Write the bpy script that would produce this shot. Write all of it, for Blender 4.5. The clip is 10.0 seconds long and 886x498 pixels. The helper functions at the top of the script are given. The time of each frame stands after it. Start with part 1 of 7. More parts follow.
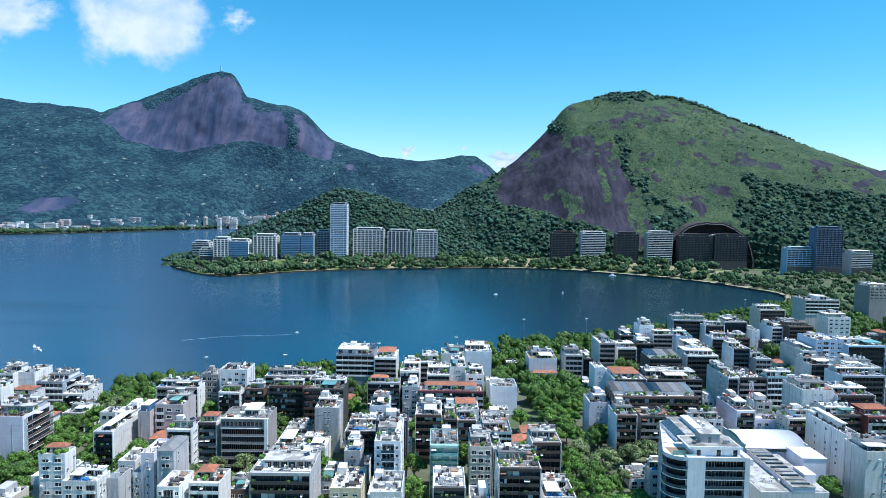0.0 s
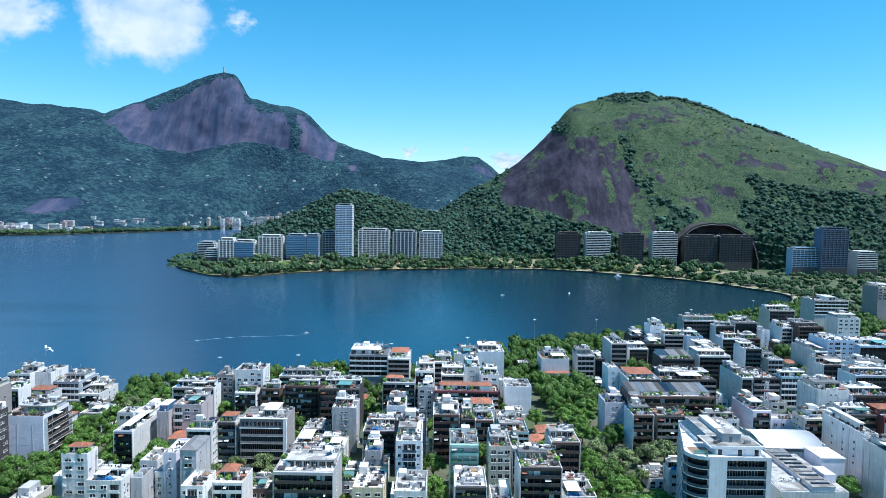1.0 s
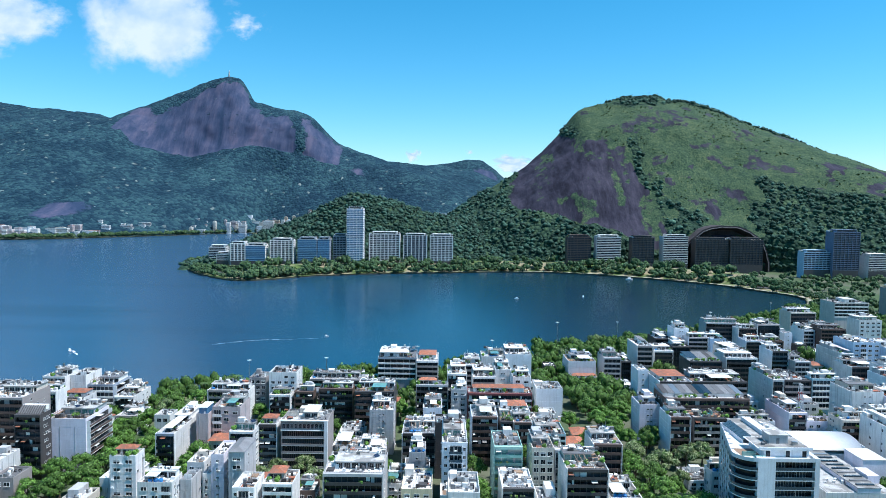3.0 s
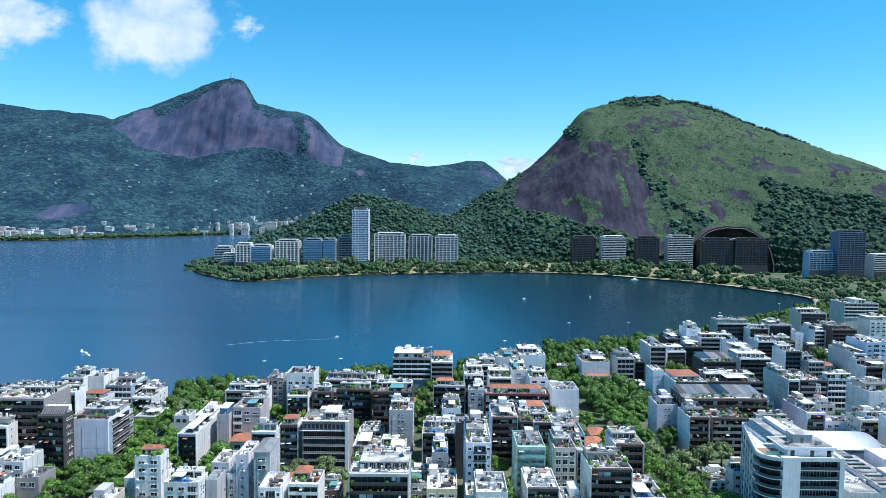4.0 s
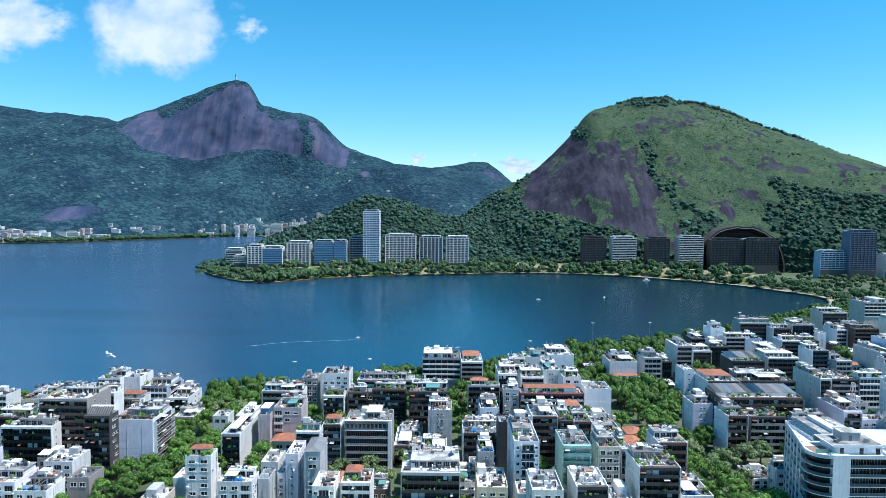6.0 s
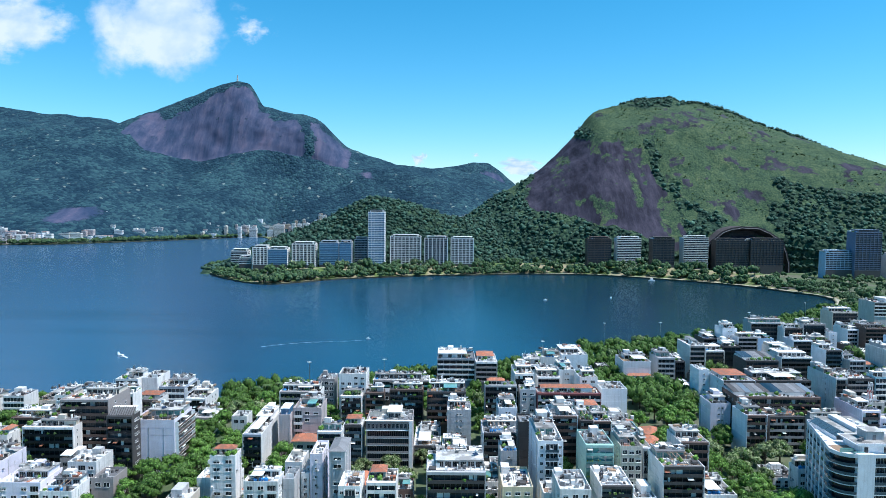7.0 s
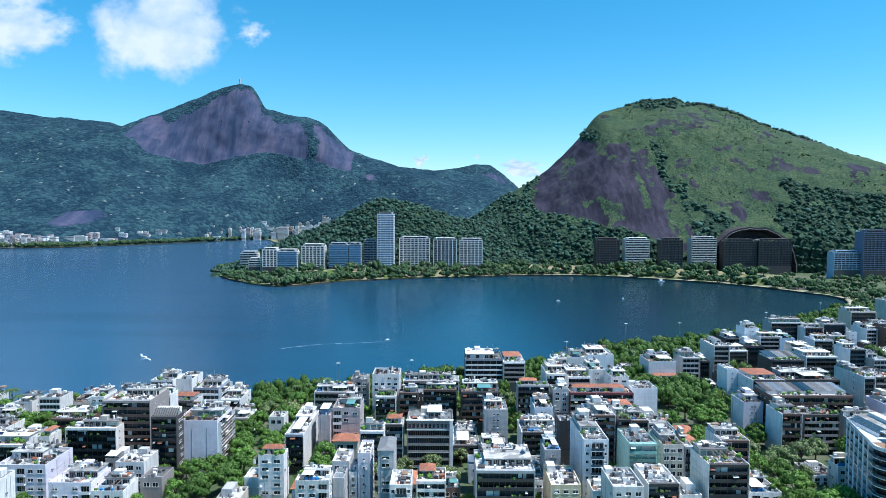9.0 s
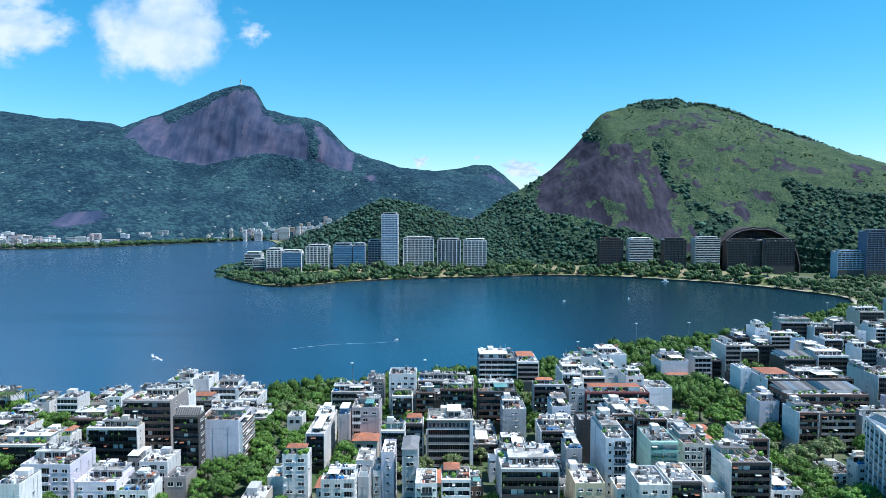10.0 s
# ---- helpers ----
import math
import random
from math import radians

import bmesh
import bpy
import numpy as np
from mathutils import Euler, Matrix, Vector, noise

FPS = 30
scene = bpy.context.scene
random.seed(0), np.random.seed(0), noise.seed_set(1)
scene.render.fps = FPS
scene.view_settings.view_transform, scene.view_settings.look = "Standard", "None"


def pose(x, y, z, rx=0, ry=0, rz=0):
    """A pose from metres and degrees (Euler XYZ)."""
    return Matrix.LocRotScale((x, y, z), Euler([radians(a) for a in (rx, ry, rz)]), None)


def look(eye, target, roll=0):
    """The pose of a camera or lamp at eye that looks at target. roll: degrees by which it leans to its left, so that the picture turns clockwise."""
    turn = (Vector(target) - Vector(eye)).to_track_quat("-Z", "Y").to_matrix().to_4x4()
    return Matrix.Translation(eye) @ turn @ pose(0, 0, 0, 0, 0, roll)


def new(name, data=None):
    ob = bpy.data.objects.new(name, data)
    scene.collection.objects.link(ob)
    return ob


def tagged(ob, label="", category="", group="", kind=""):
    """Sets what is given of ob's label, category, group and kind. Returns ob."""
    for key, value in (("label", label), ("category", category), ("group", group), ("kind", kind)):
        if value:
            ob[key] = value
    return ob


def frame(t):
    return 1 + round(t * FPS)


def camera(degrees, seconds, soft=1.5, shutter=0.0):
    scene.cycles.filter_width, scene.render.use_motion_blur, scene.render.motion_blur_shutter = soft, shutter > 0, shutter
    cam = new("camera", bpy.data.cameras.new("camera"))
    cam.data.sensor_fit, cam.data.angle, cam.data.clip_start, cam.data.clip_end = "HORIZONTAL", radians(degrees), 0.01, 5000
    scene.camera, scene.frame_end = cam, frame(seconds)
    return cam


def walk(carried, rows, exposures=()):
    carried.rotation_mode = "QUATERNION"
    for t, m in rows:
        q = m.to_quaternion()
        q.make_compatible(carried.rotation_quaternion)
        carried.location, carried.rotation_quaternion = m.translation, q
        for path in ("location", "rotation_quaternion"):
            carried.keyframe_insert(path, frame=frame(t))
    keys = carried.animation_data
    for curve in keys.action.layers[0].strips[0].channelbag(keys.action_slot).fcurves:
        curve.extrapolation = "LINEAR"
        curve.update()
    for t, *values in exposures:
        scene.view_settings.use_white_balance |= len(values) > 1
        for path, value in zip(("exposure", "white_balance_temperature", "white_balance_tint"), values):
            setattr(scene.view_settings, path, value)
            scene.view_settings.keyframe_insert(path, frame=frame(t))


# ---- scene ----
cam = camera(67.0, 10.0, soft=0.8)
PATH = [
    (0.0, 0.17, 0.21, 113.02, -0.259, -3.987, 0.858),
    (0.5, -3.22, -0.26, 112.92, -0.209, -3.941, 0.836),
    (1.0, -6.85, -0.72, 112.83, -0.170, -3.916, 0.836),
    (1.5, -10.65, -1.00, 112.73, -0.131, -3.857, 0.818),
    (2.0, -14.57, -1.38, 112.63, -0.107, -3.782, 0.818),
    (2.5, -18.42, -1.72, 112.53, -0.056, -3.701, 0.778),
    (4.0, -30.61, -2.99, 112.24, 0.030, -3.541, 0.655),
    (4.5, -34.75, -3.36, 112.14, 0.054, -3.526, 0.624),
    (5.0, -38.84, -3.73, 112.04, 0.079, -3.501, 0.567),
    (5.5, -43.01, -4.23, 111.94, 0.111, -3.474, 0.517),
    (7.0, -55.57, -5.38, 111.64, 0.146, -3.378, 0.369),
    (7.5, -59.82, -5.79, 111.54, 0.145, -3.343, 0.329),
    (8.0, -63.97, -6.17, 111.44, 0.154, -3.299, 0.294),
    (8.5, -68.07, -6.50, 111.35, 0.164, -3.269, 0.283),
    (9.0, -72.36, -7.91, 111.25, 0.087, -3.208, 0.172),
    (9.5, -77.12, -9.55, 111.15, -0.039, -3.165, 0.143),
    (10.0, -81.09, -9.12, 111.06, 0.001, -3.162, 0.103),
]
walk(cam, [(t, look((x, y, z), Vector((x, y, z)) + pose(0, 0, 0, 90 + pitch, 0, yaw).to_3x3() @ Vector((0, 0, -100)), roll))
           for t, x, y, z, yaw, pitch, roll in PATH], [(0.0, 0.52, 5750, 8), (10.0, 0.52, 5750, 8)])


# ---- daylight ----
SUN_EL, SUN_AZ = radians(64), radians(104)      # azimuth clockwise from +y
world = bpy.data.worlds.new("sky")
scene.world = world
world.use_nodes = True
wn, wl = world.node_tree.nodes, world.node_tree.links
sky = wn.new("ShaderNodeTexSky")
sky.sky_type, sky.sun_disc = "NISHITA", False
sky.sun_elevation, sky.sun_rotation = SUN_EL, SUN_AZ
sky.altitude, sky.air_density, sky.dust_density, sky.ozone_density = 50, 1.0, 0.15, 5.0
hsv = wn.new("ShaderNodeHueSaturation")
hsv.inputs["Hue"].default_value = 0.478
hsv.inputs["Saturation"].default_value = 1.30
wl.new(sky.outputs[0], hsv.inputs["Color"])
wl.new(hsv.outputs[0], wn["Background"].inputs[0])
wn["Background"].inputs[1].default_value = 0.114
sun = new("sun", bpy.data.lights.new("sun", "SUN"))
sun.data.energy, sun.data.angle, sun.data.color = 5.0, radians(0.5), (1.0, 0.93, 0.85)
sun.matrix_world = look((math.sin(SUN_AZ) * math.cos(SUN_EL) * 900, math.cos(SUN_AZ) * math.cos(SUN_EL) * 900, math.sin(SUN_EL) * 900), (0, 0, 0))
tagged(sun, "midday sun", "sun", kind="structure")


# ---- materials ----
def mat(name, colour, rough=0.7, metal=0.0, vary=0.25, scale=0.4, bump=0.2, bump_scale=3.0, stain=0.0, stretch=(1, 1, 1), random_tint=0.0, island=0.0, spec=0.4, second=None, mix_scale=0.05):
    """A surface with broad and fine variation in colour and relief, at metre scale."""
    m = bpy.data.materials.new(name)
    m.use_nodes = True
    n, l = m.node_tree.nodes, m.node_tree.links
    p = n["Principled BSDF"]
    p.inputs["Roughness"].default_value, p.inputs["Metallic"].default_value = rough, metal
    p.inputs["Specular IOR Level"].default_value = spec
    geo = n.new("ShaderNodeNewGeometry")
    mp = n.new("ShaderNodeMapping")
    mp.inputs["Scale"].default_value = stretch
    l.new(geo.outputs["Position"], mp.inputs["Vector"])

    def noise_tex(s, detail=4.0):
        t = n.new("ShaderNodeTexNoise")
        t.inputs["Scale"].default_value, t.inputs["Detail"].default_value = s, detail
        l.new(mp.outputs[0], t.inputs["Vector"])
        return t

    broad, fine = noise_tex(scale), noise_tex(scale * 9, 3.0)
    ramp = n.new("ShaderNodeValToRGB")
    lo = [c * (1 - vary) for c in colour]
    hi = [min(1, c * (1 + vary * 0.7)) for c in colour]
    ramp.color_ramp.elements[0].position, ramp.color_ramp.elements[1].position = 0.3, 0.7
    ramp.color_ramp.elements[0].color, ramp.color_ramp.elements[1].color = (*lo, 1), (*hi, 1)
    blend = n.new("ShaderNodeMath")
    blend.operation = "MULTIPLY_ADD"
    blend.inputs[1].default_value = 0.45
    l.new(fine.outputs["Fac"], blend.inputs[0])
    half = n.new("ShaderNodeMath")
    half.operation = "MULTIPLY"
    half.inputs[1].default_value = 0.55
    l.new(broad.outputs["Fac"], half.inputs[0])
    l.new(half.outputs[0], blend.inputs[2])
    l.new(blend.outputs[0], ramp.inputs["Fac"])
    out = ramp.outputs["Color"]

    def mixed(fac, a, b, mode="MIX"):
        x = n.new("ShaderNodeMix")
        x.data_type, x.blend_type = "RGBA", mode
        if isinstance(fac, float):
            x.inputs[0].default_value = fac
        else:
            l.new(fac, x.inputs[0])
        l.new(a, x.inputs[6])
        if isinstance(b, tuple):
            x.inputs[7].default_value = b
        else:
            l.new(b, x.inputs[7])
        return x.outputs[2]

    if second:
        big = noise_tex(mix_scale, 6.0)
        r = n.new("ShaderNodeValToRGB")
        r.color_ramp.elements[0].position, r.color_ramp.elements[1].position = 0.46, 0.56
        l.new(big.outputs["Fac"], r.inputs["Fac"])
        out = mixed(r.outputs["Color"], out, (*second, 1))
    if stain:
        streak = n.new("ShaderNodeTexNoise")
        mp2 = n.new("ShaderNodeMapping")
        mp2.inputs["Scale"].default_value = (1.6, 1.6, 0.12)
        l.new(geo.outputs["Position"], mp2.inputs["Vector"])
        l.new(mp2.outputs[0], streak.inputs["Vector"])
        streak.inputs["Scale"].default_value, streak.inputs["Detail"].default_value = 0.9, 5.0
        r = n.new("ShaderNodeValToRGB")
        r.color_ramp.elements[0].position, r.color_ramp.elements[1].position = 0.48, 0.74
        r.color_ramp.elements[1].color = (stain, stain, stain, 1)
        l.new(streak.outputs["Fac"], r.inputs["Fac"])
        out = mixed(r.outputs["Color"], out, (0.2, 0.19, 0.17, 1))
    if random_tint:
        info = n.new("ShaderNodeObjectInfo")
        r = n.new("ShaderNodeMapRange")
        r.inputs[3].default_value, r.inputs[4].default_value = 1 - random_tint, 1 + random_tint * 0.5
        l.new(info.outputs["Random"], r.inputs[0])
        out = mixed(1.0, out, r.outputs[0], "MULTIPLY")
    if island:
        r = n.new("ShaderNodeMapRange")
        r.inputs[3].default_value, r.inputs[4].default_value = 1 - island, 1 + island
        l.new(geo.outputs["Random Per Island"], r.inputs[0])
        out = mixed(1.0, out, r.outputs[0], "MULTIPLY")
    l.new(out, p.inputs["Base Color"])
    if bump:
        b = n.new("ShaderNodeBump")
        b.inputs["Strength"].default_value, b.inputs["Distance"].default_value = bump, 0.15
        t = noise_tex(bump_scale, 5.0)
        l.new(t.outputs["Fac"], b.inputs["Height"])
        l.new(b.outputs[0], p.inputs["Normal"])
    return m


def paint(name, colour, **k):
    return mat(name, colour, **{**dict(rough=0.65, vary=0.16, scale=0.25, bump=0.12, stain=0.42, random_tint=0.1), **k})


WALL = {
    "white": paint("white_render", (0.74, 0.73, 0.715), random_tint=0.2),
    # Cool and lilac tints put the skylit shade of white walls into the paint.
    "bluewhite": paint("cool_shade_white_render", (0.69, 0.71, 0.75), random_tint=0.15, stain=0.22),
    "lilac": paint("lilac_shade_white_render", (0.72, 0.68, 0.76), stain=0.15),
    "grey": paint("grey_render", (0.45, 0.45, 0.46)),
    "greyblue": paint("blue_grey_render", (0.30, 0.34, 0.40)),
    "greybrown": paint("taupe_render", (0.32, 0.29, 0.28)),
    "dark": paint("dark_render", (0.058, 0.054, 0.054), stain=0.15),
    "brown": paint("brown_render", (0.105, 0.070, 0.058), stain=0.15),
    "maroon": paint("maroon_render", (0.16, 0.05, 0.05), stain=0.15),
    "pink": paint("pink_grey_render", (0.50, 0.43, 0.43)),
    "beige": paint("beige_render", (0.58, 0.53, 0.46)),
    "cream": paint("cream_render", (0.72, 0.62, 0.42)),
    "green": paint("sea_green_render", (0.33, 0.52, 0.47)),
    "teal": paint("teal_render", (0.40, 0.60, 0.66)),
    "blue": paint("pale_blue_render", (0.42, 0.56, 0.72)),
    "brick": paint("ochre_render", (0.50, 0.38, 0.28)),
    "navy": paint("dark_blue_render", (0.14, 0.18, 0.27), stain=0.15),
    "striped": paint("pale_stone", (0.62, 0.58, 0.55)),
}
WHITE = WALL["white"]
TRIM = paint("trim_paint", (0.79, 0.785, 0.77), stain=0.2)
SPANDREL_BLUE = paint("blue_spandrel", (0.20, 0.34, 0.48), rough=0.35, stain=0.0)
ROOF = mat("roof_concrete", (0.46, 0.455, 0.44), 0.85, vary=0.5, scale=0.3, stain=0.0, random_tint=0.45, second=(0.22, 0.215, 0.205), mix_scale=0.25)
ROOF_WHITE = mat("white_roof_membrane", (0.70, 0.69, 0.675), 0.6, vary=0.22, scale=0.3, random_tint=0.2, second=(0.60, 0.585, 0.56), mix_scale=0.3)
ROOF_GREY = mat("grey_sheet_roof", (0.17, 0.17, 0.175), 0.6, vary=0.3, scale=0.5, random_tint=0.3)
TILE = mat("terracotta_tiles", (0.40, 0.145, 0.08), 0.85, vary=0.55, scale=0.9, second=(0.26, 0.12, 0.08), mix_scale=0.5, bump=0.6, bump_scale=2.2, random_tint=0.25)
DECKWOOD = mat("deck_boards", (0.30, 0.20, 0.13), 0.7, vary=0.35, scale=1.5, stretch=(1, 8, 1), random_tint=0.3)
GLASS = mat("window_glass", (0.030, 0.038, 0.046), 0.12, vary=0.5, scale=0.3, bump=0.02, random_tint=0.7, spec=0.35)
GLASS_GREEN = mat("green_rail_glass", (0.15, 0.32, 0.29), 0.1, vary=0.3, bump=0.0, random_tint=0.3, spec=0.7)
GLASS_BLUE = mat("blue_curtain_glass", (0.08, 0.18, 0.31), 0.1, vary=0.4, bump=0.02, random_tint=0.4, spec=0.7)
SHADE = mat("window_blind", (0.50, 0.50, 0.48), 0.8, vary=0.2, random_tint=0.4)
METAL = mat("galvanised_metal", (0.45, 0.46, 0.47), 0.4, metal=0.8, vary=0.25, random_tint=0.2)
TANK_BLUE = mat("blue_polyethylene", (0.03, 0.20, 0.50), 0.4, vary=0.15, random_tint=0.2)
POOL = mat("pool_water", (0.05, 0.42, 0.40), 0.08, vary=0.2, bump=0.1, bump_scale=2.0, spec=0.6)
RAIL_GLASS = mat("dark_rail_glass", (0.05, 0.085, 0.11), 0.15, vary=0.3, bump=0.0, random_tint=0.2, spec=0.5)
PANEL = mat("solar_glass", (0.02, 0.03, 0.06), 0.15, vary=0.3, spec=0.7)
RED = mat("red_paint", (0.45, 0.06, 0.05), 0.5, vary=0.2)
CANVAS = mat("awning_canvas", (0.75, 0.74, 0.70), 0.9, vary=0.12, random_tint=0.15)
ASPHALT = mat("asphalt", (0.055, 0.055, 0.057), 0.9, vary=0.3, scale=0.3, bump=0.3)
LAND = mat("town_ground", (0.10, 0.11, 0.07), 0.95, vary=0.45, scale=0.05, bump=0.3, bump_scale=0.6, second=(0.05, 0.085, 0.03), mix_scale=0.02)
GRASS = mat("park_grass", (0.075, 0.12, 0.028), 0.95, vary=0.4, scale=0.06, bump=0.4, bump_scale=0.7, second=(0.24, 0.21, 0.13), mix_scale=0.035)
SAND = mat("path_sand", (0.38, 0.345, 0.27), 0.9, vary=0.25, scale=0.2, bump=0.2)
BARK = mat("bark", (0.10, 0.075, 0.055), 0.9, vary=0.4, scale=2.0, bump=0.6, stretch=(1, 1, 0.2))
LEAF = mat("leaves", (0.125, 0.238, 0.042), 0.55, vary=0.5, scale=0.35, bump=0.5, bump_scale=1.5, random_tint=0.4, island=0.28, spec=0.25)
LEAF_PALE = mat("pale_leaves", (0.230, 0.280, 0.128), 0.6, vary=0.45, scale=0.35, bump=0.5, bump_scale=1.5, random_tint=0.3, island=0.35, spec=0.3)
# Darker green for crown cores: the shade inside the foliage as a colour.
LEAF_SHADE = mat("inner_leaf_shade", (0.060, 0.120, 0.022), 0.7, vary=0.6, scale=0.5, bump=1.0, bump_scale=2.2, random_tint=0.4, spec=0.2)
# Park greens carry extra blue for the haze across the water.
PARK_LEAF = mat("park_leaves", (0.082, 0.144, 0.050), 0.65, vary=0.5, scale=0.12, bump=0.6, bump_scale=0.8, island=0.35, spec=0.2)
# The same painted crown shade for the smaller park trees.
PARK_SHADE = mat("park_leaf_shade", (0.040, 0.077, 0.036), 0.75, vary=0.6, scale=0.1, bump=0.9, bump_scale=0.9, island=0.4, spec=0.2)
PALM = mat("palm_fronds", (0.07, 0.12, 0.03), 0.5, vary=0.4, scale=0.8, random_tint=0.3)
# Canopy green has haze blue mixed in.
CANOPY = mat("forest_canopy", (0.038, 0.079, 0.056), 0.85, vary=0.6, scale=0.06, bump=0.9, bump_scale=0.35, island=0.5, spec=0.2)
SCRUB = mat("hill_scrub", (0.042, 0.074, 0.024), 0.85, vary=0.6, scale=0.08, bump=0.6, bump_scale=0.5, island=0.5, spec=0.2)
TOWER_GLASS = mat("dark_tower_glass", (0.016, 0.026, 0.040), 0.25, vary=0.5, scale=0.12, bump=0.0, random_tint=0.4, spec=0.3)
FOAM = mat("fresh_foam", (0.7, 0.72, 0.74), 0.8, vary=0.3, scale=0.6)
WAKE = mat("foam", (0.22, 0.30, 0.36), 0.8, vary=0.2)
BOAT = mat("white_gelcoat", (0.8, 0.8, 0.8), 0.3, vary=0.1, bump=0.0)
STATUE = mat("soapstone", (0.42, 0.43, 0.42), 0.8, vary=0.2)


def cover_material(name, rock, grass, forest, fine, streak=0.1, crown=4.0, silver=0.6, relief=0.17):
    """Rock, grass and forest, laid by the ground's own cover."""
    m = bpy.data.materials.new(name)
    m.use_nodes = True
    n, l = m.node_tree.nodes, m.node_tree.links
    p = n["Principled BSDF"]
    p.inputs["Roughness"].default_value, p.inputs["Specular IOR Level"].default_value = 0.9, 0.15
    geo, att = n.new("ShaderNodeNewGeometry"), n.new("ShaderNodeAttribute")
    att.attribute_name = "cover"
    sep = n.new("ShaderNodeSeparateColor")
    l.new(att.outputs["Color"], sep.inputs[0])

    def tex(scale, stretch, detail=8.0):
        mp = n.new("ShaderNodeMapping")
        mp.inputs["Scale"].default_value = stretch
        l.new(geo.outputs["Position"], mp.inputs["Vector"])
        t = n.new("ShaderNodeTexNoise")
        t.inputs["Scale"].default_value, t.inputs["Detail"].default_value, t.inputs["Roughness"].default_value = scale, detail, 0.65
        l.new(mp.outputs[0], t.inputs["Vector"])
        return t.outputs["Fac"]

    def ramp(fac, stops):
        r = n.new("ShaderNodeValToRGB")
        els = r.color_ramp.elements
        els[0].position, els[0].color = stops[0][0], (*stops[0][1], 1)
        els[1].position, els[1].color = stops[-1][0], (*stops[-1][1], 1)
        for at, c in stops[1:-1]:
            els.new(at).color = (*c, 1)
        l.new(fac, r.inputs["Fac"])
        return r.outputs["Color"]

    def mixed(fac, x, y):
        k = n.new("ShaderNodeMix")
        k.data_type = "RGBA"
        l.new(fac, k.inputs[0]), l.new(x, k.inputs[6]), l.new(y, k.inputs[7])
        return k.outputs[2]

    def ragged(mask, scale, amount):
        """The mask with a frayed edge."""
        k = n.new("ShaderNodeMath")
        k.operation = "MULTIPLY_ADD"
        k.inputs[1].default_value = amount
        l.new(tex(scale, (1, 1, 1), 6.0), k.inputs[0])
        l.new(mask, k.inputs[2])
        r = n.new("ShaderNodeMapRange")
        r.interpolation_type = "SMOOTHSTEP"
        r.inputs[1].default_value, r.inputs[2].default_value = 0.38 + amount / 2, 0.62 + amount / 2
        l.new(k.outputs[0], r.inputs[0])
        return r.outputs[0]

    def both(coarse, grain):
        """Broad patches with a fine grain over them."""
        k = n.new("ShaderNodeMix")
        k.inputs[0].default_value = 0.5
        l.new(coarse, k.inputs[2]), l.new(grain, k.inputs[3])
        return k.outputs[0]

    ha = both(tex(fine, (1, 0.4, streak)), both(tex(fine * 3, (1, 0.3, streak * 0.8)), tex(fine * 1.4, (0.6, 0.6, 0.5))))
    hb = both(both(tex(fine * 0.5, (1, 1, 1)), tex(fine * 1.7, (1, 1, 1))), tex(fine * 6, (1, 1, 0.6)))
    a = ramp(ha, [(0.40, rock[0]), (0.5, rock[1]), (0.60, rock[2])])
    b = ramp(hb, [(0.40, grass[0]), (0.5, grass[1]), (0.61, grass[-1])])
    # tree crowns as cells, each with a tone of its own
    cell = n.new("ShaderNodeTexVoronoi")
    cell.inputs["Scale"].default_value = fine * crown
    l.new(geo.outputs["Position"], cell.inputs["Vector"])
    tone = n.new("ShaderNodeSeparateColor")
    l.new(cell.outputs["Color"], tone.inputs[0])
    k = n.new("ShaderNodeMath")
    k.operation = "MULTIPLY_ADD"
    k.inputs[1].default_value = 0.45
    l.new(tone.outputs[0], k.inputs[0])
    k2 = n.new("ShaderNodeMath")
    k2.operation = "MULTIPLY"
    k2.inputs[1].default_value = 0.55
    l.new(tex(fine * 2.2, (1, 1, 1)), k2.inputs[0])
    l.new(k2.outputs[0], k.inputs[2])
    broad = n.new("ShaderNodeMapRange")
    broad.inputs[1].default_value, broad.inputs[2].default_value, broad.inputs[3].default_value, broad.inputs[4].default_value = 0.35, 0.65, -0.16, 0.16
    l.new(tex(fine * 0.3, (1, 1, 1), 4.0), broad.inputs[0])
    k3 = n.new("ShaderNodeMath")
    k3.operation = "ADD"
    l.new(k.outputs[0], k3.inputs[0]), l.new(broad.outputs[0], k3.inputs[1])
    k = k3
    c = ramp(k.outputs[0], [(0.25, forest[0]), (0.5, forest[1]), (0.78, forest[2])])
    c = mixed(ramp(tone.outputs[1], [(0.991, (0, 0, 0)), (0.996, (silver, silver, silver))]), c, ramp(tone.outputs[2], [(0.0, (0.16, 0.20, 0.18)), (1.0, (0.34, 0.38, 0.35))]))
    hc = n.new("ShaderNodeMath")
    hc.operation = "SUBTRACT"
    hc.inputs[0].default_value = 1.0
    l.new(cell.outputs["Distance"], hc.inputs[1])
    g, f = ragged(sep.outputs[1], fine * 1.6, 1.5), ragged(sep.outputs[2], fine * 2.5, 0.9)
    l.new(mixed(f, mixed(g, a, b), c), p.inputs["Base Color"])
    bump = n.new("ShaderNodeBump")
    bump.inputs["Strength"].default_value, bump.inputs["Distance"].default_value = 1.0, relief / fine
    l.new(mixed(f, mixed(g, ha, hb), hc.outputs[0]), bump.inputs["Height"])
    l.new(bump.outputs[0], p.inputs["Normal"])
    return m


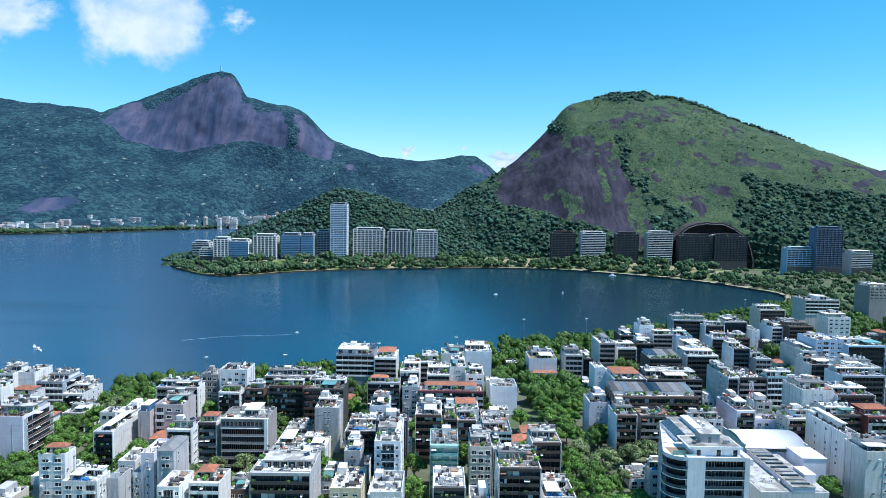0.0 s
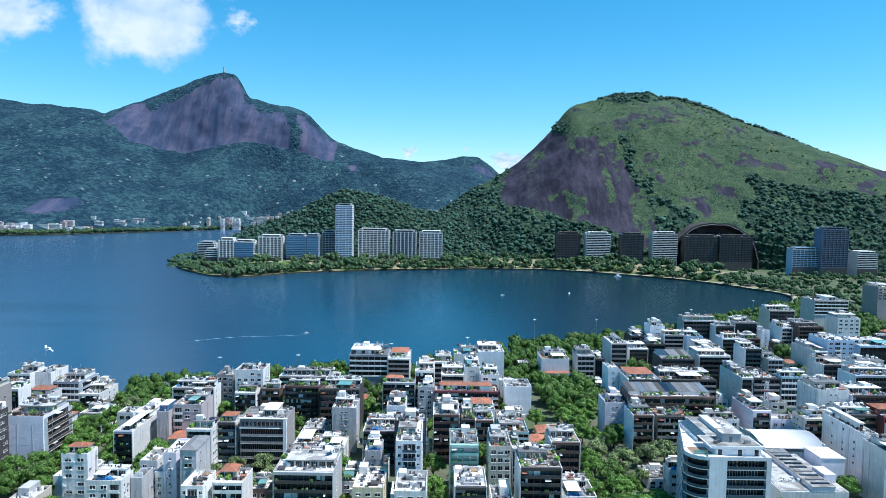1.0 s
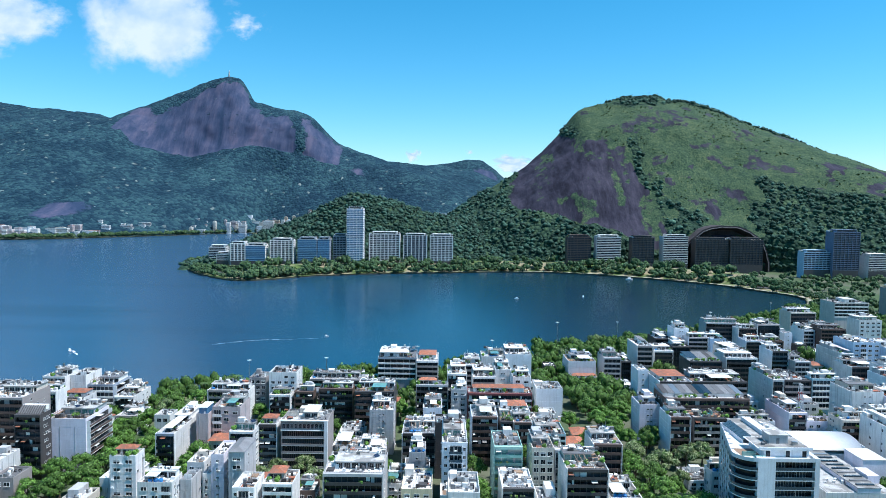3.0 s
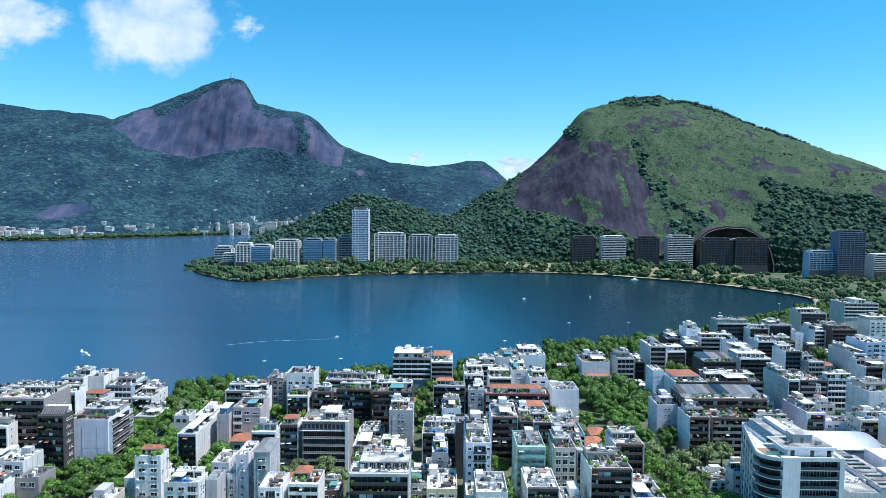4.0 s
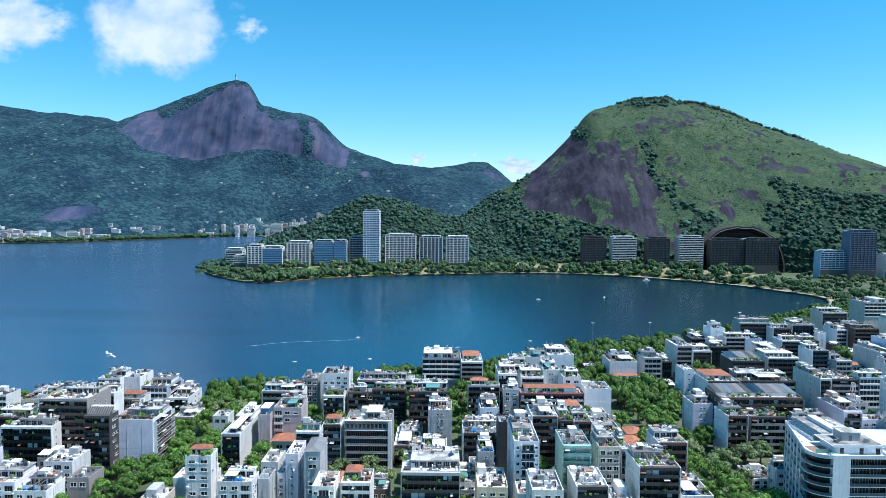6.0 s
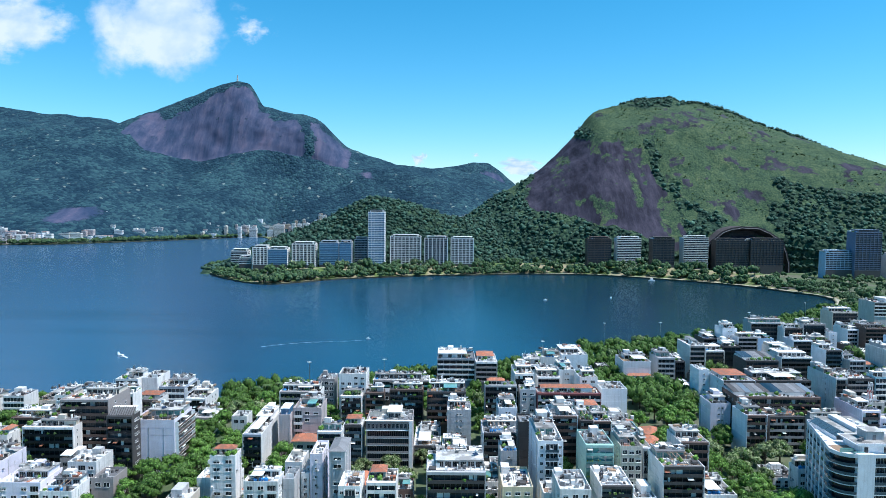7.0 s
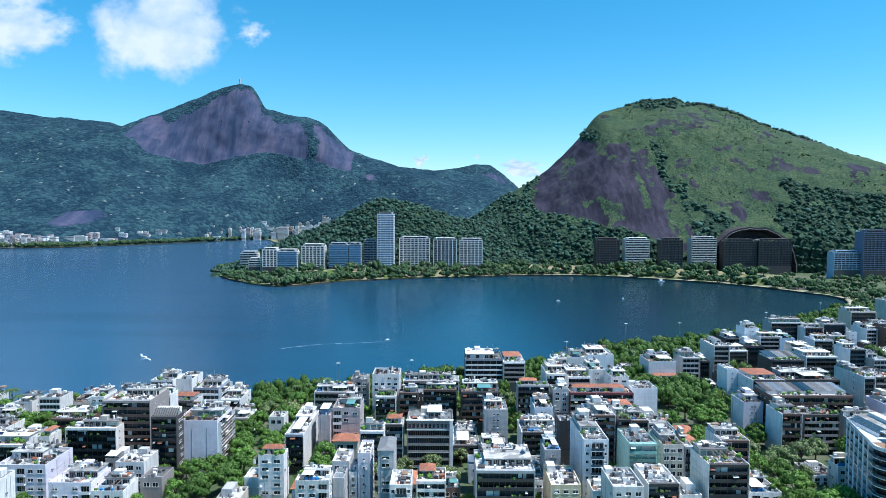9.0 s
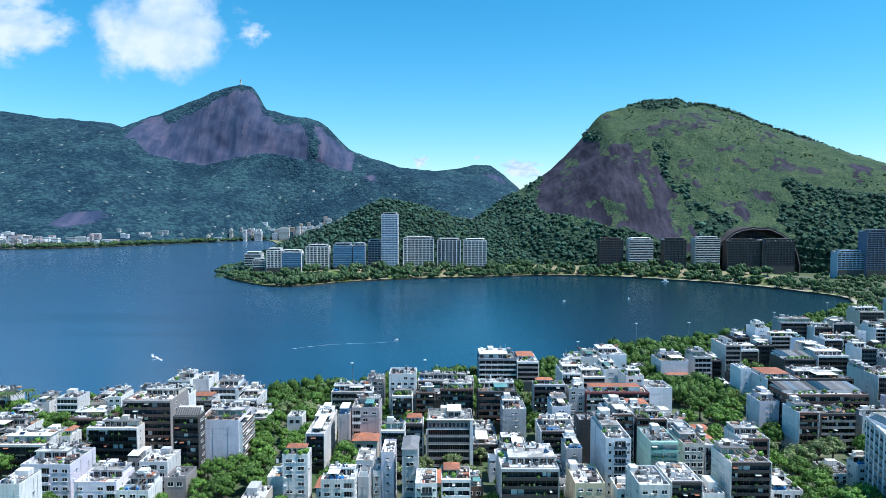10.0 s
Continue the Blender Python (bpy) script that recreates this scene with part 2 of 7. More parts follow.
# The blue haze of distance is mixed into these rock and forest colours.
HAZED_COVER = cover_material("hazed_mountain_cover", [(0.021, 0.038, 0.078), (0.046, 0.058, 0.106), (0.088, 0.084, 0.132)], [(0.05, 0.08, 0.05), (0.09, 0.12, 0.07)],
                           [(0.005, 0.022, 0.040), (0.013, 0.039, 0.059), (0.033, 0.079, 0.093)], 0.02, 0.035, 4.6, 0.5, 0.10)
# Hill rock, grass and forest are tinted bluer to stand for haze.
HILL_COVER = cover_material("hill_cover", [(0.011, 0.011, 0.020), (0.027, 0.026, 0.042), (0.052, 0.048, 0.070)], [(0.013, 0.033, 0.023), (0.040, 0.072, 0.037), (0.094, 0.121, 0.058)],
                            [(0.009, 0.025, 0.018), (0.023, 0.049, 0.031), (0.052, 0.088, 0.045)], 0.045, 0.10, 3.2, 0.1)


def water_material():
    m = bpy.data.materials.new("lagoon_water")
    m.use_nodes = True
    n, l = m.node_tree.nodes, m.node_tree.links
    p = n["Principled BSDF"]
    p.inputs["Roughness"].default_value, p.inputs["IOR"].default_value = 0.22, 1.33
    geo = n.new("ShaderNodeNewGeometry")
    big = n.new("ShaderNodeTexNoise")
    big.inputs["Scale"].default_value, big.inputs["Detail"].default_value = 0.004, 5.0
    r = n.new("ShaderNodeValToRGB")
    r.color_ramp.elements[0].color, r.color_ramp.elements[1].color = (0.003, 0.030, 0.058, 1), (0.006, 0.050, 0.093, 1)

    def along(a, b, lo, hi, name="X", wander=0.0):
        """How far across the lagoon a place lies, with a wavering edge."""
        axis = n.new("ShaderNodeSeparateXYZ")
        l.new(geo.outputs["Position"], axis.inputs[0])
        out = axis.outputs[name]
        if wander:
            k = n.new("ShaderNodeMath")
            k.operation = "MULTIPLY_ADD"
            k.inputs[1].default_value = wander
            l.new(big.outputs["Fac"], k.inputs[0]), l.new(out, k.inputs[2])
            out = k.outputs[0]
        q = n.new("ShaderNodeMapRange")
        q.interpolation_type = "SMOOTHSTEP"
        for i, v in enumerate((a, b, lo, hi)):
            q.inputs[i + 1].default_value = v
        l.new(out, q.inputs[0])
        return q.outputs[0]

    def tint(fac, below, colour):
        x = n.new("ShaderNodeMix")
        x.data_type = "RGBA"
        l.new(fac, x.inputs[0]), l.new(below, x.inputs[6])
        x.inputs[7].default_value = (*colour, 1)
        return x.outputs[2]
    l.new(geo.outputs["Position"], big.inputs["Vector"])
    l.new(big.outputs["Fac"], r.inputs["Fac"])
    # reflections tinted into the base colour: pale sky in the west, dark hill in the eastern bay, faint dark wind lanes
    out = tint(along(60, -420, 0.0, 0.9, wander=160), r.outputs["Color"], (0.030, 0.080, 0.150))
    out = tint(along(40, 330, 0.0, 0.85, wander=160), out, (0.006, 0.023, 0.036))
    lane = n.new("ShaderNodeTexNoise")
    mp = n.new("ShaderNodeMapping")
    mp.inputs["Scale"].default_value, mp.inputs["Rotation"].default_value = (0.0022, 0.02, 1), (0, 0, 0.2)
    l.new(geo.outputs["Position"], mp.inputs["Vector"]), l.new(mp.outputs[0], lane.inputs["Vector"])
    lane.inputs["Scale"].default_value, lane.inputs["Detail"].default_value = 1.0, 4.0
    q = n.new("ShaderNodeMapRange")
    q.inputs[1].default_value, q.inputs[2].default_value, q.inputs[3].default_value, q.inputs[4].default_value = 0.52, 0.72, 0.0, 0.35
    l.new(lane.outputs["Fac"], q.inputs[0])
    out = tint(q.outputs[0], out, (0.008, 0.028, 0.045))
    l.new(out, p.inputs["Base Color"])
    height = None
    for s, amp in ((0.08, 0.26), (0.35, 0.07), (1.4, 0.02)):
        t = n.new("ShaderNodeTexNoise")
        t.inputs["Scale"].default_value, t.inputs["Detail"].default_value = s, 3.0
        l.new(geo.outputs["Position"], t.inputs["Vector"])
        k = n.new("ShaderNodeMath")
        k.operation = "MULTIPLY_ADD"
        k.inputs[1].default_value = amp
        l.new(t.outputs["Fac"], k.inputs[0])
        if height:
            l.new(height, k.inputs[2])
        height = k.outputs[0]
    # calmer and more ruffled patches
    bump = n.new("ShaderNodeBump")
    bump.inputs["Distance"].default_value = 1.0
    rr = n.new("ShaderNodeMapRange")
    rr.inputs[1].default_value, rr.inputs[2].default_value, rr.inputs[3].default_value, rr.inputs[4].default_value = 0.35, 0.65, 0.45, 0.9
    l.new(big.outputs["Fac"], rr.inputs[0])
    l.new(rr.outputs[0], bump.inputs["Strength"])
    l.new(height, bump.inputs["Height"])
    l.new(bump.outputs[0], p.inputs["Normal"])
    return m


MUD = mat("bank_earth", (0.045, 0.045, 0.028), 0.95, vary=0.4, scale=0.3)
WATER = water_material()


# ---- mesh helpers ----
class Shape:
    """Gathers boxes, prisms and other solids into one mesh."""

    def __init__(self):
        self.v, self.f, self.m = [], [], []

    def add(self, verts, faces, m=0):
        k = len(self.v)
        self.v.extend(verts)
        self.f.extend([tuple(i + k for i in face) for face in faces])
        self.m.extend([m] * len(faces))
        return self

    def box(self, x0, x1, y0, y1, z0, z1, m=0):
        return self.add([(x0, y0, z0), (x1, y0, z0), (x1, y1, z0), (x0, y1, z0), (x0, y0, z1), (x1, y0, z1), (x1, y1, z1), (x0, y1, z1)],
                        [(0, 3, 2, 1), (4, 5, 6, 7), (0, 1, 5, 4), (1, 2, 6, 5), (2, 3, 7, 6), (3, 0, 4, 7)], m)

    def tube(self, a, b, ra, rb, n=8, m=0):
        a, b = Vector(a), Vector(b)
        q = (b - a).to_track_quat("Z", "Y").to_matrix()
        ring = [q @ Vector((math.cos(2 * math.pi * i / n), math.sin(2 * math.pi * i / n), 0)) for i in range(n)]
        verts = [tuple(a + r * ra) for r in ring] + [tuple(b + r * rb) for r in ring]
        faces = [(i, (i + 1) % n, n + (i + 1) % n, n + i) for i in range(n)] + [tuple(range(n))[::-1], tuple(range(n, 2 * n))]
        return self.add(verts, faces, m)

    def prism(self, outline, z0, z1, m=0):
        n = len(outline)
        verts = [(x, y, z0) for x, y in outline] + [(x, y, z1) for x, y in outline]
        faces = [tuple(range(n))[::-1], tuple(range(n, 2 * n))] + [(i, (i + 1) % n, n + (i + 1) % n, n + i) for i in range(n)]
        return self.add(verts, faces, m)

    def hip(self, x0, x1, y0, y1, z0, h, over=0.4, m=0):
        x0, x1, y0, y1 = x0 - over, x1 + over, y0 - over, y1 + over
        d = min(x1 - x0, y1 - y0) / 2
        if x1 - x0 >= y1 - y0:
            ridge = [(x0 + d * 0.8, (y0 + y1) / 2, z0 + h), (x1 - d * 0.8, (y0 + y1) / 2, z0 + h)]
            faces = [(0, 1, 7, 6), (1, 2, 7), (2, 3, 6, 7), (3, 0, 6)]
        else:
            ridge = [((x0 + x1) / 2, y0 + d * 0.8, z0 + h), ((x0 + x1) / 2, y1 - d * 0.8, z0 + h)]
            faces = [(0, 1, 6), (1, 2, 7, 6), (2, 3, 7), (3, 0, 6, 7)]
        low = [(x0, y0, z0), (x1, y0, z0), (x1, y1, z0), (x0, y1, z0)]
        under = [(x0, y0, z0 - 0.15), (x1, y0, z0 - 0.15)]
        verts = low + under + ridge
        return self.add(verts, faces + [(3, 2, 1, 0)], m)

    def mesh(self, name, mats, smooth=False):
        me = bpy.data.meshes.new(name)
        me.from_pydata(self.v, [], self.f)
        for k in mats if isinstance(mats, (list, tuple)) else [mats]:
            me.materials.append(k)
        me.polygons.foreach_set("material_index", self.m)
        if smooth:
            me.polygons.foreach_set("use_smooth", [True] * len(self.f))
        me.update()
        return me


def part(name, shape, material, parent=None, label="", smooth=False):
    ob = new(name, shape.mesh(name, material, smooth) if isinstance(shape, Shape) else shape)
    ob.parent = parent
    if label:
        tagged(ob, label)
    return ob


def holder(name, x, y, z, label, category, group="", kind=""):
    ob = new(name)
    ob.location = (x, y, z)
    ob.empty_display_size = 1.0
    return tagged(ob, label, category, group, kind)


# ---- smooth lattice noise for the relief ----
LATTICE = np.random.default_rng(7).random((256, 256))


def value_noise(x, y):
    xi, yi = np.floor(x).astype(int), np.floor(y).astype(int)
    fx, fy = x - xi, y - yi
    fx, fy = fx * fx * (3 - 2 * fx), fy * fy * (3 - 2 * fy)
    g = lambda a, b: LATTICE[a % 256, b % 256]
    return (g(xi, yi) * (1 - fx) + g(xi + 1, yi) * fx) * (1 - fy) + (g(xi, yi + 1) * (1 - fx) + g(xi + 1, yi + 1) * fx) * fy


def fbm(x, y, size, octaves=4):
    total, amp, norm = 0, 1.0, 0
    for k in range(octaves):
        total = total + amp * value_noise(x / size * 2**k + 17.3 * k, y / size * 2**k + 5.1 * k)
        norm += amp
        amp *= 0.5
    return total / norm - 0.5


def spline(points, steps):
    """A smooth closed line through the points."""
    out, n = [], len(points)
    for i in range(n):
        p0, p1, p2, p3 = (np.array(points[(i + k) % n], float) for k in (-1, 0, 1, 2))
        for s in range(steps):
            t = s / steps
            out.append(tuple(0.5 * (2 * p1 + (p2 - p0) * t + (2 * p0 - 5 * p1 + 4 * p2 - p3) * t**2 + (3 * p1 - p0 - 3 * p2 + p3) * t**3)))
    return out


# ---- lagoon and ground ----
LAND_Z = 2.0
SHORE = spline([(-900, 318), (-420, 338), (-265, 352), (-200, 366), (-150, 388), (-100, 406), (-50, 428), (-7, 452), (43, 492), (75, 512), (117, 536), (171, 558),
                (253, 628), (322, 684), (402, 778), (430, 825), (438, 866), (420, 915), (390, 980), (335, 1042), (262, 1103), (186, 1142), (78, 1150), (-20, 1121),
                (-101, 1103), (-184, 1067), (-240, 1034), (-280, 990), (-330, 972), (-405, 1050), (-468, 1150), (-497, 1238), (-490, 1330), (-455, 1500),
                (-520, 1800), (-640, 2250), (-765, 2570), (-850, 2495), (-913, 2382), (-988, 2273), (-1089, 2127), (-1193, 1995), (-1322, 1934), (-1800, 1850), (-2300, 1500), (-2300, 700),
                (-1500, 340)], 8)
rng = random.Random(11)
SHORE = [(x + rng.uniform(-1.5, 1.5), y + rng.uniform(-1.5, 1.5)) for x, y in SHORE]


def inside(x, y, ring=SHORE):
    hit = False
    for (xa, ya), (xb, yb) in zip(ring, ring[1:] + ring[:1]):
        if (ya > y) != (yb > y) and x < (xb - xa) * (y - ya) / (yb - ya) + xa:
            hit = not hit
    return hit


def build_ground():
    from mathutils.geometry import tessellate_polygon
    outer = [(4900 * math.cos(a), 4900 * math.sin(a) + 0.0) for a in np.linspace(0, 2 * math.pi, 96, endpoint=False)]
    rings = [[Vector((x, y, 0)) for x, y in outer], [Vector((x, y, 0)) for x, y in reversed(SHORE)]]
    flat = [p for ring in rings for p in ring]
    s = Shape()
    s.add([(p.x, p.y, LAND_Z) for p in flat], [tuple(t) for t in tessellate_polygon(rings)])
    # the bank down into the water
    n = len(SHORE)
    s.add([(x, y, LAND_Z) for x, y in SHORE] + [(x, y, -3.0) for x, y in SHORE], [(i, (i + 1) % n, n + (i + 1) % n, n + i) for i in range(n)], 1)
    me = s.mesh("ground", [LAND, MUD])
    bm = bmesh.new()
    bm.from_mesh(me)
    for f in bm.faces:
        if abs(f.normal.z) > 0.5 and f.normal.z < 0:
            f.normal_flip()
    bm.to_mesh(me)
    bm.free()
    return tagged(new("ground", me), "flat town and park ground round a lagoon", "ground", kind="structure")


build_ground()
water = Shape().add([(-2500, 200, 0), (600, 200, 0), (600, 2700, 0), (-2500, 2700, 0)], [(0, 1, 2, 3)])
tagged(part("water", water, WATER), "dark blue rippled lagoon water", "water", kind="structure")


def shore_strip(name, i0, i1, a, b, z, material, label):
    """A strip of park or path that follows the shore, from a to b metres inland."""
    pts = SHORE[i0:i1]
    s, n = Shape(), len(pts)
    sides = []
    for k, (x, y) in enumerate(pts):
        (xa, ya), (xb, yb) = pts[max(k - 1, 0)], pts[min(k + 1, n - 1)]
        d = Vector((xb - xa, yb - ya)).normalized()
        sides.append(((x + d.y * a, y - d.x * a), (x + d.y * b, y - d.x * b)))
    verts = [(*p, z) for p, _ in sides] + [(*q, z) for _, q in sides]
    s.add(verts, [(k, k + 1, n + k + 1, n + k) for k in range(n - 1)])
    me = s.mesh(name, material)
    for poly in me.polygons:
        if poly.normal.z < 0:
            poly.flip()
    return tagged(new(name, me), label, name.split("_")[-1], kind="structure")


shore_strip("park_lawn", 0, 36 * 8, 1.0, 24, LAND_Z + 0.05, GRASS, "lawn between the water and the trees")
shore_strip("shore_path", 13 * 8, 24 * 8, 2.0, 6.5, LAND_Z + 0.10, SAND, "pale sandy path along the water")
shore_strip("shore_road", 0, 36 * 8, 26, 40, LAND_Z + 0.06, ASPHALT, "asphalt road behind the lakeside park")


def park_z(back):
    """How the park climbs from the water to the towers."""
    t = min(max((back - 16) / 40, 0.0), 1.0)
    return LAND_Z + 11.5 * t * t * (3 - 2 * t)


def park_slope(i0, i1):
    pts, backs = SHORE[i0:i1], (10, 16, 24, 32, 40, 48, 56, 84)
    s, n = Shape(), len(pts)
    for b in backs:
        for k, (x, y) in enumerate(pts):
            (xa, ya), (xb, yb) = pts[max(k - 3, 0)], pts[min(k + 3, n - 1)]
            d = Vector((xb - xa, yb - ya)).normalized()
            s.v.append((x + d.y * b, y - d.x * b, park_z(b) + 0.03))
    s.f = [(r * n + k, r * n + k + 1, (r + 1) * n + k + 1, (r + 1) * n + k) for r in range(len(backs) - 1) for k in range(n - 1)]
    s.m = [0] * len(s.f)
    me = s.mesh("park_slope", GRASS, True)
    for poly in me.polygons:
        if poly.normal.z < 0:
            poly.flip()
    return tagged(new("park_slope", me), "grassy bank climbing from the shore to the towers", "ground", kind="structure")


park_slope(18 * 8, 28 * 8)

# ---- mountains ----
def massif(name, label, xs, rows, step, material, cover, rough, seed):
    """Lofted relief. rows: from the foot to the back, a pair of functions of x: where the row lies in y, and how high it is."""
    x = np.arange(xs[0], xs[1] + step, step)
    ctrl_y = np.array([r[0](x) for r in rows])
    ctrl_z = np.array([r[1](x) for r in rows])
    span = float((ctrl_y[-1] - ctrl_y[0]).mean())
    n = int(span / step)
    # each part between two rows gets its share of the lines
    share = np.maximum(2, np.round(n * (ctrl_y[1:] - ctrl_y[:-1]).mean(1) / span)).astype(int)
    Y, Z = [], []
    k = len(rows)
    for i in range(k - 1):
        for s in range(share[i] + (i == k - 2)):
            t = s / share[i]
            p0, p1, p2, p3 = (ctrl_z[min(max(j, 0), k - 1)] for j in (i - 1, i, i + 1, i + 2))
            cat = 0.5 * (2 * p1 + (p2 - p0) * t + (2 * p0 - 5 * p1 + 4 * p2 - p3) * t**2 + (3 * p1 - p0 - 3 * p2 + p3) * t**3)
            Z.append(0.5 * cat + 0.5 * (p1 + (p2 - p1) * t))
            Y.append(ctrl_y[i] + (ctrl_y[i + 1] - ctrl_y[i]) * t)
    X, Y, Z = np.tile(x, (len(Y), 1)), np.array(Y), np.array(Z)
    gy, gx = np.gradient(Z)
    Y = Y + fbm(X + seed, Z * 1.2, 160, 4) * min(rough * 2.5, 50)
    rock, grass, forest = cover(X, Y, Z)
    low = np.clip((Z - 2) / 40, 0, 1)
    Z = Z + low * (1 - 0.6 * rock) * fbm(X + seed * 31, Y, 150, 5) * rough + forest * low * (fbm(X, Y + seed, 26, 3) * min(9, 42 / step) + 2) + rock * low * fbm(X * 1.5 + 9, Y, 34, 4) * 8
    h, w = X.shape
    idx = np.arange(h * w).reshape(h, w)
    faces = np.stack([idx[:-1, :-1], idx[:-1, 1:], idx[1:, 1:], idx[1:, :-1]], -1).reshape(-1, 4)
    me = bpy.data.meshes.new(name)
    me.from_pydata(np.stack([X, Y, Z], -1).reshape(-1, 3).tolist(), [], faces.tolist())
    me.materials.append(material)
    me.polygons.foreach_set("use_smooth", [True] * len(faces))
    col = me.color_attributes.new("cover", "FLOAT_COLOR", "POINT")
    col.data.foreach_set("color", np.stack([rock, grass, forest, np.ones_like(rock)], -1).reshape(-1).astype(np.float32))
    me.update()
    ob = tagged(new(name, me), label, "mountain", kind="structure")
    return ob, (X, Y, Z, forest, grass * (1 - forest))


def line(*pairs):
    a = sorted(pairs)
    px, pz = [p[0] for p in a], [p[1] for p in a]

    def f(x):
        # a lightly rounded broken line
        return sum(np.interp(x + d, px, pz) * w for d, w in ((-14, 0.2), (-6, 0.2), (0, 0.2), (6, 0.2), (14, 0.2)))
    return f


def step_up(v, a, b):
    t = np.clip((v - a) / (b - a), 0, 1)
    return t * t * (3 - 2 * t)


# the peak with the statue and its long wooded slopes
peak_z = line((-2700, 625), (-2209, 590), (-2044, 567), (-1879, 549), (-1699, 540), (-1650, 520), (-1628, 515), (-1585, 534), (-1477, 584), (-1339, 620), (-1225, 664), (-1132, 694), (-1052, 710),
              (-985, 698), (-955, 651), (-925, 592), (-828, 566), (-744, 543), (-666, 523), (-623, 496), (-559, 430), (-521, 392), (-430, 360), (-297, 326), (-162, 313), (-67, 307), (150, 270), (420, 150))
peak_y = line((-2700, 3300), (-1700, 3300), (-1052, 3240), (-666, 3150), (-430, 3200), (420, 3300))
wall_z = line((-2700, 470), (-1800, 470), (-1600, 455), (-1450, 428), (-1389, 378), (-1241, 330), (-1130, 320), (-993, 348), (-869, 365), (-745, 346), (-621, 323), (-497, 295), (-300, 270), (0, 230), (420, 110))
foot_y = line((-2700, 1870), (-1322, 1960), (-988, 2310), (-765, 2610), (-300, 2500), (420, 2300))


bare_top = line((-1620, 30), (-1477, 34), (-1400, 58), (-1339, 92), (-1225, 98), (-1150, 62), (-1100, 46), (-1052, 22), (-965, 4), (-935, 6), (-905, 30), (-828, 52), (-744, 48), (-666, 34), (-560, 14), (-480, 10))


def peak_cover(X, Y, Z):
    base, top = wall_z(X), peak_z(X)
    n, m = fbm(X, Z * 0.4, 90, 5), fbm(X + 40, Z, 40, 4)
    within = step_up(X + n * 40, -1500, -1462) * (1 - step_up(X + n * 40, -500, -468))
    cliff = step_up(Z - base - n * 26, -14, 6) * (1 - step_up(Z - top + bare_top(X) - n * 50 - m * 40, -20, 24))
    # wooded gullies in the wall, and bushes on the shoulder beside the summit
    gully = 1 - step_up(np.abs(X - np.interp(Z, [300, 360, 420, 520, 580], [-690, -640, -650, -700, -740]) + n * 50), 8, 42)
    ledge = step_up(fbm(X + 500, Z * 1.6, 22, 3), 0.0, 0.2) * step_up(Z, 330, 400)
    apron = np.exp(-((X + 392) / 46) ** 2 - ((Z - 262 + (X + 392) * 0.3) / 20) ** 2) * 1.2
    patch = np.exp(-((X + 1315) / 70) ** 2 - ((Z - 84) / 34) ** 2) * (m + 0.5 > 0.40)
    bare = np.clip(np.maximum.reduce([cliff * within * (1 - 0.75 * gully) * (1 - 0.42 * ledge), apron * (0.7 + 2 * m), patch * step_up(m + n * 0.5, -0.12, 0.02)]), 0, 1)
    return bare, np.zeros_like(X), 1 - bare


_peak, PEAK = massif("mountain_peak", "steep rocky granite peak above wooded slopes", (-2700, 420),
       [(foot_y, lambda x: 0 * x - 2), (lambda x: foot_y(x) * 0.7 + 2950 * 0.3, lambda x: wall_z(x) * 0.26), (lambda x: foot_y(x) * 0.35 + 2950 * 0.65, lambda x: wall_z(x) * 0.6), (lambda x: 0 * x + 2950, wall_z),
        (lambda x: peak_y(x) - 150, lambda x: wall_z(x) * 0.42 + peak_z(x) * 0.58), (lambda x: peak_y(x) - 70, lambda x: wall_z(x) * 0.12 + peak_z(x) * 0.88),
        (peak_y, peak_z), (lambda x: peak_y(x) + 250, lambda x: peak_z(x) * 0.75), (lambda x: peak_y(x) + 800, lambda x: 0 * x)], 9, HAZED_COVER, peak_cover, 36, 3)

# the farther hill in the gap
far_z = line((-900, 330), (-528, 388), (-384, 394), (-131, 370), (13, 390), (121, 409), (222, 406), (302, 353), (350, 311), (449, 218), (620, 120), (900, 60))


def far_cover(X, Y, Z):
    n = fbm(X, Z, 120, 4)
    rock = np.exp(-((X - 212) / 72) ** 2 - ((Z - 262) / 80) ** 2) * 3.4 * (n + 0.6)
    return np.clip(rock, 0, 1), 0 * X, 1 - np.clip(rock, 0, 1)


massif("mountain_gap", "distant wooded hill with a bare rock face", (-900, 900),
       [(lambda x: 0 * x + 3500, lambda x: 0 * x + 0), (lambda x: 0 * x + 4000, lambda x: far_z(x) * 0.55), (lambda x: 0 * x + 4300, far_z), (lambda x: 0 * x + 4600, lambda x: 0 * x)], 10, HAZED_COVER, far_cover, 18, 5)
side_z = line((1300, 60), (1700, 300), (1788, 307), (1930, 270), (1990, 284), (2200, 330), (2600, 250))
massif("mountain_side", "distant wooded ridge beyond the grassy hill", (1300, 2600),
       [(lambda x: 0 * x + 2500, lambda x: 0 * x), (lambda x: 0 * x + 3000, side_z), (lambda x: 0 * x + 3400, lambda x: 0 * x)], 14, HAZED_COVER, lambda X, Y, Z: (0 * X, 0 * X, 0 * X + 1), 14, 6)

# the big grassy hill with its bare rock foot
hill_z = line((-60, 56), (1, 100), (59, 139), (120, 174), (161, 203), (203, 237), (238, 274), (261, 298), (279, 328), (300, 344), (336, 355), (388, 369), (403, 377), (439, 385), (489, 387), (540, 377),
              (613, 360), (635, 350), (732, 319), (838, 286), (910, 256), (983, 220), (1082, 179), (1276, 102), (1500, 55))
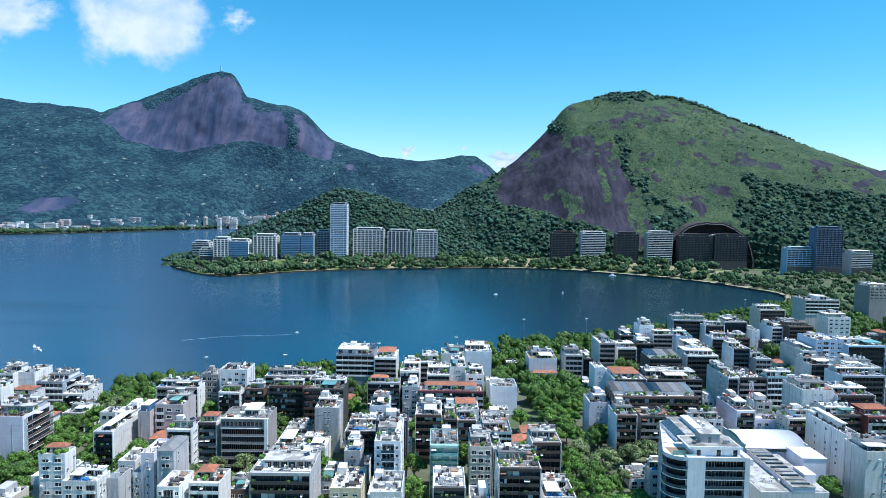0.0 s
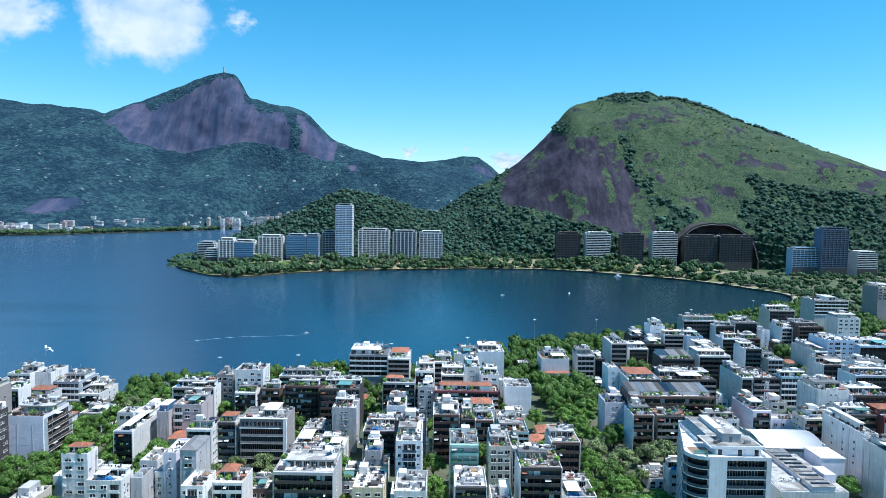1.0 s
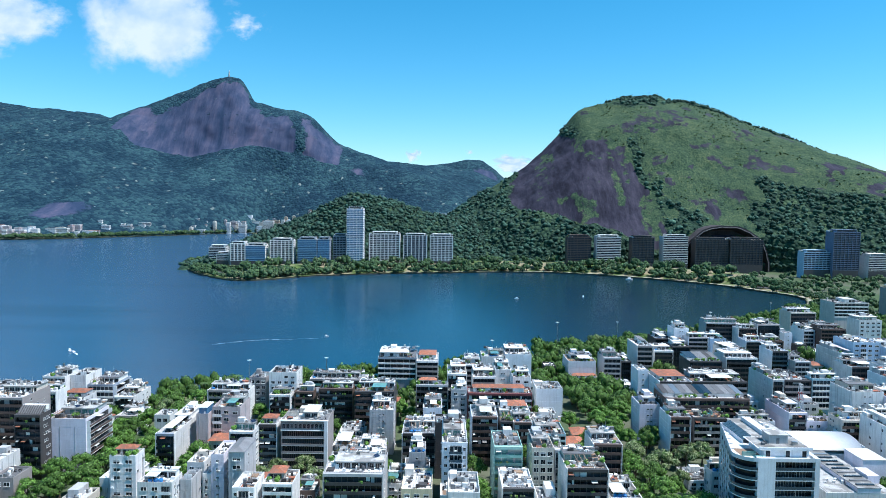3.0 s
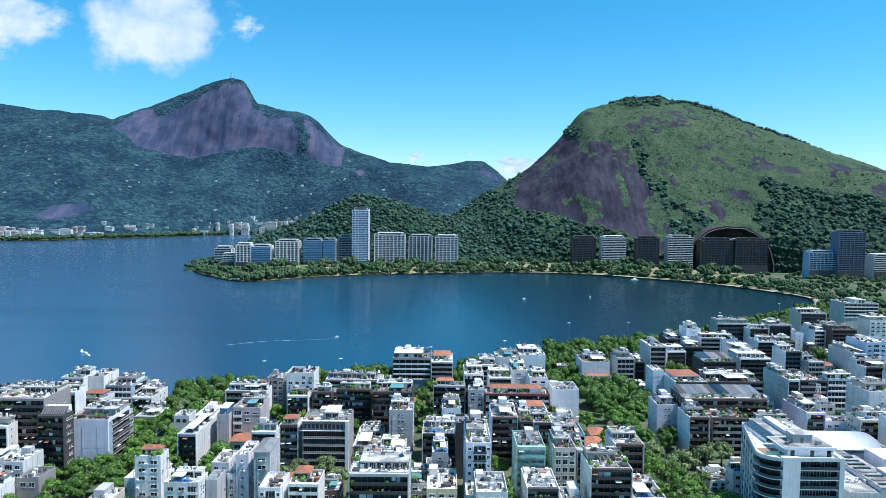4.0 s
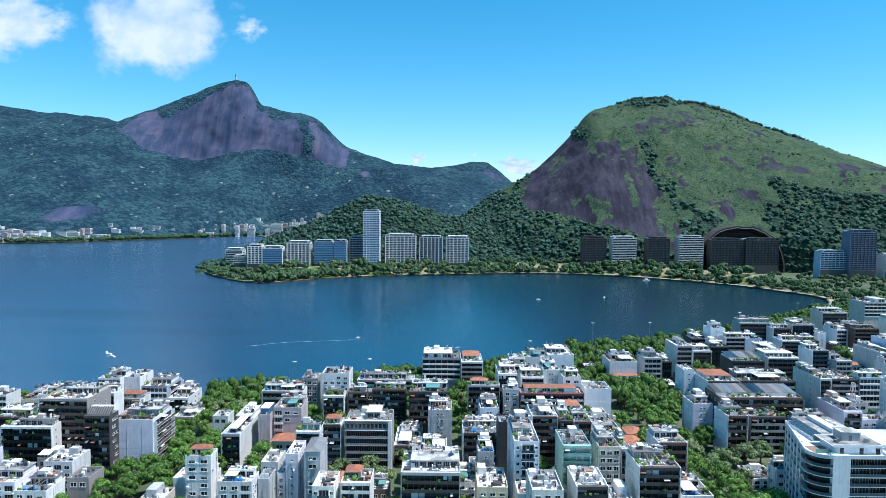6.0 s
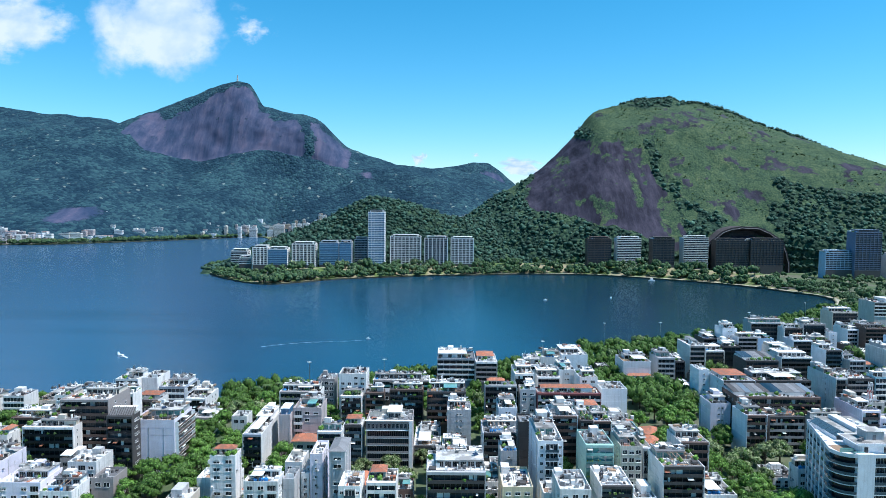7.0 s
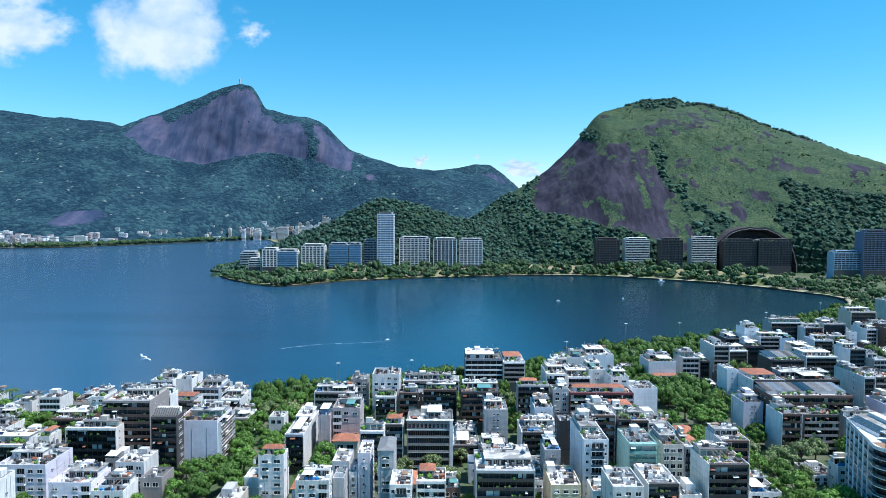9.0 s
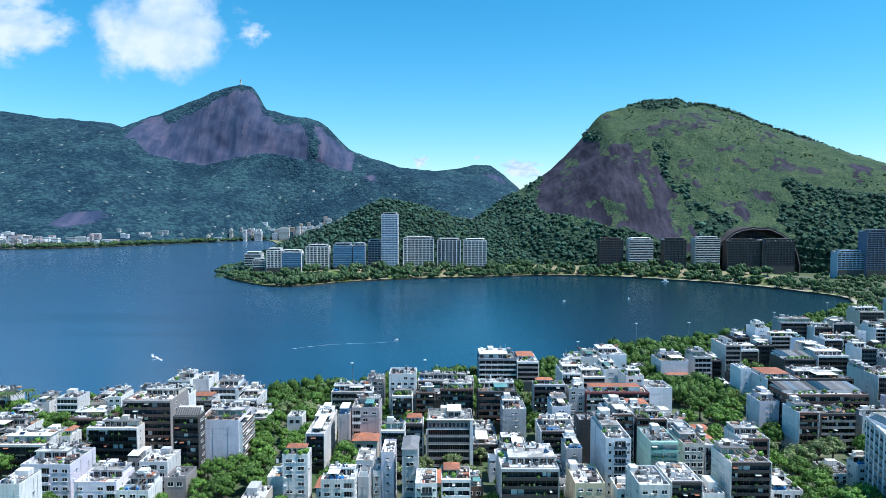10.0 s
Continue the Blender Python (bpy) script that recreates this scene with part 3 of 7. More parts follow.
hill_y = line((-60, 1450), (1, 1480), (120, 1551), (203, 1592), (300, 1620), (439, 1661), (613, 1678), (838, 1700), (1500, 1700))
hill_foot = line((-60, 1300), (100, 1230), (260, 1215), (420, 1205), (560, 1190), (700, 1130), (900, 1050), (1500, 1000))


def hill_cover(X, Y, Z):
    n, n2 = fbm(X, Z, 60, 5), fbm(X + 300, Y, 40, 4)
    small = fbm(X + 90, Z * 0.8, 20, 4)
    edge = np.interp(Z, [40, 72, 125, 160, 196, 215, 240, 262, 285, 330], [388, 385, 374, 386, 376, 352, 334, 322, 292, 250])
    wall = (1 - step_up(X - edge + n * 46 + small * 50, -22, 16)) * (1 - step_up(Z - np.interp(X, [100, 200, 245, 285, 330], [330, 330, 286, 278, 262]) + n * 60 + small * 40, -22, 18))
    strip = (1 - step_up(np.abs(X - 322 + (Z - 150) * 0.12 + n * 30), 5, 17)) * step_up(Z, 105, 130) * (1 - step_up(Z, 185, 215))
    wall = wall * (1 - 0.6 * strip) * step_up(X + n * 60 - Z * 0.12, 82, 116)
    tufts = np.maximum(step_up(small + n * 0.5, 0.0, 0.2), 0.9 * step_up(small + n2 * 0.6, -0.08, 0.14) * step_up(X, 300, 370))
    wall = wall * (1 - 0.62 * tufts * step_up(X, 130, 210))
    ledge = step_up(n + small * 0.6, 0.03, 0.2) * step_up(Z - 0.02 * X, 205, 232) * (1 - step_up(Z, 292, 318)) * step_up(X, 400, 470) * (1 - step_up(X, 760, 860))
    scar = np.exp(-((X - 492) / 17) ** 2 - ((Z - 112) / 20) ** 2) * 1.1 + np.exp(-((X - 552) / 22) ** 2 - ((Z - 138) / 9) ** 2) * 0.8
    bank = step_up(n2 + small * 0.8, -0.05, 0.2) * step_up(X, 690, 760) * step_up(Z - np.interp(X, [690, 760, 900, 1100, 1500], [166, 150, 128, 100, 60]), 0, 14) * (1 - step_up(Z - np.interp(X, [690, 760, 900, 1100, 1500], [204, 202, 186, 140, 80]), 0, 24))
    mottle = 0.57 * step_up(fbm(X + 55, Z * 2.4, 40, 5) + small * 0.5, -0.03, 0.2) * step_up(Z, 80, 120)
    quarry = 1 - step_up(np.hypot((X - 484) / 76, Z / 74), 0.92, 1.0)
    shoulder = np.exp(-((X - 262 + (Z - 296) * 0.4) / 15) ** 2 - ((Z - 292) / 20) ** 2) * 1.3
    crack = 1 - step_up(np.abs(X - np.interp(Z, [88, 110, 128, 160, 196, 240, 280], [470, 438, 412, 388, 378, 384, 376]) + small * 16), 5, 16)
    crack = crack * step_up(Z, 84, 100) * (1 - step_up(Z, 258, 280))
    thicket = step_up(n2 + small * 0.5, -0.07, 0.10) * step_up(X, 384, 402) * (1 - step_up(X, 456, 500)) * (1 - step_up(Z - np.interp(X, [380, 410, 450, 500], [150, 190, 130, 90]) + n * 60, -20, 20))
    bushes = step_up(n2, 0.0, 0.12) * (1 - step_up(Z - 130 + n * 50, -20, 25)) * step_up(X, 470, 520)
    top = np.interp(X, [-60, 60, 115, 131, 196, 244, 300, 328, 345, 380, 395, 560, 592, 600, 665, 748, 900, 1100, 1500], [150, 152, 136, 112, 100, 82, 66, 46, 30, 30, 64, 64, 96, 182, 156, 148, 122, 96, 50])
    foot = 1 - step_up(Z + n * 30 + small * 20 - top, -8, 8)
    left = (1 - step_up(X + n * 50 - np.interp(Z, [100, 190, 240], [116, 150, 176]), -14, 10)) * step_up(n2 + small, -0.12, 0.02)
    crest = step_up(Z + n * 30 - hill_z(X) + 20 * np.exp(-((X - 450) / 60) ** 2), -14, -4) * step_up(X, 330, 400)
    dots = step_up(n2, 0.20, 0.26) * 0.34
    rock = np.clip(np.maximum.reduce([wall, ledge * 0.62, scar, mottle, bank * 0.85, quarry]), 0, 1)
    forest = np.clip(np.maximum.reduce([crack, shoulder, foot * (1 - quarry), left, thicket * 0.9, bushes * 0.9 * (1 - quarry), crest, dots * (1 - rock)]), 0, 1)
    rock = rock * (1 - forest)
    return rock, 1 - rock, forest


hill, HILL = massif("mountain_hill", "big rounded hill, green grass above a bare dark rock foot", (-60, 1500),
                    [(hill_foot, lambda x: 0 * x), (lambda x: hill_foot(x) + 22, lambda x: np.interp(x, [-60, 150, 420, 600, 760, 1500], [14, 20, 68, 60, 22, 14])),
                     (lambda x: hill_foot(x) * 0.72 + hill_y(x) * 0.28, lambda x: np.minimum(hill_z(x) * 0.55, np.interp(x, [-60, 120, 250, 500, 900, 1500], [60, 88, 150, 158, 140, 70]))),
                     (lambda x: hill_foot(x) * 0.4 + hill_y(x) * 0.6, lambda x: hill_z(x) * 0.80), (lambda x: hill_foot(x) * 0.13 + hill_y(x) * 0.87, lambda x: hill_z(x) * 0.955), (hill_y, hill_z),
                     (lambda x: hill_y(x) + 220, lambda x: hill_z(x) * 0.7), (lambda x: hill_y(x) + 520, lambda x: 0 * x)], 5, HILL_COVER, hill_cover, 19, 9)

# the low wooded hill on the headland
wood_z = line((-470, 2), (-440, 22), (-403, 40), (-377, 52), (-352, 64), (-310, 81), (-268, 99), (-237, 118), (-210, 130), (-189, 133), (-151, 125), (-108, 116), (-63, 101), (-18, 91), (40, 84), (120, 70), (260, 40))
wood_y = line((-470, 1250), (-403, 1262), (-189, 1300), (-18, 1350), (260, 1400))
wood_hill, WOOD = massif("mountain_wood", "low headland hill covered in dense forest", (-470, 260),
                         [(lambda x: wood_y(x) - 150 - 0.05 * x, lambda x: 0 * x), (lambda x: wood_y(x) - 105, lambda x: 6 + wood_z(x) * 0.24), (lambda x: wood_y(x) - 50, lambda x: wood_z(x) * 0.72), (wood_y, wood_z),
                          (lambda x: wood_y(x) + 90, lambda x: wood_z(x) * 0.7), (lambda x: wood_y(x) + 210, lambda x: 0 * x)], 5, HILL_COVER, lambda X, Y, Z: (0 * X, 0 * X, 0 * X + 1), 9, 13)


# ---- apartment buildings ----
def relief(xs, zs, cells):
    """One joined surface facing -y: cells gives the depth and material of each field between the cuts xs and zs."""
    s, at = Shape(), {}

    def corner(i, j, y):
        if (i, j, y) not in at:
            at[i, j, y] = len(s.v)
            s.v.append((xs[i], y, zs[j]))
        return at[i, j, y]

    nx, nz = len(xs) - 1, len(zs) - 1
    depth = lambda i, j: cells(i, j)[0] if 0 <= i < nx and 0 <= j < nz else 0.05
    for i in range(nx):
        for j in range(nz):
            y, m = cells(i, j)
            s.f.append((corner(i, j, y), corner(i + 1, j, y), corner(i + 1, j + 1, y), corner(i, j + 1, y)))
            s.m.append(m)
    for i in range(nx + 1):
        for j in range(nz):
            a, b = depth(i - 1, j), depth(i, j)
            if a != b:
                s.f.append((corner(i, j, a), corner(i, j, b), corner(i, j + 1, b), corner(i, j + 1, a)))
                s.m.append(0)
    for i in range(nx):
        for j in range(nz + 1):
            a, b = depth(i, j - 1), depth(i, j)
            if a != b:
                s.f.append((corner(i, j, a), corner(i + 1, j, a), corner(i + 1, j, b), corner(i, j, b)))
                s.m.append(0)
    return s


def glazing(parent, x0, x1, y, z, h, bays, glass, frame):
    """A storey's run of panes in one frame."""
    xs, w = [x0], (x1 - x0) / bays
    for b in range(bays):
        xs += [x0 + w * b + 0.1, x0 + w * (b + 1) - 0.1]
    xs.append(x1)
    s = relief(xs, [z, z + h - 0.12, z + h], lambda i, j: (-0.06, 0) if i % 2 == 0 or j == 1 else (-0.015, 1))
    s.v = [(a, b + y, c) for a, b, c in s.v]
    return part("glazing", s, [frame, glass], parent)


def window_mesh(kind):
    """One metre square, facing -y: frame, panes and sill."""
    if kind == "door":
        xs, zs = [-0.5, -0.47, -0.18, -0.15, 0.15, 0.18, 0.47, 0.5], [-0.5, 0.44, 0.5]
        return relief(xs, zs, lambda i, j: (-0.05, 0) if i % 2 == 0 or j == 1 else (-0.015, 1))
    xs, zs = [-0.53, -0.5, -0.47, -0.015, 0.015, 0.47, 0.5, 0.53], [-0.55, -0.5, -0.47, 0.08, 0.47, 0.5]

    def cells(i, j):
        if j == 0:
            return (-0.15, 0)
        if i in (0, 6):
            return (-0.01, 0)
        if i in (2, 4) and j in (2, 3):
            return (-0.03, 2) if kind == "blind" and j == 3 else (-0.015, 1)
        return (-0.07, 0)
    return relief(xs, zs, cells)


PANES = {("sash", g.name): window_mesh("sash").mesh("window", [TRIM, g, SHADE]) for g in (GLASS, GLASS_BLUE, GLASS_GREEN)}
PANES.update({("blind", g.name): window_mesh("blind").mesh("window", [TRIM, g, SHADE]) for g in (GLASS, GLASS_BLUE, GLASS_GREEN)})
PANES.update({("door", g.name): window_mesh("door").mesh("window", [METAL, g, SHADE]) for g in (GLASS, GLASS_BLUE, GLASS_GREEN)})
TURNED = {"front": 0.0, "left": -math.pi / 2, "right": math.pi / 2}


def window(parent, kind, x, y, z, w, h, face="front", glass=None):
    ob = new("window", PANES[kind, (glass or GLASS).name])
    ob.parent, ob.location, ob.scale = parent, (x, y, z), (w, 1, h)
    ob.rotation_euler[2] = TURNED[face]
    return ob


FOOTPRINTS = []
WORDS = {"white": "white", "bluewhite": "cool-shaded white", "lilac": "lilac-shaded white", "grey": "grey", "greyblue": "blue-grey", "greybrown": "taupe", "dark": "dark-clad", "brown": "brown", "maroon": "maroon", "pink": "pinkish grey",
         "beige": "beige", "cream": "cream", "green": "sea-green", "teal": "pale teal", "blue": "pale blue", "brick": "ochre", "striped": "stone-banded", "navy": "dark blue"}
FRONTS = {"band": "long balconies", "window": "rows of windows", "grid": "gridded windows", "strip": "ribbon windows", "stripblue": "blue ribbon windows", "stripteal": "teal ribbon windows", "small": "few small windows", "blank": "blank panelled walls",
          "ribbed": "ribbed top-floor windows", "zig": "staggered balconies", "columns": "columns of balconies", "core": "a central stack of balconies"}
TOPS = {"deck": "roof terrace", "plain": "bare flat roof", "garden": "planted roof terrace", "tiles": "orange tiled roof", "tanks": "blue roof tanks", "tank": "roof tank house", "pergola": "slatted roof pergola", "stair": "roof lift house",
        "penthouse": "glazed penthouse", "glassbox": "glazed roof box", "roofgrey": "grey sheet roof", "glassroof": "long glazed roof", "awning": "white roof awnings", "pool": "roof pool", "tilesgrey": "dark tiled roof",
        "gardentiles": "planted tiled terrace", "tilesgarden": "planted tiled terrace", "tileshouse": "low tiled roof"}
CLUTTER = []          # places on roofs for loose things: x, y, z, kind, seed


def apartment(x0, x1, y0, depth, top, style, wall, roof, seed, base=LAND_Z, name="apartment_building", face="", side=""):
    rnd = random.Random(seed)
    w, h = x1 - x0, top - base
    cx = (x0 + x1) / 2
    FOOTPRINTS.append((x0, x1, y0, y0 + depth))
    paintwork = WALL[wall]
    facade = WALL[face] if face else paintwork
    house = holder(name, cx, y0 + depth / 2, base, f"{WORDS[wall]} apartment block with {FRONTS[style]}, {TOPS[roof]}", "building", "lagoon-side blocks of flats")
    X0, X1, Y0, Y1 = -w / 2, w / 2, -depth / 2, depth / 2
    floors = max(2, round(h / 3.1))
    fh = (h - 0.9) / floors
    far = y0 > 380
    low = max(0, floors - 4) if 380 < y0 < 900 else max(0, floors - 5) if 300 < y0 < 900 else max(0, floors - 7) if y0 < 300 else 0      # storeys below this stand hidden behind the next block
    deep = style in ("band", "zig", "columns")
    front = Y0 + (1.3 if deep else 0.0)
    # one shell: storeys with a shallow joint at each floor, then the parapet, turned in and down to the deck
    t, zr = 0.22, floors * fh
    rings = []
    for k in range(floors):
        z = k * fh
        rings += [(0.1, z), (0.1, z + 0.16), (0.0, z + 0.16), (0.0, z + fh)]
    rings += [(0.0, h), (t, h), (t, zr - 0.02)]
    body = Shape()
    body.v = [p for q, z in rings for p in ((X0 + q, front + q, z), (X1 - q, front + q, z), (X1 - q, Y1 - q, z), (X0 + q, Y1 - q, z))]
    body.f = [(4 * r + a, 4 * r + (a + 1) % 4, 4 * r + 4 + (a + 1) % 4, 4 * r + 4 + a) for r in range(len(rings) - 1) for a in range(4)]
    body.m = [0] * len(body.f)
    if deep:
        for a in (X0, X1 - 0.3):
            part("fin", Shape().box(a, a + 0.3, Y0, front, 0, h), paintwork, house)
    part("wall", body, paintwork, house)
    deck = {"roofgrey": ROOF_GREY, "pool": DECKWOOD, "garden": DECKWOOD, "gardentiles": DECKWOOD}.get(roof, rnd.choice([ROOF_WHITE, ROOF_WHITE, ROOF_WHITE, ROOF, ROOF, ROOF_GREY]))
    part("roof", Shape().box(X0 + t, X1 - t, front + t, Y1 - t, zr - 0.05, zr + 0.06), deck, house, "flat roof deck")

    # front
    if deep:
        rail = {"dark": rnd.choice([WALL["dark"], GLASS, WALL["brown"], WALL["greybrown"]]), "green": GLASS_GREEN, "brown": WALL["brown"]}.get(wall, rnd.choice([paintwork, TRIM, GLASS, GLASS, WALL["grey"]]))
        glass = GLASS_GREEN if wall == "green" else TOWER_GLASS if y0 > 900 else GLASS
        rail = (TRIM if wall == "white" else WALL["greyblue"]) if y0 > 900 else rail
        # the face colour covers dark glass and cladding, and balcony shade painted with it
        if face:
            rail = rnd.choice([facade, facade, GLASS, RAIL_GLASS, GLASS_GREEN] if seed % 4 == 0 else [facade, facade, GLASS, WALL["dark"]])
            part("front_panel", Shape().box(X0 + 0.3, X1 - 0.3, front - 0.06, front, 0, h - 0.02), facade, house, "dark panel for the glass and shade behind the balconies")
        bays = max(2, round(w / (4.2 if y0 < 380 else 5.5)))
        for k in range(max(1, low), floors):
            z = k * fh
            s = Shape().box(X0 + 0.3, X1 - 0.3, Y0 + 0.1, front, z - 0.22, z)
            s.box(X0 + 0.3, X1 - 0.3, Y0, Y0 + 0.1, z - 0.22, z + (0.95 if y0 < 900 else 0.6), 1)
            if style != "band" and y0 < 900:
                for b in range(bays + 1):
                    px = X0 + 0.3 + (w - 0.8) * b / bays
                    s.box(px, px + 0.2, Y0 + 0.1, front, z, z + fh - 0.22)
            part("balcony", s, [TRIM if seed % 3 == 0 else facade if face or wall in ("dark", "brown") else TRIM, rail], house)
        for k in range(low, floors):
            run = glazing(house, X0 + 0.35, X1 - 0.35, front - (0.06 if face else 0), k * fh + 0.2, fh * 0.82, bays * 2, glass, WALL["dark"] if face or wall in ("dark", "brown", "maroon") else METAL)
            if k and rnd.random() < 0.35 and not far:
                bw = (w - 0.8) / bays
                b = rnd.randrange(bays)
                part("blind", Shape().box(X0 + 0.5 + bw * b, X0 + 0.3 + bw * (b + 1), front - 0.14, front - 0.08, k * fh + fh * rnd.uniform(0.3, 0.6), k * fh + fh * 0.85), SHADE, run, "pale roller blind")
        if y0 < 340:
            # what stands and hangs on the balconies: curtains, awnings, plants, chairs, cooling units
            things, chance = Shape(), random.Random(seed + 700)
            for k in range(max(1, low), floors):
                z, a = k * fh, X0 + 0.6
                while a < X1 - 2.2:
                    kind, wide = chance.random(), chance.uniform(0.7, 2.2)
                    if kind < 0.22:
                        things.box(a, a + wide, front - 0.32, front - 0.22, z + chance.uniform(0.1, 1.2), z + fh * 0.84, chance.choice([0, 0, 1]))
                    elif kind < 0.34:
                        t = z + fh - chance.uniform(0.4, 0.8)
                        things.add([(a, Y0 - 0.55, t - 0.45), (a + wide, Y0 - 0.55, t - 0.45), (a + wide, front - 0.1, t), (a, front - 0.1, t), (a, Y0 - 0.55, t - 0.38), (a + wide, Y0 - 0.55, t - 0.38), (a + wide, front - 0.1, t + 0.07), (a, front - 0.1, t + 0.07)],
                                   [(0, 3, 2, 1), (4, 5, 6, 7), (0, 1, 5, 4), (1, 2, 6, 5), (2, 3, 7, 6), (3, 0, 4, 7)], chance.choice([0, 1, 4]))
                    elif kind < 0.56:
                        for _ in range(5):
                            b, q = a + chance.uniform(0, wide), chance.uniform(0.2, 0.45)
                            things.box(b, b + q, Y0 - 0.2 + chance.uniform(0, 0.5), Y0 + 0.35 + chance.uniform(0, 0.4), z + chance.uniform(0.5, 0.9), z + chance.uniform(1.1, 1.6), 2 + (chance.random() < 0.3))
                    elif kind < 0.68:
                        things.box(a, a + 0.8, Y0 + 0.3, Y0 + 0.9, z, z + chance.uniform(0.6, 1.3), chance.choice([0, 1, 5]))
                    a += wide + chance.uniform(0.2, 2.4)
            tagged(part("balcony_clutter", things, [CANVAS, SHADE, LEAF, LEAF_PALE, TILE, METAL], house, "curtains, awnings and potted plants on the balconies"), kind="stuff")
        part("cornice", Shape().box(X0 + 0.3, X1 - 0.3, Y0, front, h - 1.1, h - 0.1), facade if rnd.random() < 0.5 else paintwork, house)
    elif style in ("strip", "stripblue", "stripteal"):
        bays = max(2, round(w / (4.0 if y0 < 380 else 7.0 if y0 < 900 else 14.0)))
        band = {"stripblue": SPANDREL_BLUE, "stripteal": WALL["teal"]}.get(style, TRIM)
        for k in range(low, floors):
            z = k * fh
            part("spandrel", Shape().box(X0 + 0.25, X1 - 0.25, Y0 - 0.3, Y0, z - 0.1, z + 0.85), band, house)
            glazing(house, X0 + 0.25, X1 - 0.25, Y0, z + 0.85, fh - 0.95, bays * 2, GLASS_BLUE if style == "stripblue" or wall in ("bluewhite", "teal") and far else TOWER_GLASS if y0 > 900 else GLASS, METAL if y0 < 900 else WALL["dark"])
    elif style in ("window", "grid", "ribbed"):
        bays = max(1, round(w / ((3.8 if style == "window" else 1.7 if style == "ribbed" else 3.0) if y0 < 380 else 4.6)))
        bw = (w - 0.6) / bays
        tall = 1.3 if style == "window" else 1.7
        pile = rnd.randrange(bays) if style == "window" and bays > 2 and rnd.random() < 0.6 else -1
        for k in range(low, floors):
            if style == "ribbed" and k < floors - 1:
                glazing(house, X0 + 0.5, X1 - 1.6, Y0, k * fh + 0.3, fh * 0.72, bays * 2, GLASS, WALL["dark"])
                if k:
                    part("balcony", Shape().box(X0 + 0.3, X1 - 1.4, Y0 - 1.1, Y0, k * fh - 0.2, k * fh).box(X0 + 0.3, X1 - 1.4, Y0 - 1.1, Y0 - 1.0, k * fh, k * fh + 0.8, 1), [TRIM, WALL["greybrown"]], house)
                continue
            if far and y0 > 900:
                glazing(house, X0 + 0.4, X1 - 0.4, Y0, k * fh + 0.7, 2.0, max(2, round(w / 5)), GLASS_BLUE if wall == "bluewhite" else TOWER_GLASS, paintwork if wall == "bluewhite" else WALL["dark"])
                continue
            for b in range(bays):
                if b == pile and k:
                    bx = X0 + 0.3 + bw * b
                    part("balcony", Shape().box(bx, bx + bw, Y0 - 1.0, Y0, k * fh - 0.15, k * fh).box(bx, bx + bw, Y0 - 1.0, Y0 - 0.9, k * fh, k * fh + 0.95), rnd.choice([paintwork, TRIM]), house)
                    window(house, "door", bx + bw / 2, Y0, k * fh + fh * 0.46, bw * 0.8, fh * 0.78)
                    continue
                if style == "window" and rnd.random() < 0.12:
                    continue
                kind = "blind" if rnd.random() < 0.3 else "sash"
                if style == "ribbed" and k == floors - 1:
                    kind, tall = "door", 2.0
                window(house, kind, X0 + 0.3 + bw * (b + 0.5), Y0, k * fh + fh * 0.5, bw * (0.55 if style == "window" else 0.72), tall)
        if style == "ribbed":
            part("ledge", Shape().box(X0 - 0.1, X1 + 0.1, Y0 - 0.9, Y0, (floors - 1) * fh - 0.2, (floors - 1) * fh), TRIM, house)
            part("fin", Shape().box(X1 - 1.3, X1 + 0.1, Y0 - 1.15, Y0 - 0.02, 0, h), WHITE, house)
            part("eaves", Shape().box(X0 - 0.3, X1 + 0.3, Y0 - 1.0, Y0 + 0.3, h - 0.25, h + 0.05), TRIM, house)
    elif style == "core":
        # a stack of balconies on a flat dark panel, coloured as a shaded recess, between two plain bays with small
        # windows
        a, b = X0 + w * 0.30, X1 - w * 0.22
        part("recess", Shape().box(a, b, Y0 - 0.05, Y0, fh, h - 1.2), WALL["dark"], house, "flat dark panel giving the balconies their deep shade")
        for k in range(max(1, low), floors):
            z = k * fh
            s = Shape().box(a - 0.2, b + 0.2, Y0 - 1.3, Y0 - 0.05, z - 0.25, z + 0.05)
            s.box(a - 0.2, b + 0.2, Y0 - 1.3, Y0 - 1.2, z + 0.05, z + 0.95, 1).box(a - 0.2, a, Y0 - 1.2, Y0 - 0.05, z + 0.05, z + fh - 0.25).box(b, b + 0.2, Y0 - 1.2, Y0 - 0.05, z + 0.05, z + fh - 0.25)
            part("balcony", s, [paintwork, RAIL_GLASS], house)
            glazing(house, a + 0.1, b - 0.1, Y0 - 0.05, z + 0.1, fh * 0.8, 3, GLASS, METAL)
            window(house, "sash", X0 + w * 0.15, Y0, z + fh * 0.5, 1.0, 1.1)
            window(house, "blind" if k % 3 == 0 else "sash", X1 - w * 0.11, Y0, z + fh * 0.5, 1.0, 1.1)
    elif style == "small":
        for k in range(max(1, low), floors):
            for b in (0.42, 0.58) if w > 8 else (0.5,):
                window(house, "sash", X0 + w * b, Y0, k * fh + fh * 0.5, 0.9, 0.7)

    if y0 > 900:
        # a set-back crown with its own slab, a dark base, and a panelled right flank
        part("top_storey", Shape().box(X0 + w * 0.12, X1 - w * 0.1, front + 3, Y1 - 3, h, h + 3.2).box(X0 + w * 0.10, X1 - w * 0.08, front + 2.4, Y1 - 2.6, h + 3.2, h + 3.7), WALL["white"] if wall in ("white", "bluewhite", "greybrown") else paintwork, house)
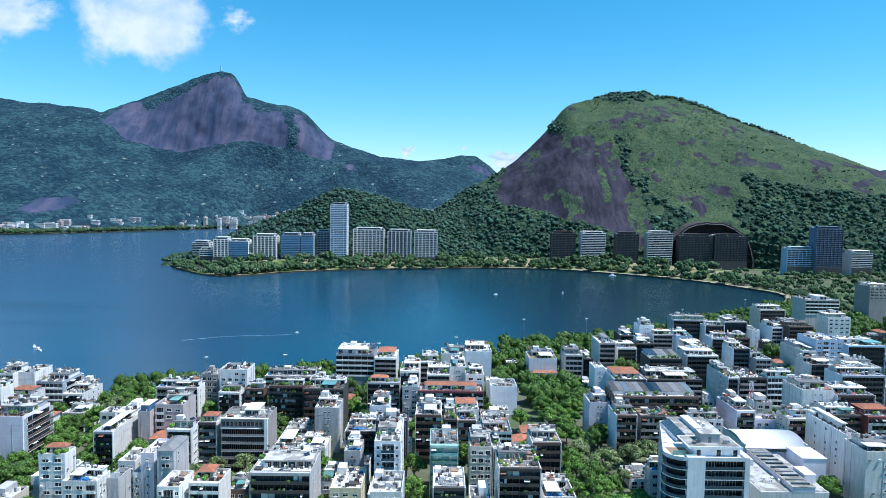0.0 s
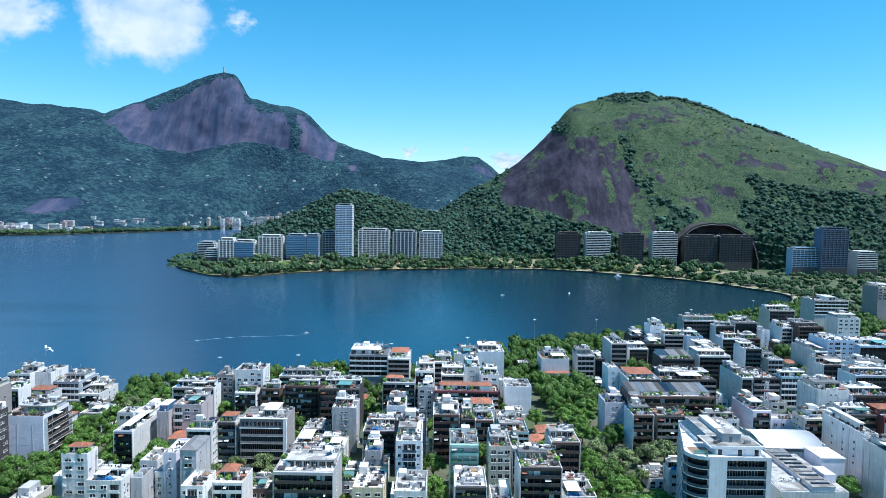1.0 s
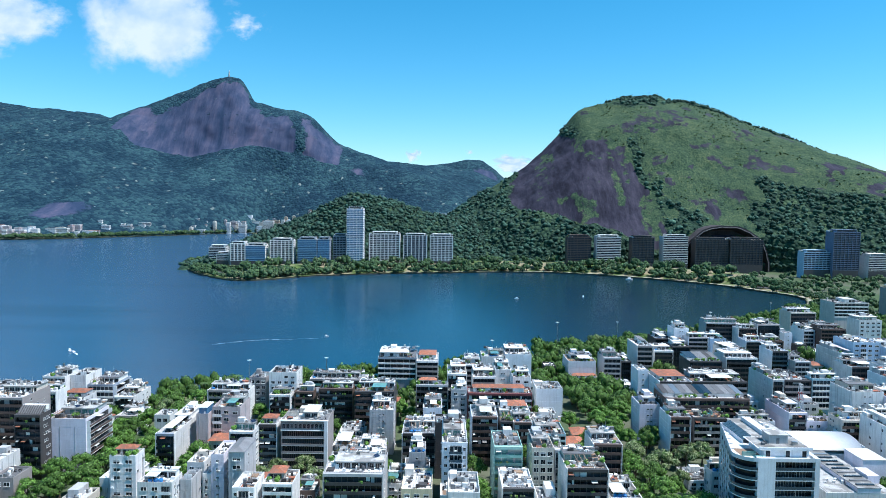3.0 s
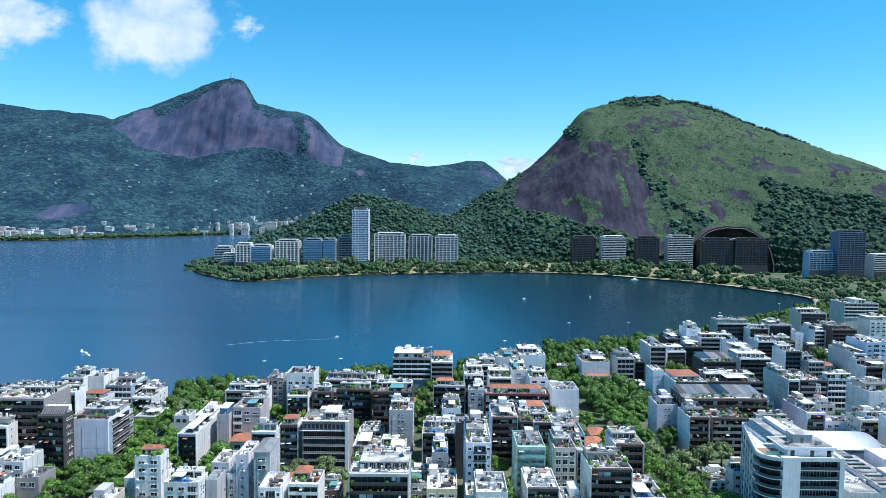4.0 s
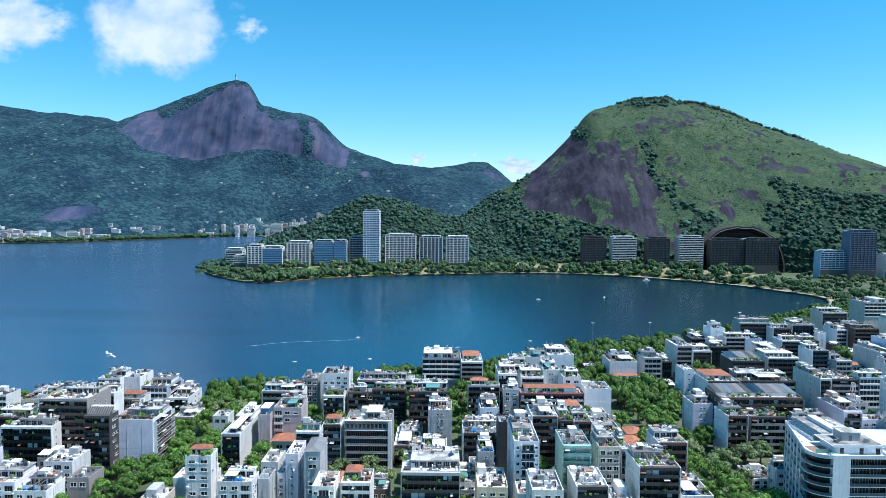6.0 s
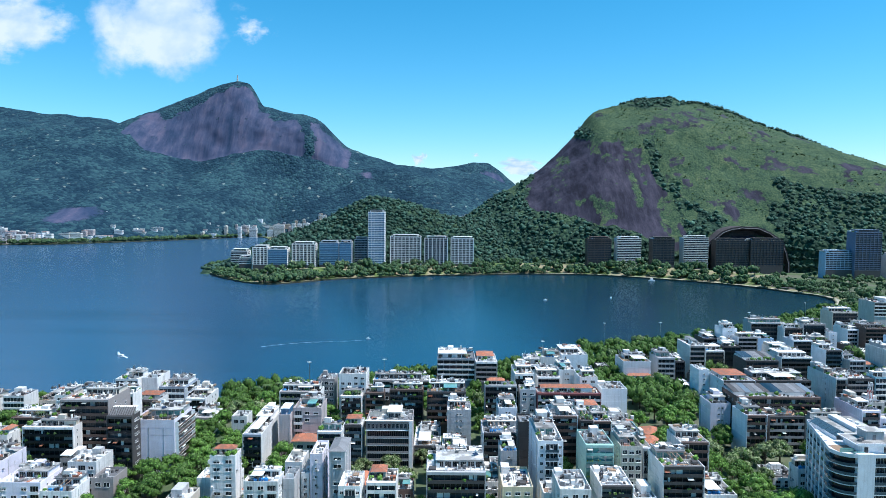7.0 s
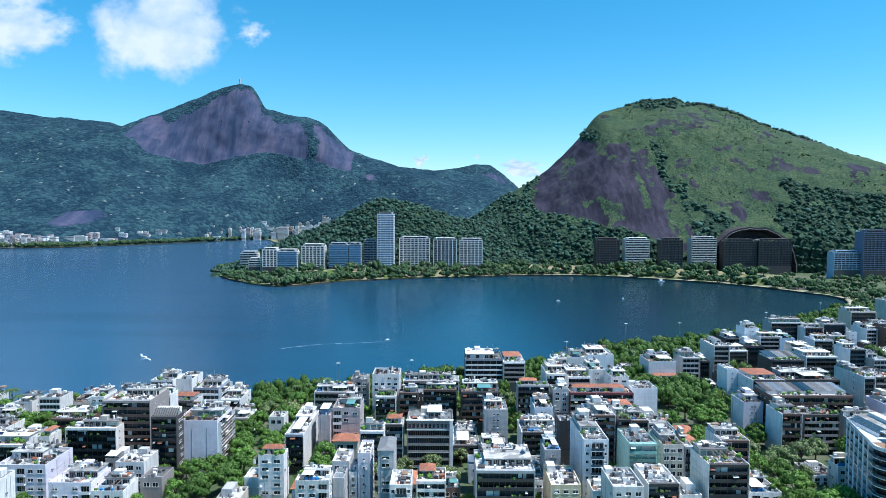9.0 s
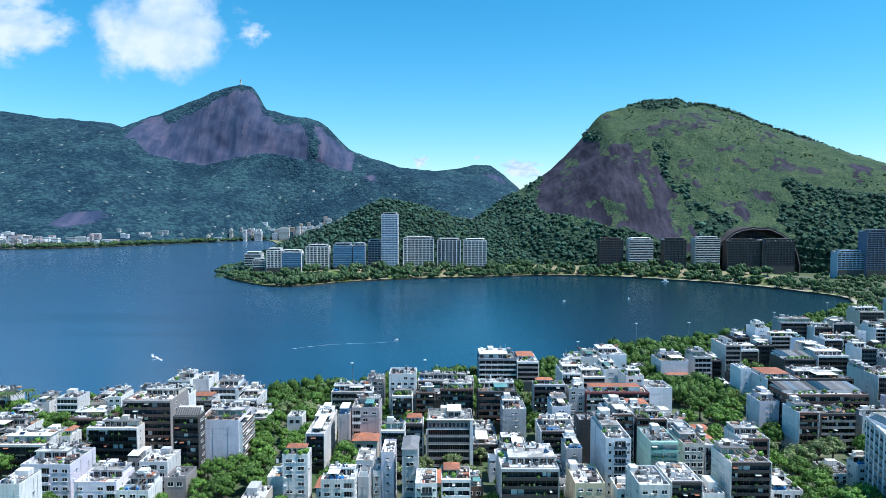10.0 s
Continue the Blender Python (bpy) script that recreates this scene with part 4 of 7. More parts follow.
        part("top_glazing", Shape().box(X0 + w * 0.16, X1 - w * 0.14, front + 2.9, front + 3.0, h + 0.6, h + 2.6), TOWER_GLASS, house)
        part("open_base", Shape().box(X0 + 0.6, X1 - 0.6, Y0 - 0.65, Y0 - 0.05, 0, 15.0), WALL["dark"], house, "solid dark panel over the ground storeys")
        s = Shape()
        for k in range(4, floors):
            s.box(X1, X1 + 0.14, front + 3.5, front + 7.5, k * fh + 0.8, k * fh + 2.4).box(X1, X1 + 0.14, Y1 - 8.5, Y1 - 4.5, k * fh + 0.8, k * fh + 2.4)
        tagged(part("flank_windows", s, TOWER_GLASS, house), kind="stuff")
    if y0 > 900 and style in ("grid", "columns"):
        gap, wide = (7.0, 1.5) if style == "columns" else (6.0, 0.45)
        for b in range(round(w / gap) + 1):
            px = X0 + (w - wide) * b / round(w / gap)
            part("pilaster", Shape().box(px, px + wide, Y0 - 0.5, front, 0, h + 0.4), WALL["white"] if wall in ("white", "bluewhite", "greybrown") else paintwork, house)
    # sides that the light and the eye reach
    if side:
        # stacked balconies on the right-hand flank
        for k in range(floors):
            z = k * fh
            s = Shape().box(X1, X1 + 1.5, front + 0.6, Y1 - 0.4, z - 0.2, z)
            s.box(X1 + 1.4, X1 + 1.5, front + 0.6, Y1 - 0.4, z, z + 0.9, 1)
            part("balcony", s, [TRIM, WALL[side]], house)
            part("glazing", Shape().box(X1 - 0.02, X1 + 0.06, front + 0.9, Y1 - 0.8, z + 0.2, z + fh - 0.5), GLASS, house)
            for yy in (front + 0.6, Y1 - 0.6):
                part("fin", Shape().box(X1, X1 + 1.5, yy, yy + 0.2, z, z + fh - 0.2), TRIM, house)
            if k % 2:
                part("awning", Shape().box(X1 + 0.2, X1 + 1.9, front + 1.0 + k, front + 4.0 + k, z + fh - 0.5, z + fh - 0.4), CANVAS, house, "white awning")
    for face, sx in (("left", X0), ("right", X1)):
        if side and face == "right":
            continue
        if (face == "left" and cx < -80) or (face == "right" and cx > -5) or y0 > 350:
            continue
        mode = rnd.choice(["blank", "blank", "column", "row"]) if style != "blank" else "blank"
        if mode == "blank":
            continue
        cols = (0.3,) if mode == "column" else (0.25, 0.5, 0.75)
        for k in range(max(1, low), floors):
            for c in cols:
                if rnd.random() < 0.85:
                    window(house, "sash", sx, front + (Y1 - front) * c, k * fh + fh * 0.5, 1.1 if mode == "row" else 0.8, 1.1, face)
    if y0 < 330 and style in ("window", "small", "core", "blank", "grid"):
        # cooling units, pipes and cable runs on the walls
        units, chance = Shape(), random.Random(seed + 900)
        for k in range(low, floors):
            z = k * fh + fh * 0.18
            for _ in range(2 if style != "blank" else 0):
                if chance.random() < 0.55:
                    a = chance.uniform(X0 + 0.4, X1 - 1.3)
                    units.box(a, a + 0.8, Y0 - 0.4, Y0, z, z + 0.55, chance.randrange(2))
            if chance.random() < 0.35:
                a = chance.uniform(front + 0.6, Y1 - 1.5)
                units.box(X0 - 0.4, X0, a, a + 0.8, z, z + 0.55, chance.randrange(2)).box(X1, X1 + 0.4, a, a + 0.8, z, z + 0.55, chance.randrange(2))
        for _ in range(2):
            a = chance.uniform(X0 + 0.3, X1 - 0.5)
            units.box(a, a + 0.12, Y0 - 0.12, Y0, 0.2, h - chance.uniform(0.5, 6), 2)
            b = chance.uniform(front + 0.5, Y1 - 0.5)
            units.box(X0 - 0.12, X0, b, b + 0.12, 0.2, h - 1, 2).box(X1, X1 + 0.12, b, b + 0.12, 0.2, h - 1, 2)
        tagged(part("wall_clutter", units, [TRIM, METAL, WALL["grey"]], house, "cooling units and drain pipes on the wall"), kind="stuff")
    roof_of(house, roof, X0 + 0.4, X1 - 0.4, front + 0.5, Y1 - 0.4, zr + 0.06, paintwork, rnd, far)
    return house


def storey_on_top(house, x0, x1, y0, y1, z, h, paintwork, rnd, slab=0.35, glass=None):
    top = part("penthouse", Shape().box(x0, x1, y0, y1, z, z + h), paintwork, house)
    part("penthouse_roof", Shape().box(x0 - slab, x1 + slab, y0 - slab * 2, y1 + slab, z + h, z + h + 0.22), rnd.choice([ROOF_WHITE, ROOF_WHITE, ROOF, ROOF, ROOF_GREY]), top)
    bays = max(1, round((x1 - x0) / 2.6))
    bw = (x1 - x0) / bays
    for b in range(bays):
        if rnd.random() < 0.85:
            window(top, "door", x0 + bw * (b + 0.5), y0, z + h * 0.45, bw * 0.8, h * 0.75, glass=glass)


def roof_of(house, roof, x0, x1, y0, y1, z, paintwork, rnd, far):
    w, d = x1 - x0, y1 - y0
    ox, oy, oz = house.location
    light = rnd.choice([WHITE, WHITE, WALL["grey"], WALL["beige"], paintwork, TRIM])
    if not (roof in ("tileshouse", "tilesgrey", "glassroof")):
        # floor finishes, low walls and hatches
        for _ in range(rnd.randrange(1, 3) if oy < 320 else 0):
            a, b = rnd.uniform(x0, x0 + w * 0.5), rnd.uniform(y0, y0 + d * 0.4)
            part("floor_finish", Shape().box(a, min(x1, a + w * rnd.uniform(0.25, 0.5)), b, min(y1, b + d * rnd.uniform(0.2, 0.45)), z - 0.01, z + 0.02 + 0.012 * _), rnd.choice([ROOF, ROOF_GREY, DECKWOOD, TILE, ROOF_WHITE, ROOF]), house)
        for _ in range(rnd.randrange(0, 3) if not far else 1):
            a, b = rnd.uniform(x0, x1 - 1), rnd.uniform(y0, y1 - 1)
            if rnd.random() < 0.5:
                part("low_wall", Shape().box(a, min(x1, a + rnd.uniform(2, 6)), b, b + 0.18, z, z + rnd.uniform(0.9, 2.3)), light, house)
            else:
                part("low_wall", Shape().box(a, a + 0.18, b, min(y1, b + rnd.uniform(2, 7)), z, z + rnd.uniform(0.9, 2.3)), light, house)
    # vents, pipes, boxes and aerials too small to name
    bits = Shape()
    for _ in range(int(min(120, w * d / 2.6)) if not far else int(min(60, w * d / 5))):
        a, b = rnd.uniform(x0 + 0.2, x1 - 1.0), rnd.uniform(y0 + 0.2, y1 - 0.8)
        k, up = rnd.random(), z + (2.8 if b > y0 + d * 0.55 and roof in ("deck", "garden", "penthouse", "tanks", "tank", "awning") else 0.0)
        if k < 0.12:
            # sheets, hatches and terrace covers
            bits.box(a, min(x1, a + rnd.uniform(1.5, 3.5)), b, min(y1, b + rnd.uniform(1.2, 3.0)), up + 0.02, up + rnd.uniform(0.08, 0.9), rnd.choice([0, 1, 1, 3, 4, 5, 6]))
        elif k < 0.5:
            bits.box(a, a + rnd.uniform(0.3, 1.5), b, b + rnd.uniform(0.3, 1.3), up, up + rnd.uniform(0.3, 1.7), rnd.choice([0, 0, 1, 2, 3, 4, 4]))
        elif k < 0.7:
            bits.box(a, min(x1, a + rnd.uniform(1.5, 5)), b, b + 0.16, up + 0.1, up + 0.3, rnd.randrange(4))
        elif k < 0.85:
            bits.box(a, a + 0.16, b, min(y1, b + rnd.uniform(1.5, 5)), up + 0.1, up + 0.3, rnd.randrange(4))
        else:
            bits.box(a, a + 0.08, b, b + 0.08, up, up + rnd.uniform(1.5, 3.2), 2)
    if bits.v:
        tagged(part("roof_clutter", bits, [TRIM, ROOF_GREY, METAL, ROOF, WALL["dark"], TILE, DECKWOOD], house, "small vents, pipes, sheets and boxes"), kind="stuff")
    loose = lambda x, y, kind, up=0.0: CLUTTER.append((ox + x, oy + y, oz + z + up, kind, rnd.random()))
    if roof in ("tiles", "gardentiles", "tilesgarden", "tilesgrey", "tileshouse"):
        tile = ROOF_GREY if roof == "tilesgrey" else TILE
        if roof in ("tileshouse", "tilesgrey"):
            part("tiled_roof", Shape().hip(x0 - 0.4, x1 + 0.4, y0 - 0.5, y1 + 0.4, z + 0.9, min(w, d) * 0.24, 0.3), tile, house, "hipped roof of clay tiles")
        else:
            a = y0 + d * rnd.uniform(0.25, 0.4)
            b = x0 + w * (0.62 if roof != "tiles" else 0.9)
            part("penthouse", Shape().box(x0 + w * 0.08, b, a, y1 - 0.3, z, z + 2.3), light, house)
            part("tiled_roof", Shape().hip(x0 + w * 0.08, b, a, y1 - 0.3, z + 2.3, 1.1, 0.45), tile, house, "hipped roof of clay tiles")
            for c in range(3):
                window(house, "door", x0 + w * (0.22 + 0.25 * c) * (b - x0) / w, a, z + 1.1, w * 0.14, 1.6)
            for _ in range(3):
                loose(rnd.uniform(x0, x1), rnd.uniform(y0, a - 0.5), "plant")
    elif roof in ("deck", "garden", "penthouse", "pool", "awning", "tanks", "tank"):
        frac = {"penthouse": 0.75, "tanks": 0.4, "tank": 0.45}.get(roof, rnd.uniform(0.45, 0.68))
        a = y1 - d * frac
        px0, px1 = (x0 + 0.3, x1 - 0.3 - w * rnd.uniform(0, 0.3))
        if rnd.random() < 0.5:
            px0, px1 = x0 + x1 - px1, x0 + x1 - px0
        if roof not in ("pool",):
            storey_on_top(house, px0, px1, a, y1 - 0.3, z, 2.6, light, rnd, glass=GLASS_GREEN if rnd.random() < 0.15 else None)
            up = 2.82
        else:
            up = 0.0
            part("pool_basin", Shape().box(x0 + w * 0.3, x0 + w * 0.75, y0 + d * 0.2, y0 + d * 0.6, z, z + 0.5), TRIM, house)
            part("pool_surface", Shape().box(x0 + w * 0.3 + 0.3, x0 + w * 0.75 - 0.3, y0 + d * 0.2 + 0.3, y0 + d * 0.6 - 0.3, z + 0.4, z + 0.53), POOL, house, "turquoise roof pool")
        # stair and tank house above
        sx = rnd.uniform(px0 + 0.5, max(px0 + 0.6, px1 - 4.2))
        sd = min(rnd.uniform(2.5, 6.0), d * frac * 0.7)
        if rnd.random() < 0.42:
            part("stair_house", Shape().box(sx, min(sx + rnd.uniform(2.4, 4.0), px1), y1 - 0.6 - sd, y1 - 0.6, z + up, z + up + rnd.uniform(1.0, 2.2)), light, house)
        for _ in range(1 if far else 3):
            loose(rnd.uniform(px0 + 0.6, px1 - 0.6), rnd.uniform(a + 0.4, y1 - 1.0), rnd.choice(["cooler", "cooler", "cooler", "panel", "dish"]), up)
        if roof in ("tanks", "tank") or rnd.random() < 0.12:
            for k in range(3 if roof == "tanks" else 1):
                loose(px0 + 1.2 + k * 1.7, y0 + 1.6, "tank")
        n = {"garden": 6, "pool": 4}.get(roof, 1)
        for _ in range(n):
            if rnd.random() < 0.7:
                loose(rnd.uniform(x0 + 0.3, x1 - 0.3), y0 + rnd.uniform(0.1, max(0.3, a - y0 - 0.8)), "plant" if rnd.random() < 0.75 else "palm")
            else:
                loose(rnd.choice([x0 + 0.4, x1 - 0.4]), rnd.uniform(y0, y1), "plant")
        if a - y0 > 3.0 and rnd.random() < 0.6:
            pw = w * rnd.uniform(0.3, 0.5)
            ax = rnd.uniform(x0 + 0.2, x1 - pw - 0.2)
            for qx in (ax, ax + pw - 0.15):
                part("post", Shape().box(qx, qx + 0.15, y0 + 0.4, y0 + 0.55, z, z + 2.4), METAL, house)
            if rnd.random() < 0.6 or roof == "awning":
                part("awning", Shape().box(ax - 0.2, ax + pw + 0.2, y0 + 0.2, a - 0.2, z + 2.4, z + 2.52), rnd.choice([CANVAS, ROOF_WHITE, GLASS_GREEN]), house, "flat terrace cover")
            else:
                for k in range(int(pw / 1.7)):
                    part("slat", Shape().box(ax + k * 1.7, ax + k * 1.7 + 0.2, y0 + 0.2, a - 0.2, z + 2.4, z + 2.55), DECKWOOD, house)
    elif roof == "pergola":
        n = 10
        s = Shape().box(x0, x1, y1 - d * 0.45, y1, z, z + 3.2)
        part("penthouse", s, light, house)
        for k in range(n + 1):
            qx = x0 + (w - 0.2) * k / n
            part("slat", Shape().add([(qx, y0 - 0.4, z + 0.6), (qx + 0.2, y0 - 0.4, z + 0.6), (qx + 0.2, y1 - d * 0.45, z + 3.2), (qx, y1 - d * 0.45, z + 3.2),
                                      (qx, y0 - 0.4, z + 0.9), (qx + 0.2, y0 - 0.4, z + 0.9), (qx + 0.2, y1 - d * 0.45, z + 3.5), (qx, y1 - d * 0.45, z + 3.5)],
                                     [(0, 3, 2, 1), (4, 5, 6, 7), (0, 1, 5, 4), (1, 2, 6, 5), (2, 3, 7, 6), (3, 0, 4, 7)]), WALL["dark"], house)
        part("glazing", Shape().add([(x0, y0 - 0.4, z + 0.6), (x1, y0 - 0.4, z + 0.6), (x1, y1 - d * 0.45, z + 3.2), (x0, y1 - d * 0.45, z + 3.2), (x0, y0 - 0.4, z + 0.52), (x1, y0 - 0.4, z + 0.52), (x1, y1 - d * 0.45, z + 3.12), (x0, y1 - d * 0.45, z + 3.12)],
                                    [(0, 1, 2, 3), (7, 6, 5, 4), (0, 4, 5, 1), (1, 5, 6, 2), (2, 6, 7, 3), (3, 7, 4, 0)]), ROOF_GREY, house, "dark sloping glazing")
    elif roof == "glassroof":
        n = max(3, round(w / 3))
        a = y0 + d * 0.25
        part("penthouse", Shape().box(x0, x1, a, y1, z, z + 1.6), light, house)
        for k in range(n):
            q0, q1 = x0 + w * k / n, x0 + w * (k + 1) / n - 0.12
            part("roof_pane", Shape().add([(q0, a, z + 1.6), (q1, a, z + 1.6), (q1, y1, z + 2.9), (q0, y1, z + 2.9), (q0, a, z + 1.72), (q1, a, z + 1.72), (q1, y1, z + 3.02), (q0, y1, z + 3.02)],
                                          [(0, 3, 2, 1), (4, 5, 6, 7), (0, 1, 5, 4), (1, 2, 6, 5), (2, 3, 7, 6), (3, 0, 4, 7)]), rnd.choice([ROOF_GREY, ROOF_GREY, WALL["dark"], GLASS, METAL]), house)
        for _ in range(8):
            loose(rnd.uniform(x0, x1), rnd.uniform(y0, a), "plant")
    elif roof == "glassbox":
        part("glass_box", Shape().box(x0 + 0.5, x1 - 0.5, y0 + 0.5, y1 - 0.5, z, z + 3.2), GLASS_BLUE, house, "glazed stair head")
        part("box_roof", Shape().box(x0 + 0.2, x1 - 0.2, y0 + 0.2, y1 - 0.2, z + 3.2, z + 3.4), TRIM, house)
    else:
        sx = rnd.uniform(x0, max(x0 + 0.1, x1 - 5))
        if rnd.random() < 0.55:
            part("stair_house", Shape().box(sx, min(x1, sx + rnd.uniform(2.2, 4.5)), y1 - min(rnd.uniform(2.5, 5), d * 0.5), y1 - 0.3, z, z + rnd.uniform(1.4, 2.8)), light, house)
        for _ in range(2):
            loose(rnd.uniform(x0 + 0.5, x1 - 0.5), rnd.uniform(y0 + 0.5, y1 - 0.5), rnd.choice(["cooler", "panel", "dish"]))
        if roof == "stair":
            storey_on_top(house, x0 + w * 0.45, x0 + w * 0.75, y0 + d * 0.3, y1 - 0.5, z, 2.8, light, rnd)


# ---- the near blocks, from the street up to the lakeside ----
apartment(-218.5, -197.9, 273.9, 20.0, 30.2, "band", "greybrown", "deck", 1, face="brown")
apartment(-230.2, -209.0, 266.4, 7.2, 20.7, "band", "white", "deck", 2, face="dark")
apartment(-189.1, -178.9, 254.6, 7.4, 29.2, "band", "dark", "pergola", 3)
apartment(-182.2, -165.2, 262.2, 19.0, 25.4, "blank", "lilac", "garden", 4, side="brown")
apartment(-220.2, -208.9, 325.2, 14.0, 25.9, "strip", "white", "tank", 5)
apartment(-209.1, -200.8, 329.1, 15.7, 25.6, "blank", "white", "plain", 6)
apartment(-200.5, -187.5, 330.0, 18.0, 20.8, "strip", "greyblue", "deck", 7, side="greyblue")
apartment(-185.5, -175.6, 326.0, 20.0, 16.0, "band", "white", "deck", 8)
apartment(-210.8, -202.0, 305.0, 9.4, 24.2, "band", "white", "garden", 9)
apartment(-206.7, -194.3, 314.7, 12.0, 18.3, "band", "white", "tiles", 10, face="dark")
apartment(-177.0, -166.8, 310.5, 15.2, 11.2, "band", "white", "deck", 11, face="greybrown")
apartment(-137.9, -130.1, 263.4, 34.0, 19.3, "band", "white", "deck", 12, face="greyblue")
apartment(-139.3, -130.1, 229.3, 7.2, 23.2, "window", "white", "tiles", 13)
apartment(-146.9, -132.3, 236.8, 10.0, 11.9, "blank", "white", "deck", 14)
apartment(-122.6, -111.1, 214.0, 9.0, 20.2, "window", "white", "tanks", 15)
apartment(-195.5, -184.9, 238.3, 13.0, 17.0, "window", "white", "plain", 16)
apartment(-235.0, -216.9, 230.1, 18.0, 19.0, "window", "lilac", "deck", 17)
apartment(-212.4, -197.2, 224.1, 14.0, 15.0, "window", "lilac", "deck", 18)
apartment(-226.0, -218.0, 202.7, 12.0, 23.0, "blank", "white", "plain", 19)
apartment(-196.0, -184.8, 221.6, 12.0, 13.0, "window", "white", "tanks", 20)
apartment(-270.6, -245.4, 262.0, 14.0, 15.0, "band", "white", "garden", 21, face="brown")
apartment(-245.1, -240.6, 272.6, 9.0, 15.0, "window", "white", "tiles", 22)
apartment(-258.7, -240.5, 303.0, 12.0, 12.8, "band", "brown", "garden", 23)
apartment(-289.9, -281.0, 326.0, 13.0, 14.3, "blank", "white", "deck", 24)
apartment(-275.4, -264.9, 323.0, 11.7, 17.5, "strip", "white", "plain", 25)
apartment(-296.6, -284.1, 315.0, 10.7, 11.0, "band", "white", "garden", 26, face="dark")
apartment(-267.8, -255.4, 335.0, 22.0, 11.7, "window", "beige", "deck", 27)
apartment(-253.4, -246.4, 330.0, 14.0, 16.1, "window", "white", "deck", 28)
apartment(-297.6, -272.0, 290.0, 16.0, 12.1, "band", "white", "garden", 29, face="greybrown")
apartment(-336.2, -312.3, 340.0, 16.0, 12.3, "band", "white", "deck", 30, face="dark")
apartment(-224.4, -212.2, 352.0, 8.0, 14.4, "window", "white", "tank", 31)
apartment(-126.9, -121.8, 279.0, 10.0, 22.7, "blank", "pink", "glassbox", 32)
apartment(-121.4, -109.3, 283.0, 15.0, 24.6, "window", "pink", "deck", 33)
apartment(-136.6, -116.4, 319.6, 10.7, 21.6, "band", "white", "deck", 34, face="greybrown")
apartment(-120.9, -112.2, 337.0, 12.0, 23.7, "grid", "greybrown", "plain", 35)
apartment(-106.4, -96.2, 320.0, 8.1, 19.5, "band", "white", "garden", 36, face="brown")
apartment(-108.6, -94.8, 328.4, 14.0, 28.6, "window", "white", "plain", 37)
apartment(-87.5, -68.5, 265.9, 15.0, 24.8, "ribbed", "greybrown", "stair", 38)
apartment(-53.9, -43.3, 289.1, 14.0, 22.3, "small", "grey", "deck", 39)
apartment(-82.5, -65.8, 322.0, 8.2, 22.4, "band", "brown", "garden", 40, face="dark")
apartment(-63.7, -44.8, 313.3, 18.0, 23.6, "band", "dark", "garden", 41)
apartment(-59.6, -37.2, 385.0, 22.0, 23.9, "strip", "greyblue", "penthouse", 42)
apartment(-106.2, -96.5, 257.8, 7.5, 22.6, "band", "white", "deck", 43, face="dark")
apartment(-96.9, -89.2, 265.6, 10.0, 22.8, "band", "white", "tiles", 44, face="dark")
apartment(-103.3, -98.8, 229.0, 14.0, 24.2, "small", "lilac", "plain", 45)
apartment(-95.5, -89.9, 223.9, 14.0, 27.0, "window", "grey", "tilesgrey", 46)
apartment(-90.3, -83.1, 211.0, 13.0, 20.1, "core", "white", "plain", 47)
apartment(-81.5, -71.5, 215.0, 12.4, 19.7, "band", "white", "gardentiles", 48)
apartment(-61.2, -41.3, 214.0, 20.0, 23.9, "band", "grey", "penthouse", 49, face="dark")
apartment(-94.7, -85.3, 323.0, 7.2, 20.5, "band", "brown", "deck", 50)
apartment(-68.4, -56.8, 277.2, 26.0, 10.0, "band", "white", "deck", 51, face="dark")
apartment(-56.1, -45.6, 268.2, 14.0, 12.0, "window", "white", "tanks", 52)
apartment(-110.8, -107.0, 220.1, 9.0, 18.7, "blank", "grey", "plain", 53)
apartment(-106.5, -103.6, 229.4, 14.0, 17.0, "window", "white", "plain", 54)
apartment(-113.0, -106.8, 232.1, 12.0, 20.0, "window", "white", "plain", 55)
apartment(-95.0, -63.7, 362.0, 12.0, 16.7, "band", "white", "deck", 56, face="greybrown")
apartment(-72.8, -66.4, 227.7, 10.0, 12.0, "window", "brown", "deck", 57)
apartment(-42.1, -34.3, 237.3, 12.5, 11.0, "window", "white", "deck", 58)
apartment(-34.9, -18.8, 326.0, 7.7, 23.8, "band", "grey", "tilesgarden", 59, face="dark")
apartment(-36.9, -24.2, 383.0, 24.0, 22.5, "band", "white", "tiles", 60, face="greybrown")
apartment(-9.1, 22.6, 322.0, 12.2, 21.0, "band", "maroon", "tiles", 61)
apartment(27.9, 41.6, 344.0, 16.0, 17.6, "blank", "bluewhite", "plain", 62)
apartment(-30.4, -21.9, 296.0, 16.0, 21.4, "small", "bluewhite", "deck", 63)
apartment(-24.6, -11.9, 263.4, 11.3, 25.3, "blank", "dark", "roofgrey", 64)
apartment(-9.2, 2.0, 276.7, 18.0, 23.6, "band", "bluewhite", "deck", 65, face="brown")
apartment(2.8, 8.4, 275.4, 18.0, 22.2, "band", "dark", "garden", 66)
apartment(-21.8, -12.8, 229.0, 26.0, 29.5, "core", "bluewhite", "deck", 67)
apartment(-2.5, 8.0, 239.2, 18.0, 24.5, "band", "green", "roofgrey", 68)
apartment(-38.7, -22.7, 275.0, 18.0, 16.6, "band", "bluewhite", "tanks", 69, face="dark")
apartment(-34.0, -28.0, 240.8, 12.0, 21.4, "small", "grey", "tanks", 70)
apartment(12.6, 21.0, 247.0, 16.0, 21.4, "grid", "beige", "deck", 71)
